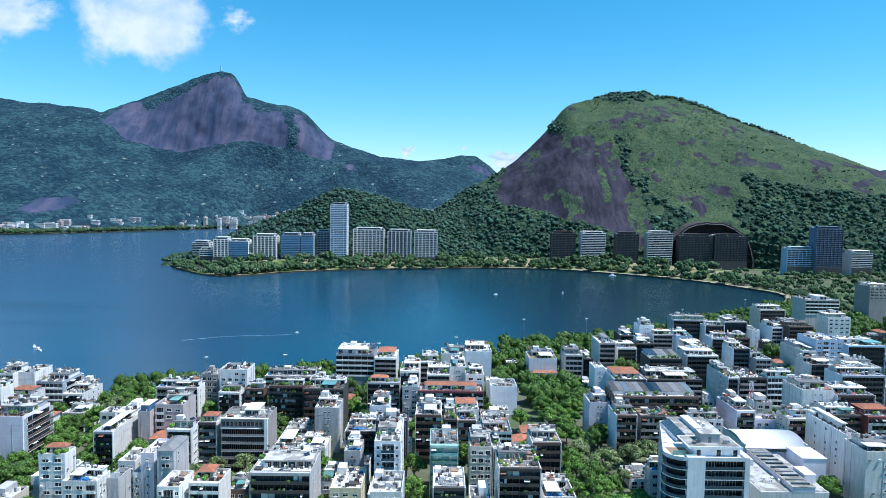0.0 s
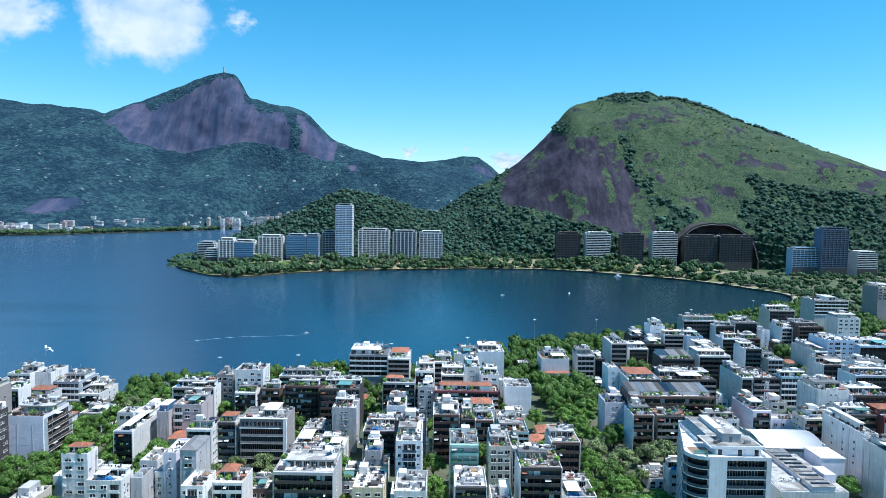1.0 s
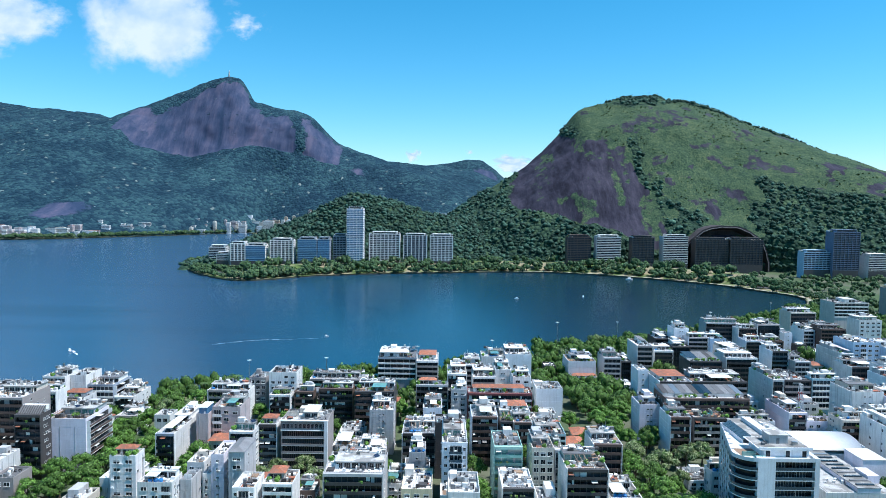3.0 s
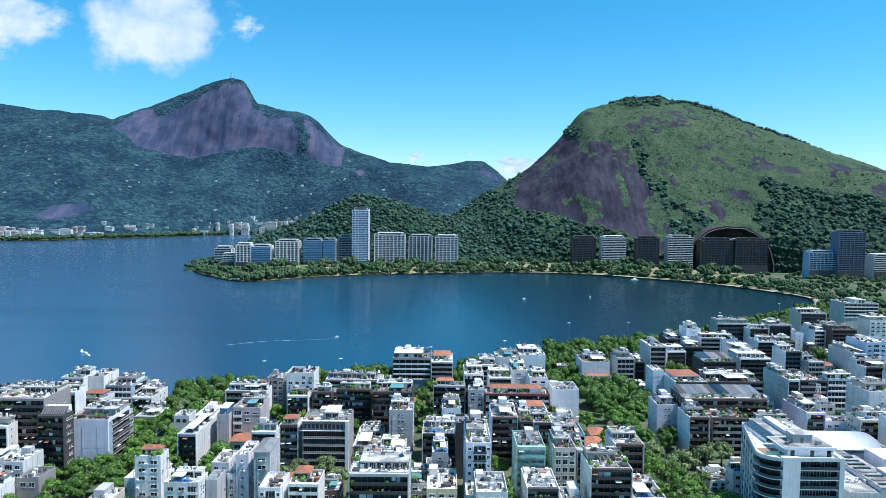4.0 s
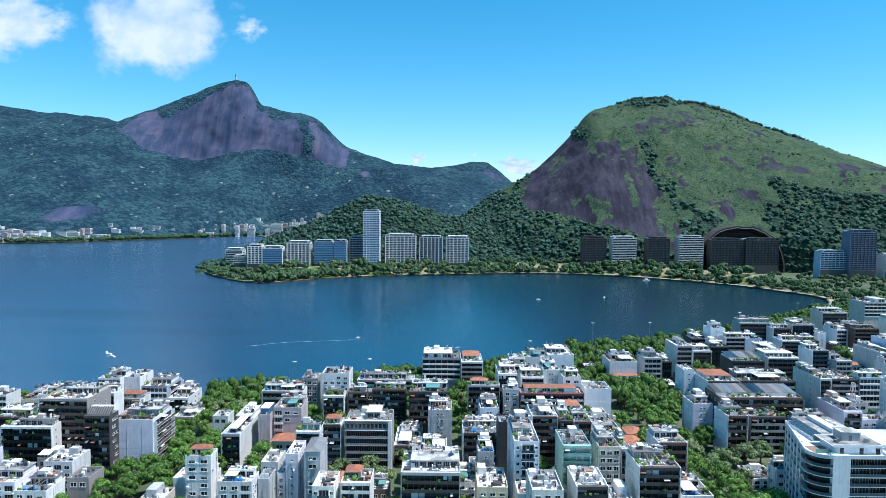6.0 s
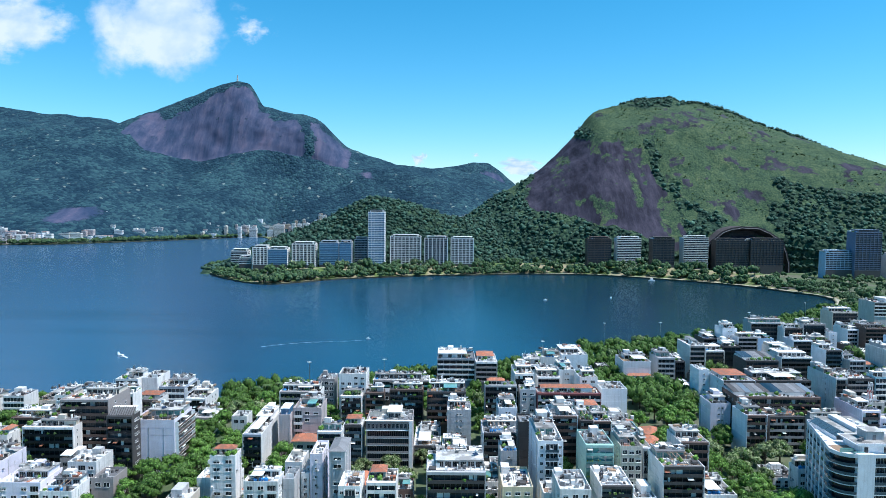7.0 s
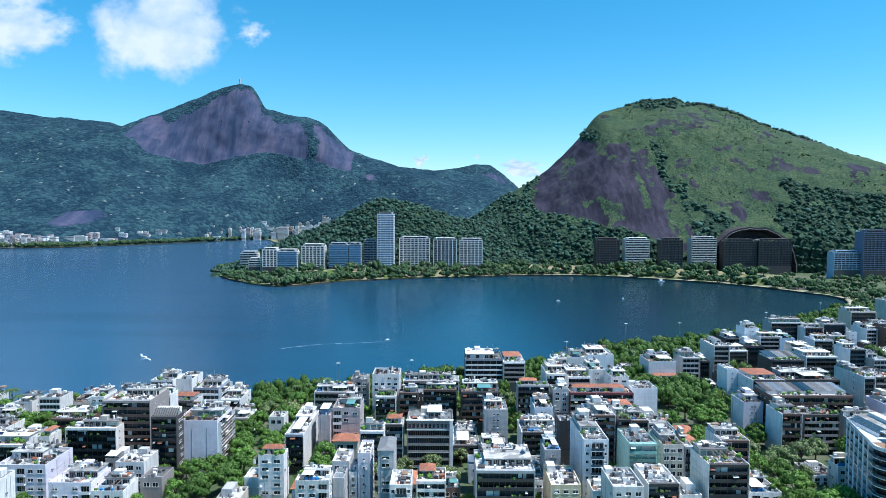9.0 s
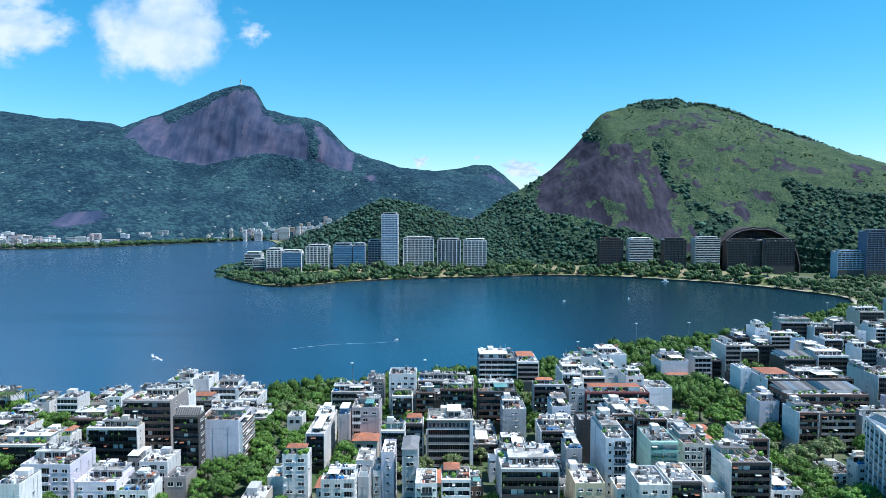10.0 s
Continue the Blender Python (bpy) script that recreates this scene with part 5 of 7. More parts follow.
apartment(21.3, 24.7, 247.0, 14.0, 20.6, "band", "grey", "deck", 72)
apartment(21.6, 36.2, 224.5, 17.7, 22.2, "band", "white", "garden", 73, face="dark")
apartment(36.5, 47.8, 250.0, 16.0, 22.0, "band", "white", "deck", 74, face="brown")
apartment(-10.1, 0.1, 371.3, 18.0, 23.6, "band", "white", "garden", 75, face="greybrown")
apartment(1.9, 16.3, 398.0, 16.0, 22.3, "blank", "white", "tanks", 76)
apartment(16.5, 32.4, 400.0, 22.0, 23.4, "blank", "bluewhite", "deck", 77)
apartment(-19.1, -9.3, 334.0, 20.7, 27.7, "band", "white", "deck", 78, face="brown")
apartment(-5.7, 6.2, 345.6, 18.0, 23.1, "band", "white", "deck", 79, face="greybrown")
apartment(6.5, 14.9, 350.9, 18.0, 25.9, "small", "white", "deck", 80)
apartment(14.3, 23.5, 334.5, 16.0, 26.1, "window", "white", "garden", 81)
apartment(-17.3, -9.4, 324.2, 9.5, 22.2, "window", "grey", "deck", 82)
apartment(8.7, 16.7, 277.3, 12.7, 21.2, "band", "white", "deck", 83, face="brown")
apartment(19.9, 32.9, 287.2, 18.0, 13.0, "stripteal", "teal", "deck", 84)
apartment(33.7, 42.2, 285.9, 12.0, 8.0, "window", "brick", "tileshouse", 85)
apartment(39.3, 47.3, 303.7, 10.0, 7.0, "window", "brick", "tileshouse", 86)
apartment(7.6, 19.3, 305.0, 14.0, 17.5, "window", "white", "tiles", 87)
apartment(-19.8, -10.2, 194.7, 16.0, 26.5, "window", "white", "plain", 88)
apartment(-1.1, 10.0, 219.9, 18.0, 17.0, "band", "white", "plain", 89, face="dark")
apartment(-35.3, -25.0, 217.1, 18.0, 17.7, "window", "cream", "plain", 90)
apartment(-22.2, -13.2, 211.6, 10.0, 18.0, "window", "white", "plain", 91)
apartment(56.3, 73.5, 407.4, 20.0, 17.9, "blank", "bluewhite", "garden", 92)
apartment(56.6, 74.8, 399.4, 7.7, 8.6, "window", "beige", "tiles", 93)
apartment(80.0, 90.9, 414.0, 18.0, 18.8, "band", "grey", "deck", 94)
apartment(91.2, 97.2, 414.0, 16.0, 16.7, "band", "dark", "deck", 95)
apartment(103.5, 113.7, 423.2, 24.0, 24.7, "band", "white", "stair", 96, face="greybrown")
apartment(86.2, 91.9, 362.0, 14.0, 23.7, "small", "bluewhite", "plain", 97)
apartment(92.2, 109.4, 344.0, 22.0, 22.2, "band", "bluewhite", "tiles", 98, face="dark")
apartment(109.7, 138.6, 344.0, 20.0, 22.5, "band", "dark", "garden", 99)
apartment(82.0, 121.0, 303.5, 18.0, 25.0, "band", "brown", "glassroof", 100)
apartment(71.5, 81.0, 308.5, 14.0, 20.5, "small", "lilac", "deck", 101)
apartment(78.0, 87.1, 284.9, 15.0, 22.0, "band", "bluewhite", "garden", 102, face="brown")
apartment(89.6, 105.4, 288.0, 14.5, 20.7, "band", "dark", "pool", 103)
apartment(183.0, 193.6, 409.0, 17.0, 25.4, "band", "bluewhite", "deck", 104, face="dark")
apartment(193.9, 203.7, 402.0, 16.0, 20.7, "band", "grey", "deck", 105)
apartment(152.2, 158.2, 345.0, 28.0, 23.8, "band", "white", "garden", 106, face="dark")
apartment(158.5, 172.5, 345.0, 24.0, 23.6, "band", "dark", "plain", 107)
apartment(231.0, 238.8, 417.0, 29.0, 22.7, "band", "white", "deck", 108, face="dark")
apartment(194.7, 208.4, 470.0, 14.9, 19.7, "band", "bluewhite", "deck", 109, face="dark")
apartment(210.5, 223.5, 474.0, 12.3, 19.0, "band", "brown", "garden", 110)
apartment(235.4, 241.3, 496.3, 14.0, 20.8, "small", "bluewhite", "plain", 111)
apartment(139.6, 149.8, 460.1, 14.0, 29.8, "small", "bluewhite", "deck", 112)
apartment(125.7, 145.2, 392.0, 18.0, 22.3, "band", "dark", "glassroof", 113)
apartment(150.9, 170.1, 400.0, 18.0, 22.8, "band", "white", "penthouse", 114, face="dark")
apartment(173.0, 188.2, 345.1, 7.6, 24.6, "strip", "teal", "deck", 115)
apartment(134.1, 142.5, 293.5, 22.0, 22.0, "band", "lilac", "deck", 116, face="dark")
apartment(169.0, 180.5, 470.0, 16.0, 21.0, "blank", "blue", "deck", 117)
apartment(146.0, 159.7, 449.6, 10.2, 25.6, "band", "bluewhite", "deck", 118, face="greybrown")
apartment(256.3, 264.9, 508.0, 20.0, 21.1, "band", "bluewhite", "deck", 119)
apartment(310.8, 339.6, 562.0, 22.0, 35.4, "strip", "striped", "stair", 120)
apartment(127.3, 139.3, 462.0, 18.0, 22.1, "band", "dark", "deck", 121)
apartment(131.9, 144.0, 440.0, 18.0, 21.2, "band", "dark", "deck", 122)
apartment(118.2, 130.8, 434.7, 16.0, 19.2, "band", "white", "deck", 123, face="brown")
apartment(240.1, 257.6, 420.0, 22.0, 29.4, "window", "blue", "plain", 124)
apartment(257.9, 281.6, 415.0, 20.0, 27.1, "band", "blue", "deck", 125, face="greyblue")
apartment(211.9, 235.1, 345.0, 16.0, 25.7, "band", "bluewhite", "deck", 126, face="greyblue")
apartment(306.1, 323.9, 520.0, 16.0, 27.5, "window", "white", "deck", 127)
apartment(415.5, 437.3, 640.0, 24.0, 38.0, "grid", "greybrown", "deck", 128)
apartment(257.0, 277.5, 530.0, 18.0, 31.4, "band", "beige", "deck", 129, face="brown")
apartment(266.2, 282.2, 520.0, 9.7, 23.3, "band", "white", "deck", 130, face="dark")
apartment(265.2, 283.6, 500.0, 16.0, 23.5, "band", "brown", "deck", 131)
apartment(171.0, 186.0, 308.0, 18.0, 28.0, "small", "white", "deck", 132)
apartment(186.3, 204.3, 306.0, 14.0, 26.2, "band", "lilac", "deck", 133, face="dark")
apartment(151.7, 170.5, 283.0, 10.6, 22.2, "band", "beige", "deck", 134, face="brown")
apartment(176.5, 190.6, 294.0, 11.7, 20.5, "band", "dark", "deck", 135)
apartment(190.9, 206.8, 290.0, 15.7, 21.2, "band", "maroon", "tiles", 136)
apartment(227.1, 245.9, 365.0, 18.0, 25.4, "band", "white", "deck", 137, face="dark")
apartment(113.5, 129.5, 296.3, 6.9, 17.0, "window", "white", "awning", 138)
apartment(142.8, 156.2, 293.9, 8.0, 18.1, "window", "lilac", "plain", 139)
apartment(158.7, 164.9, 252.0, 30.0, 25.5, "window", "white", "stair", 140)
apartment(156.9, 174.6, 238.0, 13.7, 24.7, "small", "white", "deck", 141)
apartment(75.7, 86.8, 255.4, 14.0, 5.9, "window", "white", "plain", 142)
apartment(81.5, 88.1, 247.9, 7.2, 12.6, "window", "white", "tanks", 143)
apartment(38.0, 49.1, 227.3, 16.0, 11.0, "window", "white", "tanks", 144)
apartment(165.3, 180.4, 440.0, 16.0, 20.0, "band", "white", "deck", 145)
apartment(195.7, 209.8, 485.2, 10.6, 25.9, "band", "white", "deck", 146, face="dark")
apartment(175.9, 201.4, 496.0, 14.0, 28.0, "band", "grey", "deck", 147, face="brown")
apartment(210.3, 227.0, 486.6, 14.0, 28.8, "band", "grey", "deck", 148, face="greybrown")
apartment(218.1, 236.3, 385.0, 18.0, 21.6, "band", "white", "deck", 149, face="dark")

# ---- towers on the headland and along the far shore ----
apartment(-379.3, -353.6, 1118.0, 24.0, 45.9, "columns", "white", "plain", 200, name="apartment_tower")
apartment(-353.9, -320.7, 1119.0, 22.0, 43.3, "stripblue", "white", "tank", 201, name="apartment_tower")
apartment(-314.3, -275.2, 1124.0, 24.0, 52.0, "columns", "white", "tank", 202, name="apartment_tower")
apartment(-268.8, -236.2, 1130.0, 24.0, 54.1, "stripblue", "greyblue", "tank", 203, name="apartment_tower")
apartment(-234.8, -214.2, 1130.0, 24.0, 54.5, "stripblue", "greyblue", "tank", 204, name="apartment_tower")
apartment(-210.9, -188.6, 1146.0, 20.0, 59.8, "grid", "greyblue", "tank", 205, name="apartment_tower")
apartment(-186.5, -158.6, 1137.0, 24.0, 106.7, "grid", "bluewhite", "tank", 206, name="apartment_tower")
apartment(-150.9, -96.9, 1158.0, 24.0, 63.9, "columns", "white", "tank", 207, name="apartment_tower")
apartment(-91.3, -49.9, 1163.0, 24.0, 61.4, "columns", "greybrown", "tank", 208, name="apartment_tower")
apartment(-45.0, -4.4, 1168.0, 24.0, 60.7, "columns", "white", "tank", 209, name="apartment_tower")
apartment(-426.2, -397.0, 1150.0, 20.0, 37.8, "window", "white", "deck", 210, name="apartment_tower")
apartment(-404.5, -383.5, 1125.0, 14.0, 28.0, "window", "white", "deck", 211, name="apartment_tower")
apartment(197.4, 239.3, 1178.0, 20.0, 61.9, "grid", "brown", "tank", 212, name="apartment_tower")
apartment(248.3, 291.0, 1174.0, 22.0, 62.6, "strip", "white", "tank", 213, name="apartment_tower")
apartment(309.8, 348.4, 1170.0, 22.0, 62.5, "grid", "dark", "tank", 214, name="apartment_tower")
apartment(363.5, 407.0, 1168.0, 22.0, 65.2, "strip", "white", "tank", 215, name="apartment_tower")
apartment(420.8, 479.2, 1170.0, 22.0, 60.7, "grid", "dark", "tank", 216, name="apartment_tower")
apartment(480.4, 537.7, 1166.0, 22.0, 61.6, "grid", "dark", "tank", 217, name="apartment_tower")
apartment(569.4, 613.3, 1092.0, 20.0, 45.5, "grid", "blue", "tank", 218, name="apartment_tower")
apartment(612.8, 656.0, 1085.0, 24.0, 79.5, "grid", "navy", "tank", 219, name="apartment_tower")
apartment(668.4, 702.2, 1080.0, 26.0, 41.2, "strip", "white", "tank", 230, name="apartment_tower")


# ---- the white block with rounded balconies ----
SLANT = 9.0     # how far the left flank draws in towards the back


def rounded(x0, x1, y0, y1, r, inset=0.0):
    pts = [(x1 - inset, y0 + inset), (x1 - inset, y1 - inset), (x0 + SLANT + inset, y1 - inset)]
    for k in range(9):
        a = math.pi + math.pi / 2 * k / 8
        pts.append((x0 + r + (r - inset) * math.cos(a), y0 + r + (r - inset) * math.sin(a)))
    return pts


def rounded_block(x0, x1, y0, y1, top, r):
    FOOTPRINTS.append((x0, x1, y0, y1))
    house = holder("apartment_building", (x0 + x1) / 2, (y0 + y1) / 2, LAND_Z, "cool-shaded white apartment block with rounded corner balconies", "building", "lagoon-side blocks of flats")
    w, d, h = x1 - x0, y1 - y0, top - LAND_Z
    X0, X1, Y0, Y1 = -w / 2, w / 2, -d / 2, d / 2
    white = WALL["bluewhite"]
    part("wall", Shape().prism(rounded(X0, X1, Y0, Y1, r, 1.5), 0, h - 0.2), GLASS, house, "dark glazed wall behind the balconies")
    floors = 9
    fh = h / floors
    for k in range(1, floors + 1):
        z = k * fh
        s = Shape().prism(rounded(X0, X1, Y0, Y1, r), z - 0.3, z)
        ring, inner = rounded(X0, X1, Y0, Y1, r), rounded(X0, X1, Y0, Y1, r, 0.15)
        n = len(ring)
        s.add([(*p, z) for p in ring] + [(*p, z + 0.95) for p in ring] + [(*p, z) for p in inner] + [(*p, z + 0.95) for p in inner],
              [(i, (i + 1) % n, n + (i + 1) % n, n + i) for i in range(n)] + [(2 * n + (i + 1) % n, 2 * n + i, 3 * n + i, 3 * n + (i + 1) % n) for i in range(n)]
              + [(n + i, n + (i + 1) % n, 3 * n + (i + 1) % n, 3 * n + i) for i in range(n)], 1)
        part("balcony", s, [white, white if k == floors else RAIL_GLASS], house)
    for a, b in ((X0 + 6.2, X0 + 12.0), (X1 - 1.6, X1)):
        part("pier", Shape().box(a, b, Y0 - 0.06, Y0 + 1.6, 0, h + 0.9), white, house)
    lean = math.atan2(SLANT, d - r)
    flank = lambda y: X0 + SLANT * (y - Y0 - r) / (d - r)
    for a, wide in ((Y0 + 11.5, 0.6), (Y0 + 16.5, 0.9), (Y0 + 21.5, 0.7), (Y0 + 26.5, 0.9), (Y0 + 31.5, 0.7), (Y0 + 35.2, 0.6)):
        ob = part("pier", Shape().box(-0.10, 1.7, -wide, wide, 0, h + 0.4), white, house)
        ob.location, ob.rotation_euler[2] = (flank(a), a, 0), -lean
    part("right_wall", Shape().box(X1 - 1.45, X1 + 0.05, Y0 + 1.7, Y1, 0, h + 0.92), white, house)
    for k in range(floors):
        for b in range(3):
            window(house, "door", X0 + 14.0 + b * 3.6, Y0 + 1.5, k * fh + 1.5, 3.2, 2.2)
        for b in range(8):
            window(house, "door", flank(Y0 + 8 + b * 3.4) + 1.53, Y0 + 8 + b * 3.4, k * fh + 1.5, 2.4, 2.2, "left").rotation_euler[2] -= lean
    rnd = random.Random(77)
    part("roof", Shape().prism(rounded(X0, X1, Y0, Y1, r, 0.3), h, h + 0.1), ROOF_WHITE, house)
    # the set-back top flat: white front with dark doorways under a thin broad slab
    z = h + 0.1
    flat = part("penthouse", Shape().box(X0 + 9.5, X1 - 1.8, Y0 + 3.6, Y0 + 14, z, z + 2.7), white, house)
    part("penthouse_roof", Shape().box(X0 + 7.6, X1 - 1.2, Y0 + 2.6, Y0 + 14.6, z + 2.7, z + 3.0).box(X0 + 7.6, X1 - 1.2, Y0 + 2.6, Y0 + 2.9, z + 3.0, z + 3.5), white, flat)
    part("roof_finish", Shape().box(X0 + 8.0, X1 - 1.6, Y0 + 3.0, Y0 + 14.2, z + 3.0, z + 3.06), ROOF, house, "weathered grey roof finish")
    for a in (X0 + 11.0, X0 + 17.6, X1 - 3.4):
        part("doorway", Shape().box(a - 0.7, a + 0.7, Y0 + 3.55, Y0 + 3.62, z, z + 2.1), GLASS, flat, "dark doorway")
        part("door_frame", Shape().box(a - 0.85, a - 0.7, Y0 + 3.5, Y0 + 3.62, z, z + 2.25).box(a + 0.7, a + 0.85, Y0 + 3.5, Y0 + 3.62, z, z + 2.25).box(a - 0.7, a + 0.7, Y0 + 3.5, Y0 + 3.62, z + 2.1, z + 2.25), TRIM, flat)
    part("terrace_screen", Shape().box(X0 + 2.6, X0 + 7.2, Y0 + 4.2, Y0 + 4.3, z, z + 1.5), GLASS_GREEN, house, "green glass terrace screen")
    part("terrace_screen", Shape().box(X0 + 5.6, X0 + 9.4, Y0 + 1.6, Y0 + 1.7, z, z + 1.2), GLASS_GREEN, house, "green glass terrace screen")
    part("terrace_deck", Shape().box(X0 + 2.5, X0 + 9.0, Y0 + 4.4, Y0 + 11, z, z + 0.05), DECKWOOD, house)
    lift = part("lift_house", Shape().box(X0 + 13.2, X0 + 19.5, Y0 + 7.5, Y0 + 12.5, z + 3.06, z + 6.0), WALL["grey"], house, "stained grey lift house")
    part("lift_house_cap", Shape().box(X0 + 12.9, X0 + 19.8, Y0 + 7.2, Y0 + 12.8, z + 6.0, z + 6.2), ROOF, lift)
    part("lift_house_door", Shape().box(X0 + 15.6, X0 + 16.6, Y0 + 7.42, Y0 + 7.5, z + 3.06, z + 5.0), ROOF_GREY, lift)
    for k, a in enumerate((X0 + 10.2, X0 + 11.4, X0 + 20.4, X0 + 21.8)):
        part("roof_box", Shape().box(a, a + 0.9, Y0 + 6 + k % 2, Y0 + 7.2 + k % 2, z + 3.06, z + 3.9 + 0.2 * (k % 3)), rnd.choice([METAL, ROOF_GREY, TRIM]), house)
    # the rear wing: glazed lean-to, long white ridge, dark gutters
    part("rear_flat", Shape().box(X0 + 11.2, X1 - 1.8, Y0 + 16, Y1 - 1.0, z, z + 2.4), white, house)
    part("rear_roof", Shape().box(X0 + 10.9, X1 - 1.5, Y0 + 15.7, Y1 - 0.8, z + 2.4, z + 2.6), ROOF, house)
    part("rear_ridge", Shape().box(X0 + 15.5, X0 + 18.5, Y0 + 17, Y1 - 3, z + 2.6, z + 4.0), white, house)
    part("gutter", Shape().box(X0 + 18.9, X0 + 19.7, Y0 + 16.2, Y1 - 1.4, z + 2.6, z + 3.0), WALL["dark"], house)
    for k in range(7):
        y = Y0 + 16.2 + k * 2.5
        part("roof_pane", Shape().add([(X0 + 8.2, y, z + 1.3), (X0 + 11.2, y, z + 2.7), (X0 + 11.2, y + 2.3, z + 2.7), (X0 + 8.2, y + 2.3, z + 1.3), (X0 + 8.2, y, z + 1.4), (X0 + 11.2, y, z + 2.8), (X0 + 11.2, y + 2.3, z + 2.8), (X0 + 8.2, y + 2.3, z + 1.4)],
                                      [(0, 3, 2, 1), (4, 5, 6, 7), (0, 1, 5, 4), (1, 2, 6, 5), (2, 3, 7, 6), (3, 0, 4, 7)]), RAIL_GLASS, house, "sloping dark roof glazing")
    part("lean_to_wall", Shape().box(X0 + 8.1, X0 + 8.3, Y0 + 16, Y0 + 33.8, z, z + 1.3), white, house)
    for k in range(6):
        CLUTTER.append(((x0 + x1) / 2 + X0 + 20 + 0.8 * (k % 2), (y0 + y1) / 2 + Y0 + 17 + k * 2.6, LAND_Z + z + 2.62, "cooler", rnd.random()))


rounded_block(75.5, 102.0, 212.0, 249.0, 30.7, 6.0)


def market_hall():
    house = holder("market_hall", 138.5, 277, LAND_Z, "white hall under a broad curved sheet roof", "building")
    FOOTPRINTS.append((126, 151, 266, 288))
    part("wall", Shape().box(-12.5, 12.5, -11, 11, 0, 11.5), WHITE, house)
    s, n = Shape(), 14
    prof = [(-11.6 + 23.2 * k / n, 11.5 + 4.2 * math.sin(math.pi * (0.12 + 0.76 * k / n))) for k in range(n + 1)]
    verts = [(x, y, z + dz) for dz in (0, 0.2) for x in (-13, 13) for y, z in prof]
    m = n + 1
    faces = [(2 * m + k, 3 * m + k, 3 * m + k + 1, 2 * m + k + 1) for k in range(n)] + [(k + 1, m + k + 1, m + k, k) for k in range(n)]
    faces += [(k, k + 1, 2 * m + k + 1, 2 * m + k) for k in range(n)] + [(m + k + 1, m + k, 3 * m + k, 3 * m + k + 1) for k in range(n)] + [(0, 2 * m, 3 * m, m), (n, m + n, 3 * m + n, 2 * m + n)]
    part("curved_roof", s.add(verts, faces), mat("white_sheet_roof", (0.60, 0.605, 0.61), 0.5, vary=0.12, scale=0.15, bump=0.1), house, "white curved sheet roof", True)
    part("gable", Shape().box(-12.9, -12.5, -10.8, 10.8, 11.5, 14.6), WHITE, house)
    part("gable", Shape().box(12.5, 12.9, -10.8, 10.8, 11.5, 14.6), WHITE, house)
    low = holder("low_building", 127, 248, LAND_Z, "long low building with stepped pale flat roofs", "building")
    FOOTPRINTS.append((112, 142, 226, 265))
    part("wall", Shape().box(-13, 11, -20, 16, 0, 11.5), WHITE, low)
    part("roof", Shape().box(-12.6, 10.6, -19.6, 15.6, 11.5, 11.7), ROOF, low)
    part("upper_wall", Shape().box(-2, 6, -20.05, 16.05, 11.5, 13.2), WALL["lilac"], low)
    part("upper_roof", Shape().box(-2.2, 6.2, -20.2, 16.2, 13.2, 13.4), ROOF, low)
    part("plant_room", Shape().box(-12, -5, 3, 14, 11.7, 14.0), WHITE, low)
    part("plant_room", Shape().box(6.5, 10.8, -12, -4, 11.7, 14.5), WALL["lilac"], low)
    for k in range(9):
        part("skylight", Shape().box(-1.2, 5.2, -18 + k * 3.7, -17 + k * 3.7, 13.4, 13.75), rndm.choice([METAL, ROOF_GREY, GLASS]), low)
    for k in range(6):
        CLUTTER.append((118 + k * 1.6, 236 + (k % 2) * 2, LAND_Z + 11.72, "cooler", k / 6))
    box = holder("plain_block", 145, 256, LAND_Z, "plain lilac-shaded white block beside the hall", "building")
    part("wall", Shape().box(-4.6, 4.6, -6, 6, 0, 15), WALL["lilac"], box)
    part("roof", Shape().box(-4.8, 4.8, -6.2, 6.2, 15, 15.3), ROOF_WHITE, box)
    FOOTPRINTS.append((140, 150, 250, 262))


rndm = random.Random(5)
market_hall()


# ---- quarry face behind the dark towers ----
def quarry():
    s, n = Shape(), 28
    cx, cy, a, b = 484, 1197, 77, 80
    rim = [(cx - a * math.cos(math.pi * k / n), 2 + b * math.sin(math.pi * k / n) ** 0.75 if 0 < k < n else 0.0) for k in range(n + 1)]
    rnd = random.Random(9)
    rim = [(x + rnd.uniform(-1.5, 1.5), z + rnd.uniform(-1.2, 1.2)) for x, z in rim]
    m = n + 1
    rows = []
    for y, k in ((cy + 60, 1.03), (cy - 4, 1.04), (cy - 4, 1.0), (cy + 20, 0.94), (cy + 22, 0.0)):
        rows.append([(cx + (x - cx) * (k if k else 0.6), y, max(0.0, z * k)) for x, z in rim])
    verts = [p for r in rows for p in r]
    faces = [(r * m + k, r * m + k + 1, (r + 1) * m + k + 1, (r + 1) * m + k) for r in range(len(rows) - 1) for k in range(n)]
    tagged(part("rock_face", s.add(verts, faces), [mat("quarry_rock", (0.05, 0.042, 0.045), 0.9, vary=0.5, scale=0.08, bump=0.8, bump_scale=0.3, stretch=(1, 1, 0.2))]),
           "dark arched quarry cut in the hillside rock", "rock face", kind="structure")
    t = Shape()
    for k in range(n):
        (xa, za), (xb, zb) = rim[k], rim[k + 1]
        t.tube((xa, cy - 5, za), (xb, cy - 5, zb), 0.7, 0.7, 6)
    tagged(part("rock_rim", t, mat("rim_concrete", (0.17, 0.16, 0.165), 0.9, vary=0.4, scale=0.2)), "pale concrete rim of the quarry arch", "rock face", kind="structure")


quarry()


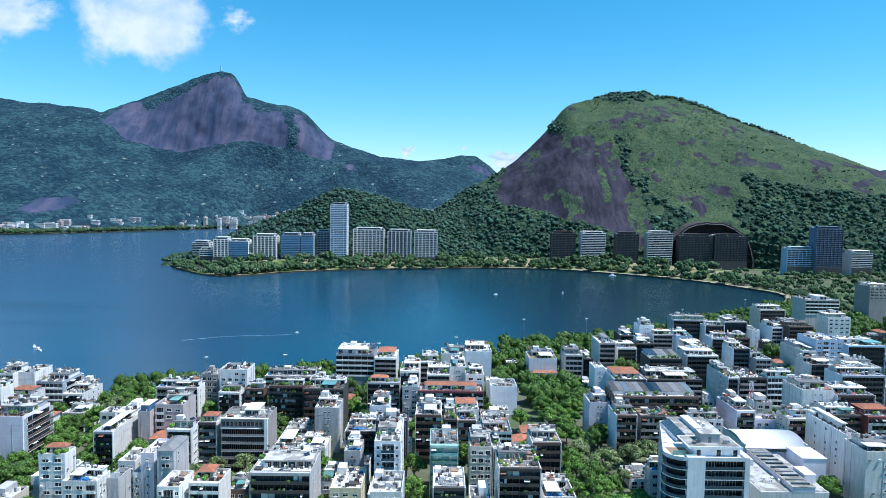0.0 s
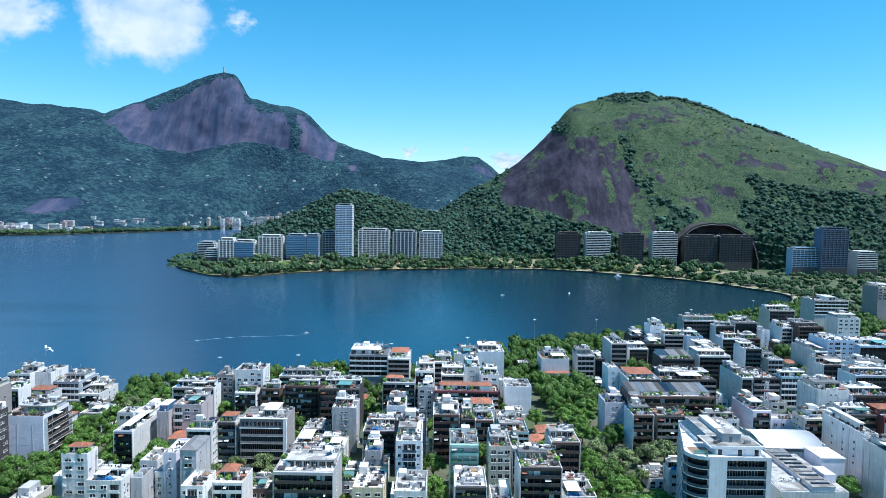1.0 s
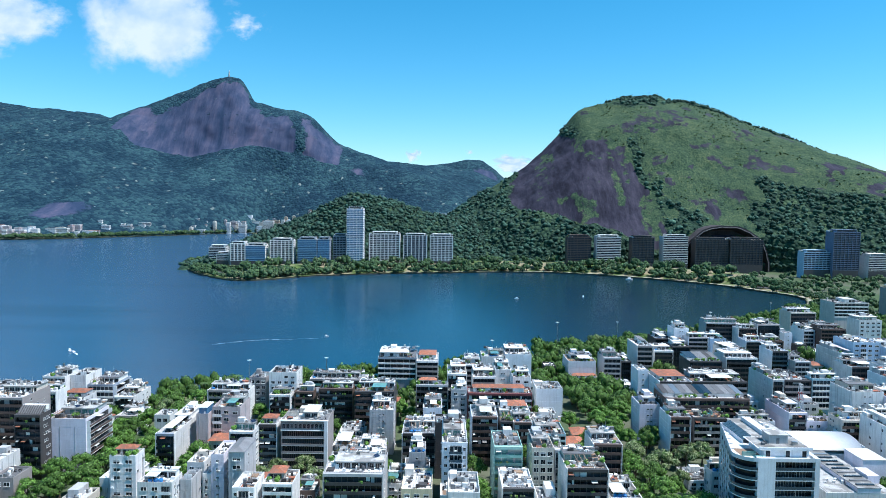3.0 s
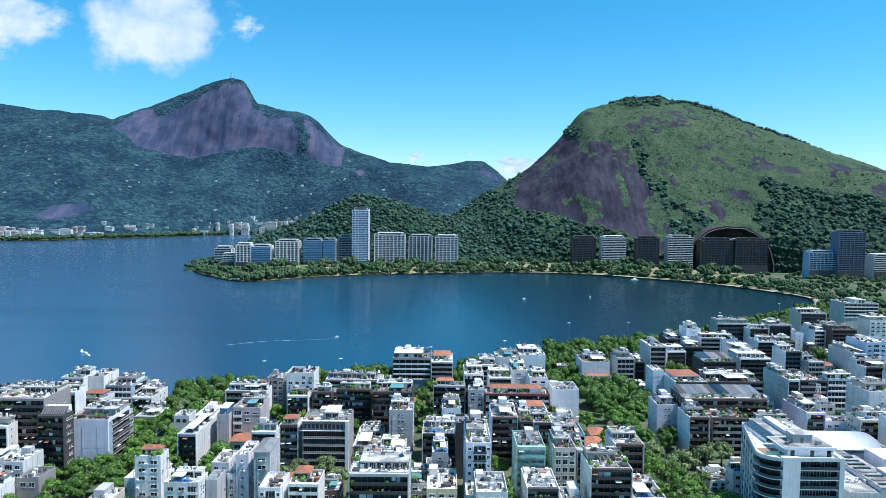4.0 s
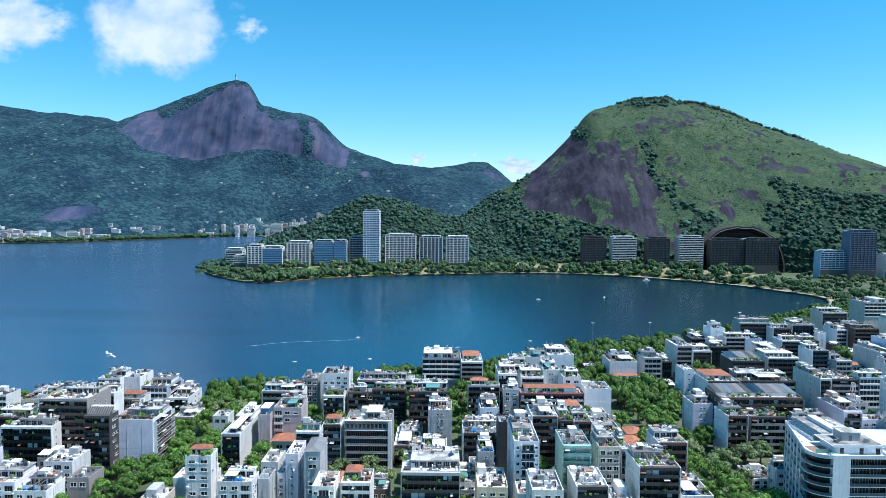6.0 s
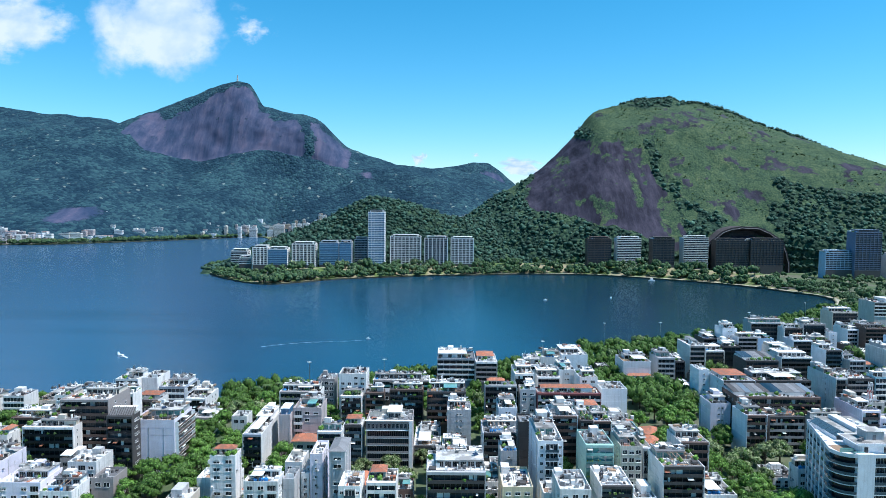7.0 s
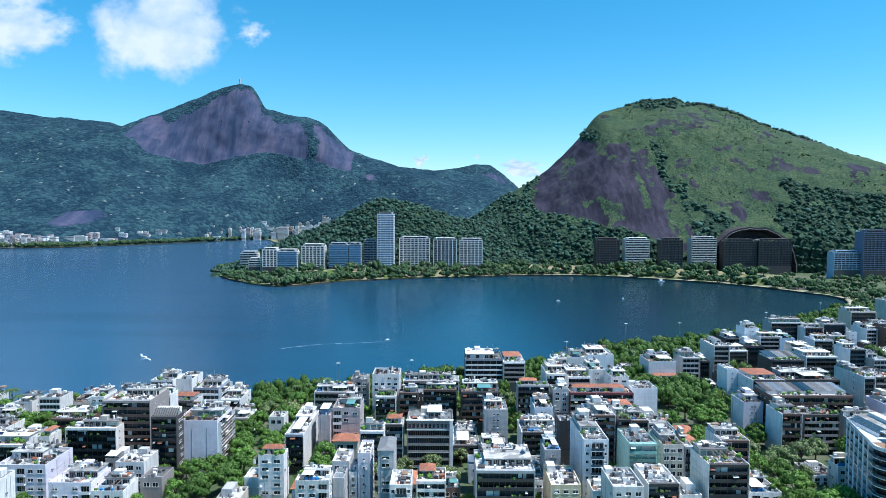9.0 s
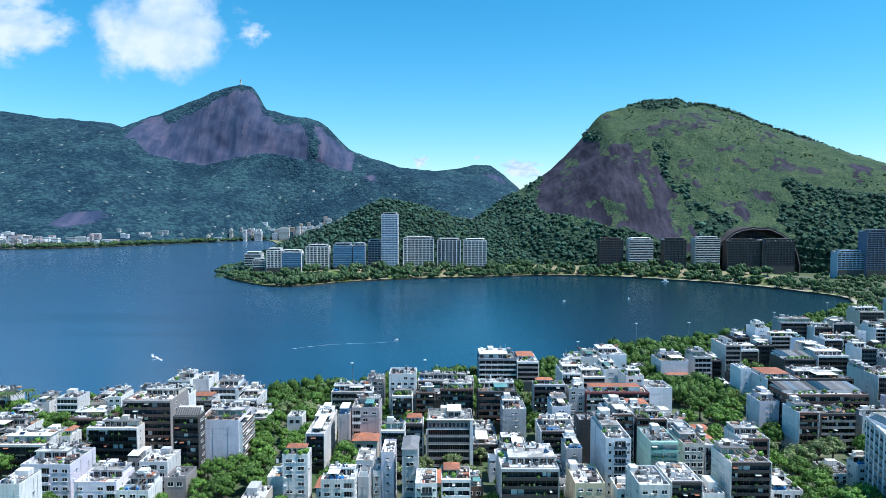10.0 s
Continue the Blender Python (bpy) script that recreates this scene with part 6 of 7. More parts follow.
# ---- the far shore's town ----
def distant_building(x, y, w, d, h, wall, seed, z0=LAND_Z):
    """One shell with a recessed ribbon of windows on each storey, a cornice and a flat roof."""
    rnd = random.Random(seed)
    glazed = h * 0.96
    rings = [(0.0, -14.0, 0)]
    for k in range(max(1, int(glazed / 3.3))):
        rings += [(0.0, k * 3.3 + 1.0, 0), (0.25, k * 3.3 + 1.0, 0), (0.25, k * 3.3 + 2.2, 2), (0.0, k * 3.3 + 2.2, 0)]
    rings += [(0.0, h, 0), (-0.08, h, 1), (-0.08, h + 0.35, 1)]
    s = Shape()
    s.v = [p for q, z, _ in rings for p in ((-w / 2 + q, -d / 2 + q, z), (w / 2 - q, -d / 2 + q, z), (w / 2 - q, d / 2 - q, z), (-w / 2 + q, d / 2 - q, z))]
    for r in range(len(rings) - 1):
        for a in range(4):
            s.f.append((4 * r + a, 4 * r + (a + 1) % 4, 4 * r + 4 + (a + 1) % 4, 4 * r + 4 + a))
            s.m.append(rings[r + 1][2])
    n = len(s.v)
    s.f.append((n - 4, n - 3, n - 2, n - 1))
    s.m.append(1)
    ob = part("distant_building", s, [WALL[wall], TILE if rnd.random() < 0.25 and h < 14 else rnd.choice([ROOF_WHITE, ROOF]), TOWER_GLASS])
    ob.location = (x, y, z0)
    if h > 11 and rnd.random() < 0.6:
        part("stair_house", Shape().box(-w * 0.2, w * 0.15, -d * 0.2, d * 0.3, h + 0.35, h + 3.0), [WALL[wall]], ob)
    tagged(ob, f"{WORDS[wall]} building far across the lagoon", "building", "buildings on the far shore")


def slope_z(x, y):
    """The height of the wooded slope behind the far shore."""
    f0, w0 = float(foot_y(np.array([x]))[0]), float(wall_z(np.array([x]))[0])
    t = max(0.0, (y - f0) / (2950 - f0))
    return LAND_Z + w0 * float(np.interp(t, [0, 0.3, 0.65, 1.0], [0, 0.22, 0.58, 0.95]))


def ground_at(x, y):
    """The mountain's own height at a place."""
    X, Y, Z = PEAK[:3]
    j = int(np.argmin(np.abs(X[0] - x)))
    return float(np.interp(y, Y[:, j], Z[:, j]))


def far_town():
    rnd = random.Random(31)
    tones = ["white", "white", "white", "bluewhite", "grey", "beige", "greyblue", "pink"]
    for k in range(58):
        # low wide houses and institutes among the trees, thinning out towards the middle
        x = rnd.choice([rnd.uniform(-1450, -1190), rnd.uniform(-1450, -1230), rnd.uniform(-1240, -1060), rnd.uniform(-960, -760)])
        y = float(foot_y(np.array([x]))[0]) + rnd.uniform(0, 110)
        if inside(x, y - 10):
            y += 45
        distant_building(x, y, rnd.choice([9, 12, 16, 24, 36]) * rnd.uniform(0.8, 1.2), 14, rnd.choice([4, 5, 6, 7, 8, 10, 13]), rnd.choice(tones), k, slope_z(x, y))
    for k, (px, py, w, h) in enumerate(((-872, 2490, 10, 44), (-830, 2520, 12, 40), (-790, 2560, 26, 30), (-735, 2600, 20, 26), (-700, 2600, 40, 46), (-655, 2620, 26, 38), (-640, 2580, 12, 52), (-905, 2440, 26, 16), (-930, 2410, 10, 24))):
        distant_building(px, py, w, 18, h, rnd.choice(tones), 90 + k)
    made = 0
    for _ in range(4000):
        # houses climbing the slope behind the headland
        x = rnd.uniform(-830, -400)
        y = rnd.uniform(2560, 2800)
        z = ground_at(x, y)
        if made == 96 or not 8 < z < 30 + 75 * (x + 830) / 430 or rnd.random() > 0.5:
            continue
        distant_building(x, y, rnd.uniform(8, 22), 9, rnd.uniform(7, 16), rnd.choice(["white", "white", "beige", "pink", "bluewhite", "brick", "greyblue"]), 140 + made, z + 1)
        made += 1
    for k, (x, y) in enumerate(((-1095, 2290), (-1112, 2280), (-1180, 2260), (-1000, 2560), (-1250, 2350))):
        distant_building(x, y, 14, 9, 8, "white", 290 + k, slope_z(x, y))
    for k, (x, y, z) in enumerate(((-36, 1500, 90), (-20, 1520, 88), (-5, 1510, 92))):
        distant_building(x, y, 14, 9, 9, "white", 300 + k, z)


far_town()


# ---- the statue on the peak ----
def statue():
    s = Shape().box(-5, 5, -5, 5, -12, 7).tube((0, 0, 7), (0, 0, 31), 4.2, 2.6, 12).tube((4.3, -13.3, 28), (-4.3, 13.3, 28), 1.5, 1.5, 8).tube((0, 0, 31), (0, 0, 36), 2.0, 1.6, 10)
    ob = part("statue", s, STATUE)
    ob.location = (-1052, 3236, 711)
    tagged(ob, "tall pale stone statue with outstretched arms on a plinth", "statue")


statue()


# ---- trees ----
def ico(level):
    bm = bmesh.new()
    bmesh.ops.create_icosphere(bm, subdivisions=level, radius=1.0)
    bm.verts.ensure_lookup_table()
    v = np.array([p.co[:] for p in bm.verts])
    f = np.array([[q.index for q in p.verts] for p in bm.faces])
    bm.free()
    return v, f


ICO1, ICO2, ICO3 = ico(1), ico(2), ico(3)


def lumps(centres, radii, base, jitter, gen, flat=0.8):
    """Uneven lumps joined in one mesh: arrays of corners and of faces."""
    v, f = base
    n, k = len(centres), len(v)
    r = radii[:, None] * (1 + gen.uniform(-jitter, jitter, (n, k)))
    turn = gen.uniform(0, 2 * np.pi, n)
    c, s = np.cos(turn)[:, None], np.sin(turn)[:, None]
    x, y, z = v[:, 0] * c - v[:, 1] * s, v[:, 0] * s + v[:, 1] * c, np.tile(v[:, 2], (n, 1))
    verts = np.stack([x * r, y * r, z * r * flat], -1) + centres[:, None, :]
    faces = f[None] + (np.arange(n) * k)[:, None, None]
    return verts.reshape(-1, 3), faces.reshape(-1, 3)


def leaf_quads(centres, normals, size, gen):
    n = len(centres)
    a = np.cross(normals, gen.normal(size=(n, 3)))
    a /= np.linalg.norm(a, axis=1)[:, None] + 1e-9
    b = np.cross(normals, a)
    tilt = gen.uniform(-0.6, 0.6, (n, 1))
    b = b + normals * tilt
    s = size * gen.uniform(0.6, 1.3, (n, 1))
    q = np.stack([centres - a * s - b * s * 0.6, centres + a * s - b * s * 0.6, centres + a * s * 0.7 + b * s, centres - a * s * 0.7 + b * s], 1).reshape(-1, 3)
    return q, np.arange(4 * n).reshape(n, 4)


def mesh_of(name, chunks, mats):
    verts, faces, slots, k = [], [], [], 0
    for v, f, m in chunks:
        verts.append(v)
        faces.extend((f + k).tolist())
        slots.extend([m] * len(f))
        k += len(v)
    me = bpy.data.meshes.new(name)
    me.from_pydata(np.concatenate(verts).tolist(), [], faces)
    for x in mats:
        me.materials.append(x)
    me.polygons.foreach_set("material_index", slots)
    me.polygons.foreach_set("use_smooth", [True] * len(faces))
    me.update()
    return me


def tree_meshes(seed, spread, height, leaf):
    """Trunk with limbs, and a crown of leaf clumps, for a tree of the given spread."""
    gen, rnd = np.random.default_rng(seed), random.Random(seed)
    t = Shape()
    fork = height * 0.38
    t.tube((0, 0, -0.4), (0.1, 0, fork), spread * 0.07, spread * 0.045, 7)
    puffs = []
    n = 17
    for k in range(n):
        # an uneven umbrella: a high middle, a ring of lower clumps and a few that stick out
        ring = 0 if k < 3 else 1 if k < 9 else 2
        a = 2 * math.pi * k / (3, 6, 8)[ring] + rnd.uniform(-0.5, 0.5)
        d = spread * (rnd.uniform(0.0, 0.22), rnd.uniform(0.3, 0.48), rnd.uniform(0.58, 0.78))[ring]
        z = height * (rnd.uniform(0.76, 0.88), rnd.uniform(0.66, 0.80), rnd.uniform(0.50, 0.68))[ring]
        puffs.append((d * math.cos(a), d * math.sin(a), z, spread * rnd.uniform(0.22, 0.36)))
        if k % 2 == 0:
            t.tube((0.1, 0, fork * rnd.uniform(0.8, 1.0)), (d * math.cos(a) * 0.8, d * math.sin(a) * 0.8, z), spread * 0.035, spread * 0.012, 5)
    c, r = np.array([p[:3] for p in puffs]), np.array([p[3] for p in puffs])
    # core lumps wear the darker green that stands for shade within the crown
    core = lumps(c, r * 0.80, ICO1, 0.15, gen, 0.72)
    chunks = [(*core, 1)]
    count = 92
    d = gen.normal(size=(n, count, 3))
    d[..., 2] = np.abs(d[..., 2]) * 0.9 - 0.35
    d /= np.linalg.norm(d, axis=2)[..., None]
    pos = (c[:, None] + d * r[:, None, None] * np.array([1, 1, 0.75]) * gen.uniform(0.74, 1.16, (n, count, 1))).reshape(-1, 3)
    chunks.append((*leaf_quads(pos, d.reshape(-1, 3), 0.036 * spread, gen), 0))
    return t.mesh("trunk", BARK), mesh_of("crown", chunks, [leaf, LEAF_SHADE])


NEAR_TREES = [tree_meshes(k, 6.0, 10.5, LEAF) for k in range(5)] + [tree_meshes(20 + k, 6.0, 9.5, LEAF_PALE) for k in range(2)]
WIDE = "broad green street tree with a dense uneven crown"
PALE = "street tree with a pale olive-green crown"


def plant_tree(x, y, spread, tall, kind, meshes, group, z=LAND_Z):
    trunk, crown = meshes[kind]
    pale = kind > 4
    ob = tagged(new("tree", trunk), PALE if pale else WIDE, "tree", group)
    ob.location, ob.scale = (x, y, z), (spread / 6, spread / 6, tall / 10)
    ob.rotation_euler[2] = (x * 1.7 + y * 2.3) % 6.28
    new("crown", crown).parent = ob
    return ob


def clearance(x, y):
    best = 99.0
    for a, b, c, d in FOOTPRINTS:
        dx, dy = max(a - x, 0, x - b), max(c - y, 0, y - d)
        best = min(best, math.hypot(dx, dy))
    return best


SHORE_NP = np.array(SHORE)


def to_shore(x, y):
    return float(np.hypot(SHORE_NP[:, 0] - x, SHORE_NP[:, 1] - y).min())


def grove(name, places, label, seed, leaves, size, mats):
    """Many trees too small to pick apart, as one mesh."""
    made = []
    for k in range(6):
        gen = np.random.default_rng(seed + k)
        n = 8
        c = np.stack([gen.normal(size=n) * 0.36, gen.normal(size=n) * 0.36, gen.uniform(0.44, 0.80, n)], -1)
        r = gen.uniform(0.34, 0.56, n)
        v, f = lumps(c, r * 0.9, ICO1, 0.16, gen, 0.58)
        d = gen.normal(size=(n * leaves, 3))
        d[:, 2] = np.abs(d[:, 2]) - 0.3
        d /= np.linalg.norm(d, axis=1)[:, None]
        q, g = leaf_quads(np.repeat(c, leaves, 0) + d * np.repeat(r, leaves)[:, None] * [1, 1, 0.58] * gen.uniform(0.85, 1.15, (n * leaves, 1)), d, size, gen)
        t = Shape().tube((0, 0, -0.05), (0, 0, 0.6), 0.07, 0.04, 5)
        made.append((v, f, q, g, np.array(t.v), t.f))
    verts, faces, slots, k = [], [], [], 0
    for n, (x, y, z, r, h, pale) in enumerate(places):
        v, f, q, g, tv, tf = made[n % 6]
        a = n * 2.4
        turn = np.array([[math.cos(a), -math.sin(a), 0], [math.sin(a), math.cos(a), 0], [0, 0, 1]])
        for pts, fs, m in ((v, f.tolist(), 1), (q, g.tolist(), 3 if pale else 0), (tv, tf, 2)):
            verts.append(pts @ turn.T * [r, r, h] + [x, y, z])
            faces.extend([[i + k for i in face] for face in fs])
            slots.extend([m] * len(fs))
            k += len(pts)
    me = bpy.data.meshes.new(name)
    me.from_pydata(np.concatenate(verts).tolist(), [], faces)
    for x in mats:
        me.materials.append(x)
    me.polygons.foreach_set("material_index", slots)
    me.polygons.foreach_set("use_smooth", [True] * len(faces))
    me.update()
    return tagged(new(name, me), label, "trees", kind="stuff")


# ---- low houses filling the ground between the blocks ----
GREEN_SPOTS = [(-159, 324, 17), (-159, 288, 14), (-157, 248, 22), (-85, 258, 17), (-67, 315, 11), (-42, 326, 9), (-43, 257, 12), (83, 270, 17), (72, 247, 17), (189, 381, 17), (172, 308, 8),
               (258, 534, 14), (367, 593, 26), (279, 484, 10), (-183, 358, 14), (-135, 271, 10)]


def green_spot(x, y):
    return any((x - a) ** 2 + (y - b) ** 2 < r * r for a, b, r in GREEN_SPOTS)


def low_house(x0, x1, y0, y1, h, seed):
    rnd = random.Random(seed)
    w, d = x1 - x0, y1 - y0
    wall = rnd.choice(["white", "white", "white", "bluewhite", "grey", "beige", "pink", "greybrown", "dark"])
    tiled = rnd.random() < 0.17
    FOOTPRINTS.append((x0, x1, y0, y1))
    house = holder("house", (x0 + x1) / 2, (y0 + y1) / 2, LAND_Z, f"low {WORDS[wall]} house with {'an orange tiled roof' if tiled else 'a flat cluttered roof'} among the flats", "house", "low houses between the blocks")
    X, Y, t = w / 2, d / 2, 0.22
    rings = [(0.1, 0), (0.1, 0.3), (0, 0.3), (0, h), (t, h), (t, h - 0.9)]
    s = Shape()
    s.v = [p for q, z in rings for p in ((-X + q, -Y + q, z), (X - q, -Y + q, z), (X - q, Y - q, z), (-X + q, Y - q, z))]
    s.f = [(4 * r + a, 4 * r + (a + 1) % 4, 4 * r + 4 + (a + 1) % 4, 4 * r + 4 + a) for r in range(len(rings) - 1) for a in range(4)]
    s.m = [0] * len(s.f)
    part("wall", s, WALL[wall], house)
    if tiled:
        part("tiled_roof", Shape().hip(-X - 0.3, X + 0.3, -Y - 0.3, Y + 0.3, h + 0.02, min(w, d) * 0.25, 0.3), TILE, house, "hipped roof of clay tiles")
    else:
        part("roof", Shape().box(-X + t, X - t, -Y + t, Y - t, h - 0.9, h - 0.78), rnd.choice([ROOF, ROOF_WHITE, ROOF_WHITE, ROOF_WHITE, ROOF_GREY]), house, "flat roof deck")
        if rnd.random() < 0.6:
            a = rnd.uniform(-X + 0.6, 0)
            part("penthouse", Shape().box(a, a + w * 0.45, -Y + d * rnd.uniform(0.3, 0.5), Y - 0.5, h - 0.78, h + rnd.uniform(1.4, 2.2)), WALL[rnd.choice(["white", "grey", wall])], house)
        if rnd.random() < 0.4:
            part("awning", Shape().add([(-X, -Y, h + 0.9), (X * 0.3, -Y, h + 0.9), (X * 0.3, 0, h + 1.5), (-X, 0, h + 1.5), (-X, -Y, h + 1.0), (X * 0.3, -Y, h + 1.0), (X * 0.3, 0, h + 1.6), (-X, 0, h + 1.6)],
                                       [(0, 3, 2, 1), (4, 5, 6, 7), (0, 1, 5, 4), (1, 2, 6, 5), (2, 3, 7, 6), (3, 0, 4, 7)]), rnd.choice([CANVAS, ROOF_GREY, ROOF_WHITE, METAL]), house, "sheet terrace cover")
        bits = Shape()
        for _ in range(int(w * d / 5)):
            a, b = rnd.uniform(-X + 0.3, X - 1.2), rnd.uniform(-Y + 0.3, Y - 1.2)
            bits.box(a, a + rnd.uniform(0.3, 1.4), b, b + rnd.uniform(0.3, 1.2), h - 0.78, h - 0.78 + rnd.uniform(0.3, 1.6), rnd.randrange(5))
        tagged(part("roof_clutter", bits, [TRIM, ROOF_GREY, METAL, ROOF, WALL["dark"]], house, "small vents, pipes and boxes"), kind="stuff")
    for b in range(2):
        window(house, rnd.choice(["sash", "door"]), -X + w * (0.3 + 0.4 * b), -Y, h - 2.5, w * 0.26, 1.6)
    return house


def fill_blocks():
    rnd = random.Random(77)
    made = 0
    for _ in range(9000):
        y = 214 + (rnd.random() ** 1.3) * 330
        x = rnd.uniform(-70 - 0.68 * y, 0.68 * y + 20)
        w, d = rnd.uniform(6, 11), rnd.uniform(7, 12)
        cx, cy = x + w / 2, y + d / 2
        if made >= 85 or inside(cx, cy) or to_shore(cx, cy) < 52 or green_spot(cx, cy) or 48 < cx < 80 or (cx > 82 and y < 262):
            continue
        if any(x < b + 0.8 and x + w > a - 0.8 and y < q + 0.8 and y + d > p - 0.8 for a, b, p, q in FOOTPRINTS):
            continue
        low_house(x, x + w, y, y + d, rnd.choice([6.5, 8, 9.5, 11, 13]), 500 + made)
        made += 1


fill_blocks()


def near_trees():
    rnd = random.Random(4)
    placed = []
    for gy in range(214, 720, 7):
        for gx in range(-345, 420, 7):
            x, y = gx + rnd.uniform(-2.6, 2.6), gy + rnd.uniform(-2.6, 2.6)
            if inside(x, y) or abs(x + 35) > 60 + 0.72 * y:
                continue
            s = to_shore(x, y)
            if s < 3:
                continue
            c = clearance(x, y)
            avenue = 49 < x < 79 and y < 520
            if c < 2.0 or (not avenue and s > 45 and not green_spot(x, y) and rnd.random() > 0.4) or (s < 45 and rnd.random() > 0.72):
                continue
            r = min(rnd.uniform(4.4, 8.0 if avenue else 6.8), c + 1.6)
            if any((x - px) ** 2 + (y - py) ** 2 < (0.62 * (r + pr)) ** 2 for px, py, pr in placed[-160:]):
                continue
            placed.append((x, y, r))
    rest = []
    for k, (x, y, r) in enumerate(placed):
        pale = (58 < x < 100 and 252 < y < 292) or (-102 < x < -58 and 236 < y < 276) or rnd.random() < 0.06
        tall = min(12.5, r * 1.5 + rnd.uniform(2.0, 3.5))
        if k < 300:
            plant_tree(x, y, r, tall, rnd.randrange(5, 7) if pale else rnd.randrange(5), NEAR_TREES, "street and park trees")
        else:
            rest.append((x, y, LAND_Z, r, tall, pale))
    grove("tree_belt", rest, "green trees between the blocks and along the shore", 60, 22, 0.065, (LEAF, LEAF_SHADE, BARK, LEAF_PALE))


def far_trees():
    rnd = random.Random(8)
    places = []
    for k in range(15 * 8, 43 * 8):
        x, y = SHORE[k]
        xb, yb = SHORE[(k + 1) % len(SHORE)]
        d = Vector((xb - x, yb - y))
        step = d.length
        d.normalize()
        if 34 * 8 < k < 36 * 8:
            continue
        front = 18 * 8 < k < 28 * 8
        for _ in range(max(2, round(step / (1.9 if front else 2.6)))):
            along, back = rnd.uniform(0, step), (rnd.random() ** 1.4) * 64 + 0.5
            px, py = x + d.x * along + d.y * back, y + d.y * along - d.x * back
            if clearance(px, py) < 2 or inside(px, py):
                continue
            if px > 90 and back < 16 and rnd.random() < 0.6:
                continue
            r = rnd.uniform(5.5, 10.0) if k > 35 * 8 else rnd.uniform(4.6, 9.6) if front and back > 8 else rnd.uniform(3.4, 7.2)
            places.append((px, py, (park_z(back) if 18 * 8 < k < 28 * 8 else LAND_Z) - 0.3, r, r * 1.35 + (3.0 if px < 100 and back > 8 else 4.5 if back > 30 else 1.0), rnd.random() < 0.08))
    for _ in range(330):
        px, py = rnd.uniform(400, 900), rnd.uniform(700, 1120)
        if inside(px, py) or clearance(px, py) < 3 or px > 0.72 * py + 60:
            continue
        r = rnd.uniform(4.0, 7.0)
        places.append((px, py, LAND_Z, r, r * 1.3 + 2, rnd.random() < 0.12))
    grove("park_trees", places, "mixed green trees round the far shore", 80, 9, 0.10, (PARK_LEAF, PARK_SHADE, BARK, LEAF_PALE))


near_trees()
far_trees()


# ---- forest canopy on the hills ----
def canopy(name, field, spacing, size, label, seed, keep=lambda x, y, z: z > 4, mask=None, material=CANOPY):
    X, Y, Z, forest = field[:4]
    if mask is not None:
        forest = mask
    gen = np.random.default_rng(seed)
    h, w = X.shape
    cell = np.abs((X[1:, 1:] - X[:-1, :-1]) * np.hypot(Y[1:, 1:] - Y[:-1, 1:], Z[1:, 1:] - Z[:-1, 1:])) / spacing**2
    pick = (gen.random((h - 1, w - 1)) < cell * forest[:-1, :-1] ** 2) & (forest[:-1, :-1] > 0.5)
    ok = keep(X[:-1, :-1], Y[:-1, :-1], Z[:-1, :-1])
    i, j = np.nonzero(pick & ok)
    c = np.stack([X[i, j], Y[i, j], Z[i, j]], -1) + gen.uniform(-2, 2, (len(i), 3)) * [1, 1, 0.6]
    r = size * gen.uniform(0.4, 1.35, len(i))
    c[:, 2] += r * 0.25
    # front only: what faces the lagoon
    v, f = lumps(c, r, ICO1, 0.42, gen, 0.8)
    leaves, m = 4, len(c) * 4
    q = leaf_quads(np.repeat(c, leaves, 0) + gen.normal(size=(m, 3)) * np.repeat(r, leaves)[:, None] * 0.6 + [0, 0, 0.6], np.tile([0, -0.3, 0.95], (m, 1)) + gen.normal(size=(m, 3)) * 0.6, size * 0.22, gen)
    ob = new(name, mesh_of(name, [(v, f, 0), (*q, 0)], [material]))
    return tagged(ob, label, "forest", kind="stuff")


canopy("forest", WOOD, 6.2, 4.0, "dense forest canopy over the headland hill", 3, lambda x, y, z: (z > 6) & (y < wood_y(x) + 40))
canopy("forest", HILL, 8.4, 4.2, "forest and scrub round the foot of the hill", 4, lambda x, y, z: (z > 4) & (y < hill_y(x) + 20))

_x, _y, _z, _f, _g = HILL
canopy("scrub", HILL, 11.0, 1.7, "low scrub scattered over the grassy hill", 6, lambda x, y, z: (z > 60) & (y < hill_y(x) + 5), material=SCRUB, mask=_g * np.clip(0.25 + 2.6 * fbm(_x, _y, 60, 4) + 0.5, 0, 1) * (fbm(_x + 70, _y, 90, 3) > -0.08))


# ---- palms by the water ----
def palm_mesh():
    t = Shape()
    for k in range(5):
        t.tube((0.12 * k, 0, 1.6 * k), (0.12 * (k + 1), 0, 1.6 * (k + 1)), 0.24 - 0.02 * k, 0.22 - 0.02 * k, 7)
    c = Shape()
    for k in range(15):
        a, droop = 2 * math.pi * k / 15 + (k % 3) * 0.2, 1.3 + 0.5 * (k % 3)
        ca, sa, prev = math.cos(a), math.sin(a), None
        for j in range(6):
            u = j / 5
            x, z, w = 3.0 * u, 8.0 + 1.6 * u - droop * 1.5 * u * u, 0.42 * math.sin(math.pi * min(1, u + 0.15)) + 0.03
            ring = [(ca * x - sa * w + 0.6, sa * x + ca * w, z - 0.15), (ca * x + 0.6, sa * x, z), (ca * x + sa * w + 0.6, sa * x - ca * w, z - 0.15)]
            if prev:
                c.add(prev + ring, [(0, 1, 4, 3), (1, 2, 5, 4)])
            prev = ring
    return t.mesh("trunk", BARK), c.mesh("fronds", PALM)


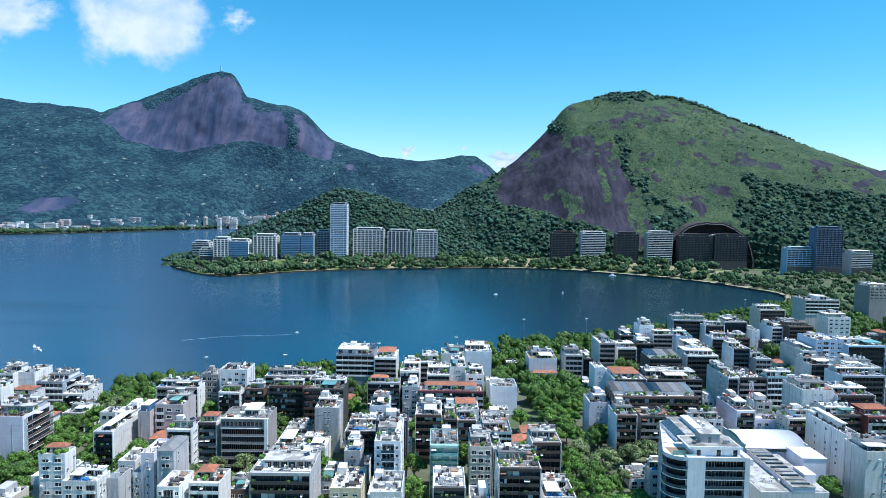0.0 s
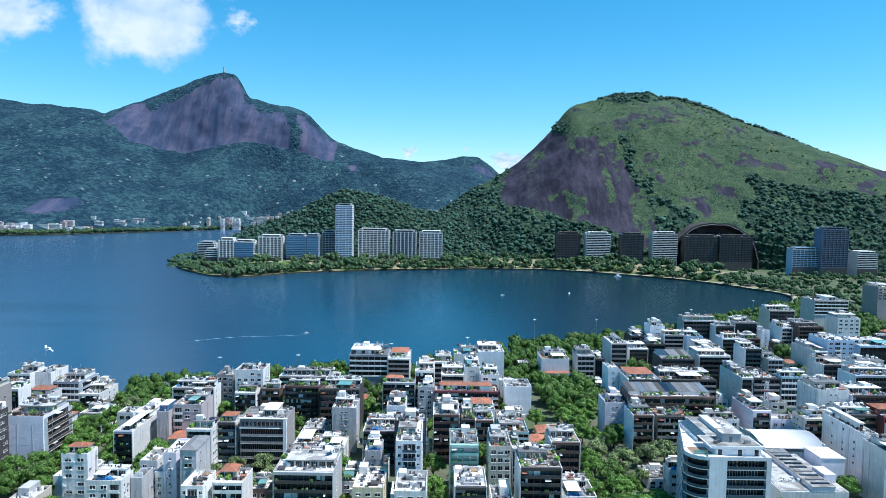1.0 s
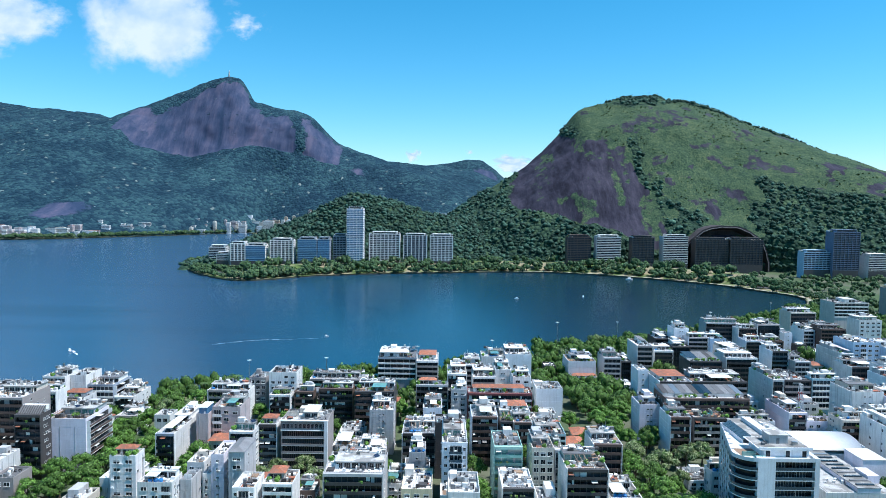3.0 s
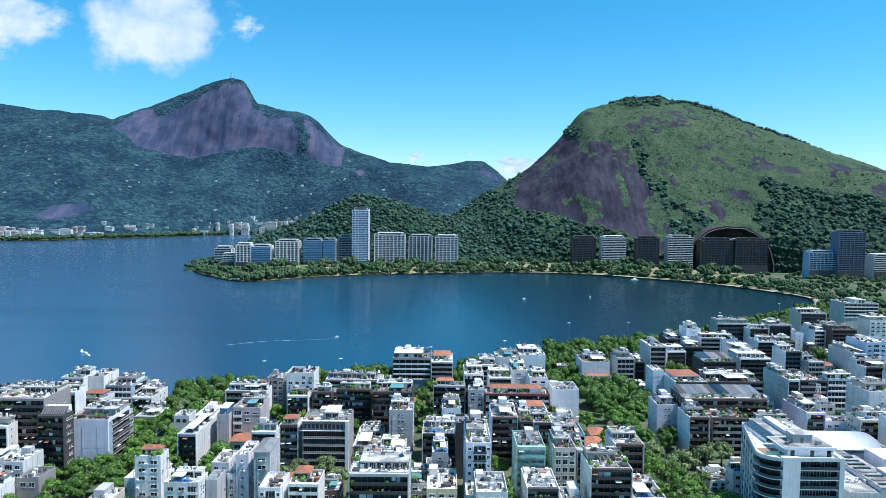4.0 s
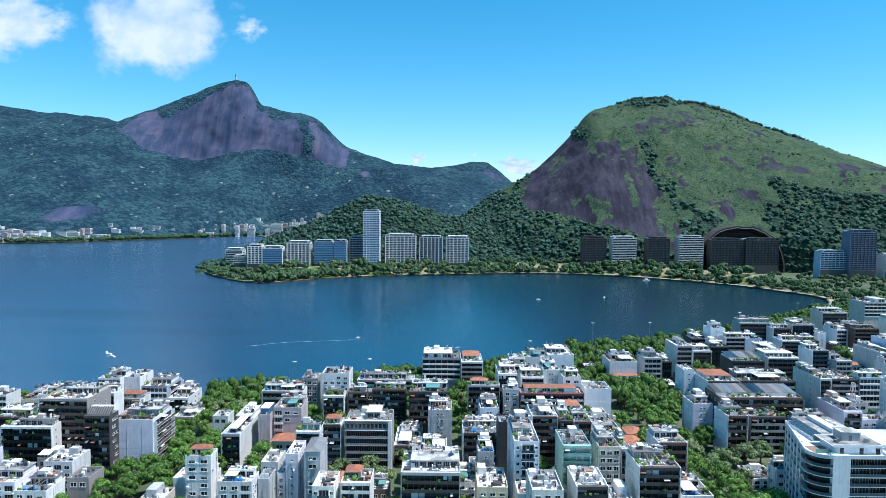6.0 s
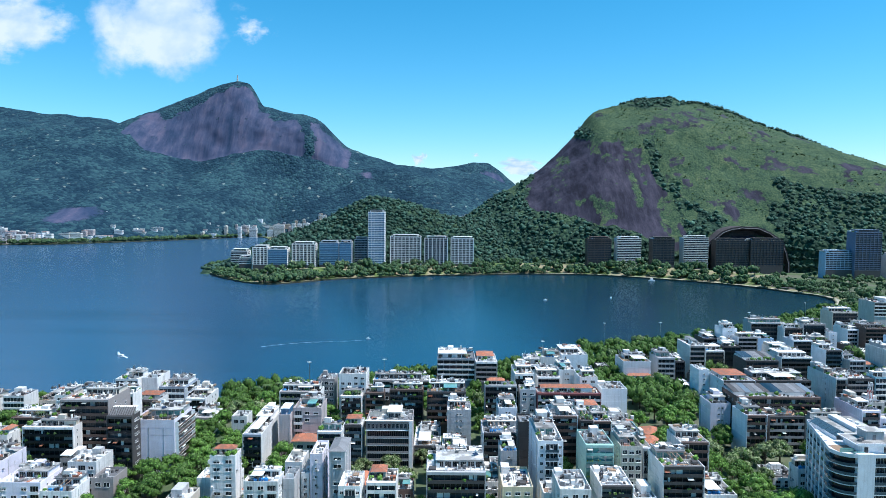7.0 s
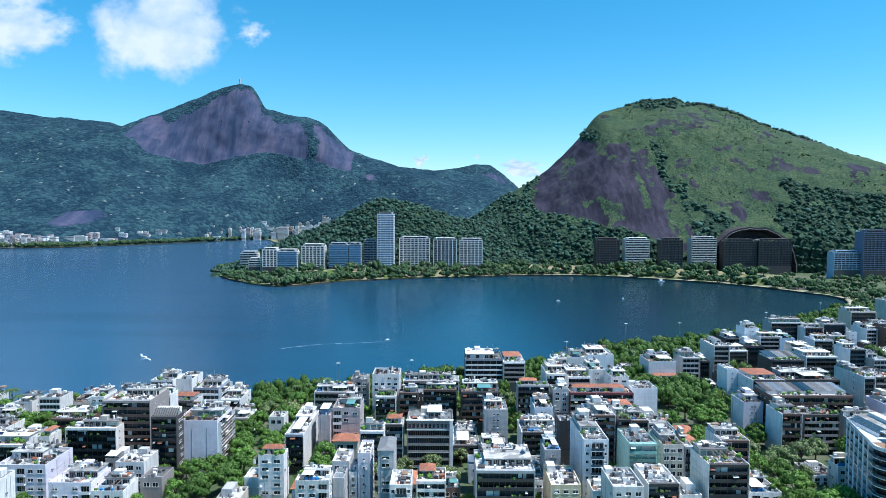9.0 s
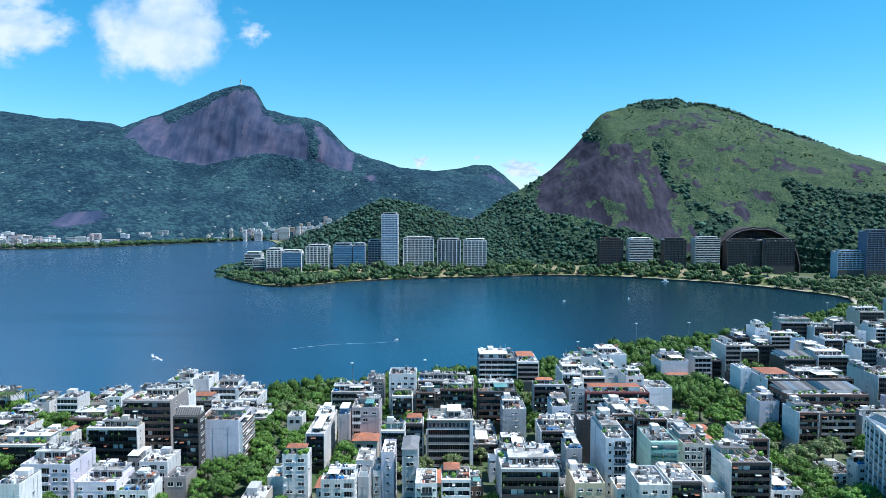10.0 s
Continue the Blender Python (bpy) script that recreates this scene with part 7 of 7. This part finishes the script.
PALM_TRUNK, PALM_CROWN = palm_mesh()
for k, (px, py) in enumerate(((-322, 338), (-316, 341), (-309, 339), (-301, 343), (-296, 340), (-152, 378), (-146, 381), (-141, 384), (-135, 386), (-158, 374), (-128, 389), (-60, 414), (20, 462))):
    ob = tagged(new("palm_tree", PALM_TRUNK), "tall palm tree with drooping fronds by the water", "palm tree", "lakeside palms")
    ob.location, ob.rotation_euler[2] = (px, py, LAND_Z), k * 1.3
    f = (1.45 if k < 5 else 0.95) + 0.1 * (k % 4)
    ob.scale = (f, f, f)
    new("fronds", PALM_CROWN).parent = ob


# ---- loose things on the roofs ----
def shrub_mesh(seed):
    gen = np.random.default_rng(seed)
    c = np.stack([gen.uniform(-0.5, 0.5, 5), gen.uniform(-0.4, 0.4, 5), gen.uniform(0.7, 1.3, 5)], -1)
    r = gen.uniform(0.35, 0.6, 5)
    v, f = lumps(c, r, ICO1, 0.3, gen, 0.9)
    d = gen.normal(size=(60, 3))
    d /= np.linalg.norm(d, axis=1)[:, None]
    q = leaf_quads(np.repeat(c, 12, 0) + d * np.repeat(r, 12)[:, None], d, 0.2, gen)
    pot = Shape().box(-0.7, 0.7, -0.35, 0.35, 0, 0.55)
    pv, pf = np.array(pot.v), np.array(pot.f)
    return mesh_of("planter", [(v, f, 0), (*q, 0)], [LEAF]), mesh_of("pot", [(pv, pf, 0)], [TRIM])


SHRUBS = [shrub_mesh(k) for k in range(3)]


def frond_mesh():
    s = Shape().tube((0, 0, 0), (0.1, 0, 1.8), 0.12, 0.08, 6, 1)
    for k in range(11):
        a = 2 * math.pi * k / 11
        c, d = math.cos(a), math.sin(a)
        prev = None
        for t in range(4):
            u = t / 3
            x, z, w = 1.7 * u, 1.8 + 0.9 * u - 1.5 * u * u, 0.22 * (1 - u) + 0.03
            ring = [(c * x - d * w + 0.1, d * x + c * w, z), (c * x + d * w + 0.1, d * x - c * w, z)]
            if prev:
                s.add(prev + ring[::-1], [(0, 1, 2, 3)], 0)
            prev = ring
    return s.mesh("palm", [PALM, BARK])


def cooler_mesh():
    s = Shape().box(-0.5, 0.5, -0.35, 0.35, 0.1, 0.85).box(-0.45, -0.35, -0.3, 0.3, 0, 0.1).box(0.35, 0.45, -0.3, 0.3, 0, 0.1)
    s.tube((0, -0.36, 0.48), (0, -0.39, 0.48), 0.28, 0.28, 12, 1)
    return s.mesh("air_conditioner", [TRIM, ROOF_GREY])


def tank_mesh():
    s = Shape().tube((0, 0, 0), (0, 0, 1.0), 0.72, 0.85, 14).tube((0, 0, 1.0), (0, 0, 1.25), 0.85, 0.35, 14).tube((0, 0, 1.25), (0, 0, 1.34), 0.35, 0.35, 10)
    return s.mesh("water_tank", [TANK_BLUE])


def panel_mesh():
    s = Shape()
    s.add([(-1, -0.6, 0.25), (1, -0.6, 0.25), (1, 0.6, 0.75), (-1, 0.6, 0.75), (-1, -0.6, 0.31), (1, -0.6, 0.31), (1, 0.6, 0.81), (-1, 0.6, 0.81)], [(0, 3, 2, 1), (4, 5, 6, 7), (0, 1, 5, 4), (1, 2, 6, 5), (2, 3, 7, 6), (3, 0, 4, 7)])
    for x in (-0.8, 0.8):
        s.box(x, x + 0.06, -0.5, -0.44, 0, 0.3, 1).box(x, x + 0.06, 0.44, 0.5, 0, 0.7, 1)
    return s.mesh("solar_panel", [PANEL, METAL])


def dish_mesh():
    s = Shape().tube((0, 0, 0), (0, 0, 0.8), 0.04, 0.04, 6)
    n = 12
    rim = [(0.5 * math.cos(2 * math.pi * k / n), -0.25, 1.0 + 0.5 * math.sin(2 * math.pi * k / n)) for k in range(n)]
    s.add(rim + [(0, 0.0, 1.0)], [(k, (k + 1) % n, n) for k in range(n)])
    s.tube((0, 0, 0.8), (0, -0.4, 1.0), 0.02, 0.02, 5)
    return s.mesh("satellite_dish", [TRIM])


LOOSE = {"palm": ("potted_palm", frond_mesh(), "small potted palm on a roof terrace", "plant"), "cooler": ("air_conditioner", cooler_mesh(), "white air conditioner unit on a roof", "air conditioner"),
         "tank": ("water_tank", tank_mesh(), "round blue plastic water tank on a roof", "tank"), "panel": ("solar_panel", panel_mesh(), "dark tilted solar panel on a flat roof", "solar panel"),
         "dish": ("satellite_dish", dish_mesh(), "white satellite dish on a flat roof", "dish")}


def roof_things():
    for x, y, z, kind, r in CLUTTER:
        if kind == "plant":
            bush, pot = SHRUBS[int(r * 2.99)]
            ob = tagged(new("planter", pot), "white planter box with a green shrub", "plant", "roof plants")
            new("shrub", bush).parent = ob
        else:
            name, me, label, cat = LOOSE[kind]
            ob = tagged(new(name, me), label, cat, "roof " + cat + "s")
        ob.location = (x, y, z)
        ob.rotation_euler[2] = r * 1.2 if kind != "plant" else (0 if r < 0.5 else 1.57)
        if kind in ("plant", "palm", "cooler"):
            k = 0.8 + 0.7 * r
            ob.scale = (k, k, k)


roof_things()


# ---- lamps, boats and wake ----
def street_lamp(x, y, h):
    ob = tagged(part("street_lamp", Shape().tube((0, 0, 0), (0, 0, h), 0.22, 0.14, 8), METAL), "tall grey steel lamp mast by the lagoon", "street lamp", "lamp masts")
    ob.location = (x, y, LAND_Z)
    for k in range(4):
        a = math.pi / 2 * k
        part("lamp_head", Shape().box(-0.55 + 0.7 * math.cos(a), 0.55 + 0.7 * math.cos(a), -0.3 + 0.7 * math.sin(a), 0.3 + 0.7 * math.sin(a), h, h + 0.3), TRIM, ob)


for lx, ly, lh in ((-190, 352, 17), (-135, 385, 19), (-92, 398, 18), (-38, 425, 20), (12, 448, 20), (62, 482, 27), (118, 528, 20), (215, 585, 20), (300, 650, 20)):
    street_lamp(lx, ly, lh)


def boat(x, y, length, turn):
    ob = tagged(new("boat"), "small white boat on the lagoon", "boat", "boats")
    ob.location, ob.rotation_euler[2] = (x, y, 0), turn
    s, n = Shape(), 8
    deck, keel = [], []
    for k in range(n + 1):
        u = k / n
        w = 0.18 * length * math.sin(math.pi * min(1, 0.18 + 0.85 * u)) if u < 0.98 else 0.01
        deck.append((length * (u - 0.5), w, 0.12 * length)), keel.append((length * (u - 0.5) * 0.94, w * 0.7, -0.1))
    ring = [p for p in deck] + [(x, -y, z) for x, y, z in reversed(deck)]
    low = [p for p in keel] + [(x, -y, z) for x, y, z in reversed(keel)]
    m = len(ring)
    s.add(ring + low, [tuple(range(m))[::-1], tuple(range(m, 2 * m))] + [(k, (k + 1) % m, m + (k + 1) % m, m + k) for k in range(m)])
    part("hull", s, BOAT, ob)
    cabin = part("cabin", Shape().box(-0.2 * length, 0.15 * length, -0.1 * length, 0.1 * length, 0.12 * length, 0.32 * length), BOAT, ob)
    part("windscreen", Shape().box(0.15 * length, 0.17 * length, -0.09 * length, 0.09 * length, 0.16 * length, 0.30 * length), GLASS, cabin)


for bx, by, bl, bt in ((-303, 497, 6.0, 2.2), (70, 821, 5.5, 0.3), (157, 844, 6.5, 1.3), (275, 1058, 12, 0.2), (-121, 566, 4.0, 0.4)):
    boat(bx, by, bl, bt)


def wake():
    s, pts = Shape(), [(-206 + 85 * u, 527 + 39 * u + 5 * math.sin(u * 5)) for u in [k / 30 for k in range(31)]]
    rnd = random.Random(2)
    for k, (x, y) in enumerate(pts[:-1]):
        w = 0.12 + 0.6 * abs(math.sin(k * 0.9)) * (0.5 + rnd.random()) * (1 - 0.7 * k / 30)
        xb, yb = pts[k + 1]
        s.add([(x, y - w, 0.03), (xb, yb - w, 0.03), (xb, yb + w, 0.03), (x, y + w, 0.03)], [(0, 1, 2, 3)])
    tagged(part("boat_wake", s, WAKE), "thin white line of a boat's wake", "wake", kind="stuff")



def swirl():
    """Foam behind the turning boat."""
    s, rnd = Shape(), random.Random(5)
    pts = [(-302 + 10 * u + 2.0 * math.sin(u * 7), 495.5 - 9 * u + 2.5 * math.sin(u * 9 + 1)) for u in [k / 16 for k in range(17)]]
    for (x, y), (xb, yb) in zip(pts, pts[1:]):
        w = rnd.uniform(0.5, 1.5)
        s.add([(x, y - w, 0.03), (xb, yb - w, 0.03), (xb, yb + w, 0.03), (x, y + w, 0.03)], [(0, 1, 2, 3)])
    tagged(part("boat_wake", s, FOAM), "white curl of foam behind the small boat", "wake", kind="stuff")


wake()
swirl()


# ---- radio mast ----
def radio_mast(x, y, z0, z1):
    ob = tagged(new("radio_mast"), "red and white lattice radio mast among the roofs", "mast")
    ob.location = (x, y, z0)
    h, n = z1 - z0, 7
    for k in range(n):
        s, a, b = Shape(), h * k / n, h * (k + 1) / n
        w0, w1 = 1.5 - 0.9 * k / n, 1.5 - 0.9 * (k + 1) / n
        for i, (sx, sy) in enumerate(((-1, -1), (1, -1), (1, 1), (-1, 1))):
            tx, ty = ((1, -1), (1, 1), (-1, 1), (-1, -1))[i]
            s.tube((sx * w0, sy * w0, a), (sx * w1, sy * w1, b), 0.1, 0.1, 4).tube((sx * w0, sy * w0, a), (tx * w1, ty * w1, b), 0.06, 0.06, 4).tube((sx * w1, sy * w1, b), (tx * w1, ty * w1, b), 0.06, 0.06, 4)
        part("mast_section", s, RED if k % 2 else TRIM, ob)
    for k in range(6):
        part("aerial", Shape().box(-0.2 + 0.9 * math.cos(k), 0.2 + 0.9 * math.cos(k), -0.15 + 0.9 * math.sin(k), 0.15 + 0.9 * math.sin(k), h * 0.75, h * 0.75 + 2.0), TRIM, ob)


radio_mast(148.5, 311.0, LAND_Z, 30.5)


# ---- parked cars on the lakeside road ----
def car_parts():
    body = Shape()
    prof = [(-2.1, 0.35), (-2.1, 0.85), (-1.2, 0.95), (-0.7, 1.45), (0.9, 1.45), (1.5, 0.98), (2.1, 0.85), (2.15, 0.35)]
    n = len(prof)
    body.add([(x, -0.85, z) for x, z in prof] + [(x, 0.85, z) for x, z in prof], [tuple(range(n)), tuple(range(n, 2 * n))[::-1]] + [(i, n + i, n + (i + 1) % n, (i + 1) % n) for i in range(n)])
    wheel = Shape().tube((0, -0.9, 0.32), (0, -0.7, 0.32), 0.32, 0.32, 12)
    glass = Shape().box(-0.62, 0.85, -0.87, 0.87, 1.02, 1.36)
    return body, wheel, glass


def parked_cars():
    body, wheel, glass = car_parts()
    paints = [mat("car_paint", c, 0.3, vary=0.05, bump=0.0, spec=0.6) for c in ((0.6, 0.6, 0.6), (0.03, 0.03, 0.035), (0.3, 0.31, 0.32), (0.35, 0.04, 0.03))]
    wheels, panes = wheel.mesh("wheel", ROOF_GREY), glass.mesh("side_glass", GLASS)
    bodies = [body.mesh("car", p) for p in paints]
    words = ("silver-white", "black", "grey", "dark red")
    rnd = random.Random(12)
    pts = SHORE[2 * 8:9 * 8]
    for k in range(4, len(pts) - 4):
        if rnd.random() < 0.6:
            continue
        (x, y), (xa, ya), (xb, yb) = pts[k], pts[k - 1], pts[k + 1]
        d = Vector((xb - xa, yb - ya)).normalized()
        px, py = x + d.y * 28.5, y - d.x * 28.5
        if clearance(px, py) < 2:
            continue
        c = rnd.randrange(4)
        ob = tagged(new("car", bodies[c]), f"{words[c]} parked car on the lakeside road", "car", "parked cars")
        ob.location, ob.rotation_euler[2] = (px, py, LAND_Z + 0.065), math.atan2(d.y, d.x)
        for wx in (-1.35, 1.4):
            for wy in (0, 1.6):
                w = new("wheel", wheels)
                w.parent, w.location = ob, (wx, wy, 0)
        new("side_glass", panes).parent = ob


parked_cars()


# ---- clouds, far behind everything ----
def cloud(x, y, z, w, h, seed, fine, soft, base=0.0):
    """A soft bank of cloud in the distant sky: a bulging sheet that thins out at its ragged edge."""
    m = bpy.data.materials.new("cloud")
    m.use_nodes = True
    n, l = m.node_tree.nodes, m.node_tree.links
    n.remove(n["Principled BSDF"])
    co = n.new("ShaderNodeTexCoord")
    mp = n.new("ShaderNodeMapping")
    mp.inputs["Location"].default_value = (seed * 3.7, 0, seed * 1.3)
    l.new(co.outputs["Object"], mp.inputs["Vector"])

    def node(kind, **k):
        q = n.new("ShaderNode" + kind)
        for a, b in k.items():
            if a == "op":
                q.operation = b
        return q

    def calc(op, a, b):
        q = node("Math", op=op)
        for i, v in enumerate((a, b)):
            if isinstance(v, (int, float)):
                q.inputs[i].default_value = v
            else:
                l.new(v, q.inputs[i])
        return q.outputs[0]

    t = n.new("ShaderNodeTexNoise")
    t.inputs["Scale"].default_value, t.inputs["Detail"].default_value, t.inputs["Roughness"].default_value = fine, 9.0, 0.58
    l.new(mp.outputs[0], t.inputs["Vector"])
    t2 = n.new("ShaderNodeTexNoise")
    t2.inputs["Scale"].default_value, t2.inputs["Detail"].default_value = fine * 1.4, 6.0
    l.new(co.outputs["Object"], t2.inputs["Vector"])
    sq = n.new("ShaderNodeVectorMath")
    sq.operation = "LENGTH"
    l.new(co.outputs["Object"], sq.inputs[0])
    density = calc("SUBTRACT", calc("MULTIPLY_ADD", t.outputs["Fac"], 2.2), sq.outputs["Value"])
    n_last = density.node.inputs[0].links[0].from_node
    n_last.inputs[2].default_value = -0.42 + base
    r = n.new("ShaderNodeMapRange")
    r.interpolation_type = "SMOOTHSTEP"
    r.inputs[1].default_value, r.inputs[2].default_value = -0.08, soft
    l.new(density, r.inputs[0])
    # sunlit white and grey-blue shading are both in the emitted colour
    ramp = n.new("ShaderNodeValToRGB")
    ramp.color_ramp.elements[0].position, ramp.color_ramp.elements[0].color = 0.38, (0.40, 0.53, 0.69, 1)
    ramp.color_ramp.elements[1].position, ramp.color_ramp.elements[1].color = 0.62, (0.62, 0.68, 0.77, 1)
    l.new(t2.outputs["Fac"], ramp.inputs["Fac"])
    glow, clear, mix = n.new("ShaderNodeEmission"), n.new("ShaderNodeBsdfTransparent"), n.new("ShaderNodeMixShader")
    glow.inputs["Strength"].default_value = 0.95
    l.new(ramp.outputs["Color"], glow.inputs["Color"])
    l.new(r.outputs[0], mix.inputs[0]), l.new(clear.outputs[0], mix.inputs[1]), l.new(glow.outputs[0], mix.inputs[2])
    l.new(mix.outputs[0], n["Material Output"].inputs[0])
    s, k = Shape(), 12
    verts = [(1.5 * (2 * i / k - 1), 0.35 * ((2 * i / k - 1) ** 2 + (2 * j / k - 1) ** 2), 1.5 * (2 * j / k - 1)) for j in range(k + 1) for i in range(k + 1)]
    s.add(verts, [(j * (k + 1) + i, j * (k + 1) + i + 1, (j + 1) * (k + 1) + i + 1, (j + 1) * (k + 1) + i) for j in range(k) for i in range(k)])
    ob = part("cloud", s, m, None, "", True)
    ob.location, ob.scale = (x, y, z), (w, min(w, 120), h)
    ob.visible_shadow = False
    return tagged(ob, "white cumulus cloud in a blue sky, its sunlight emitted", "cloud", kind="structure")


cloud(-1690, 3900, 1150, 420, 320, 1, 1.15, 0.55, 0.30)
cloud(-2575, 3900, 1185, 360, 220, 2, 1.2, 0.5, 0.33)
cloud(-1180, 3900, 1130, 175, 110, 3, 2.1, 0.9, -0.02)
cloud(-238, 4700, 462, 66, 66, 4, 1.5, 0.5, 0.1)
cloud(455, 4700, 410, 190, 75, 5, 1.6, 0.4, 0.2)
cloud(157, 4700, 492, 40, 26, 6, 1.6, 0.8, 0.05)
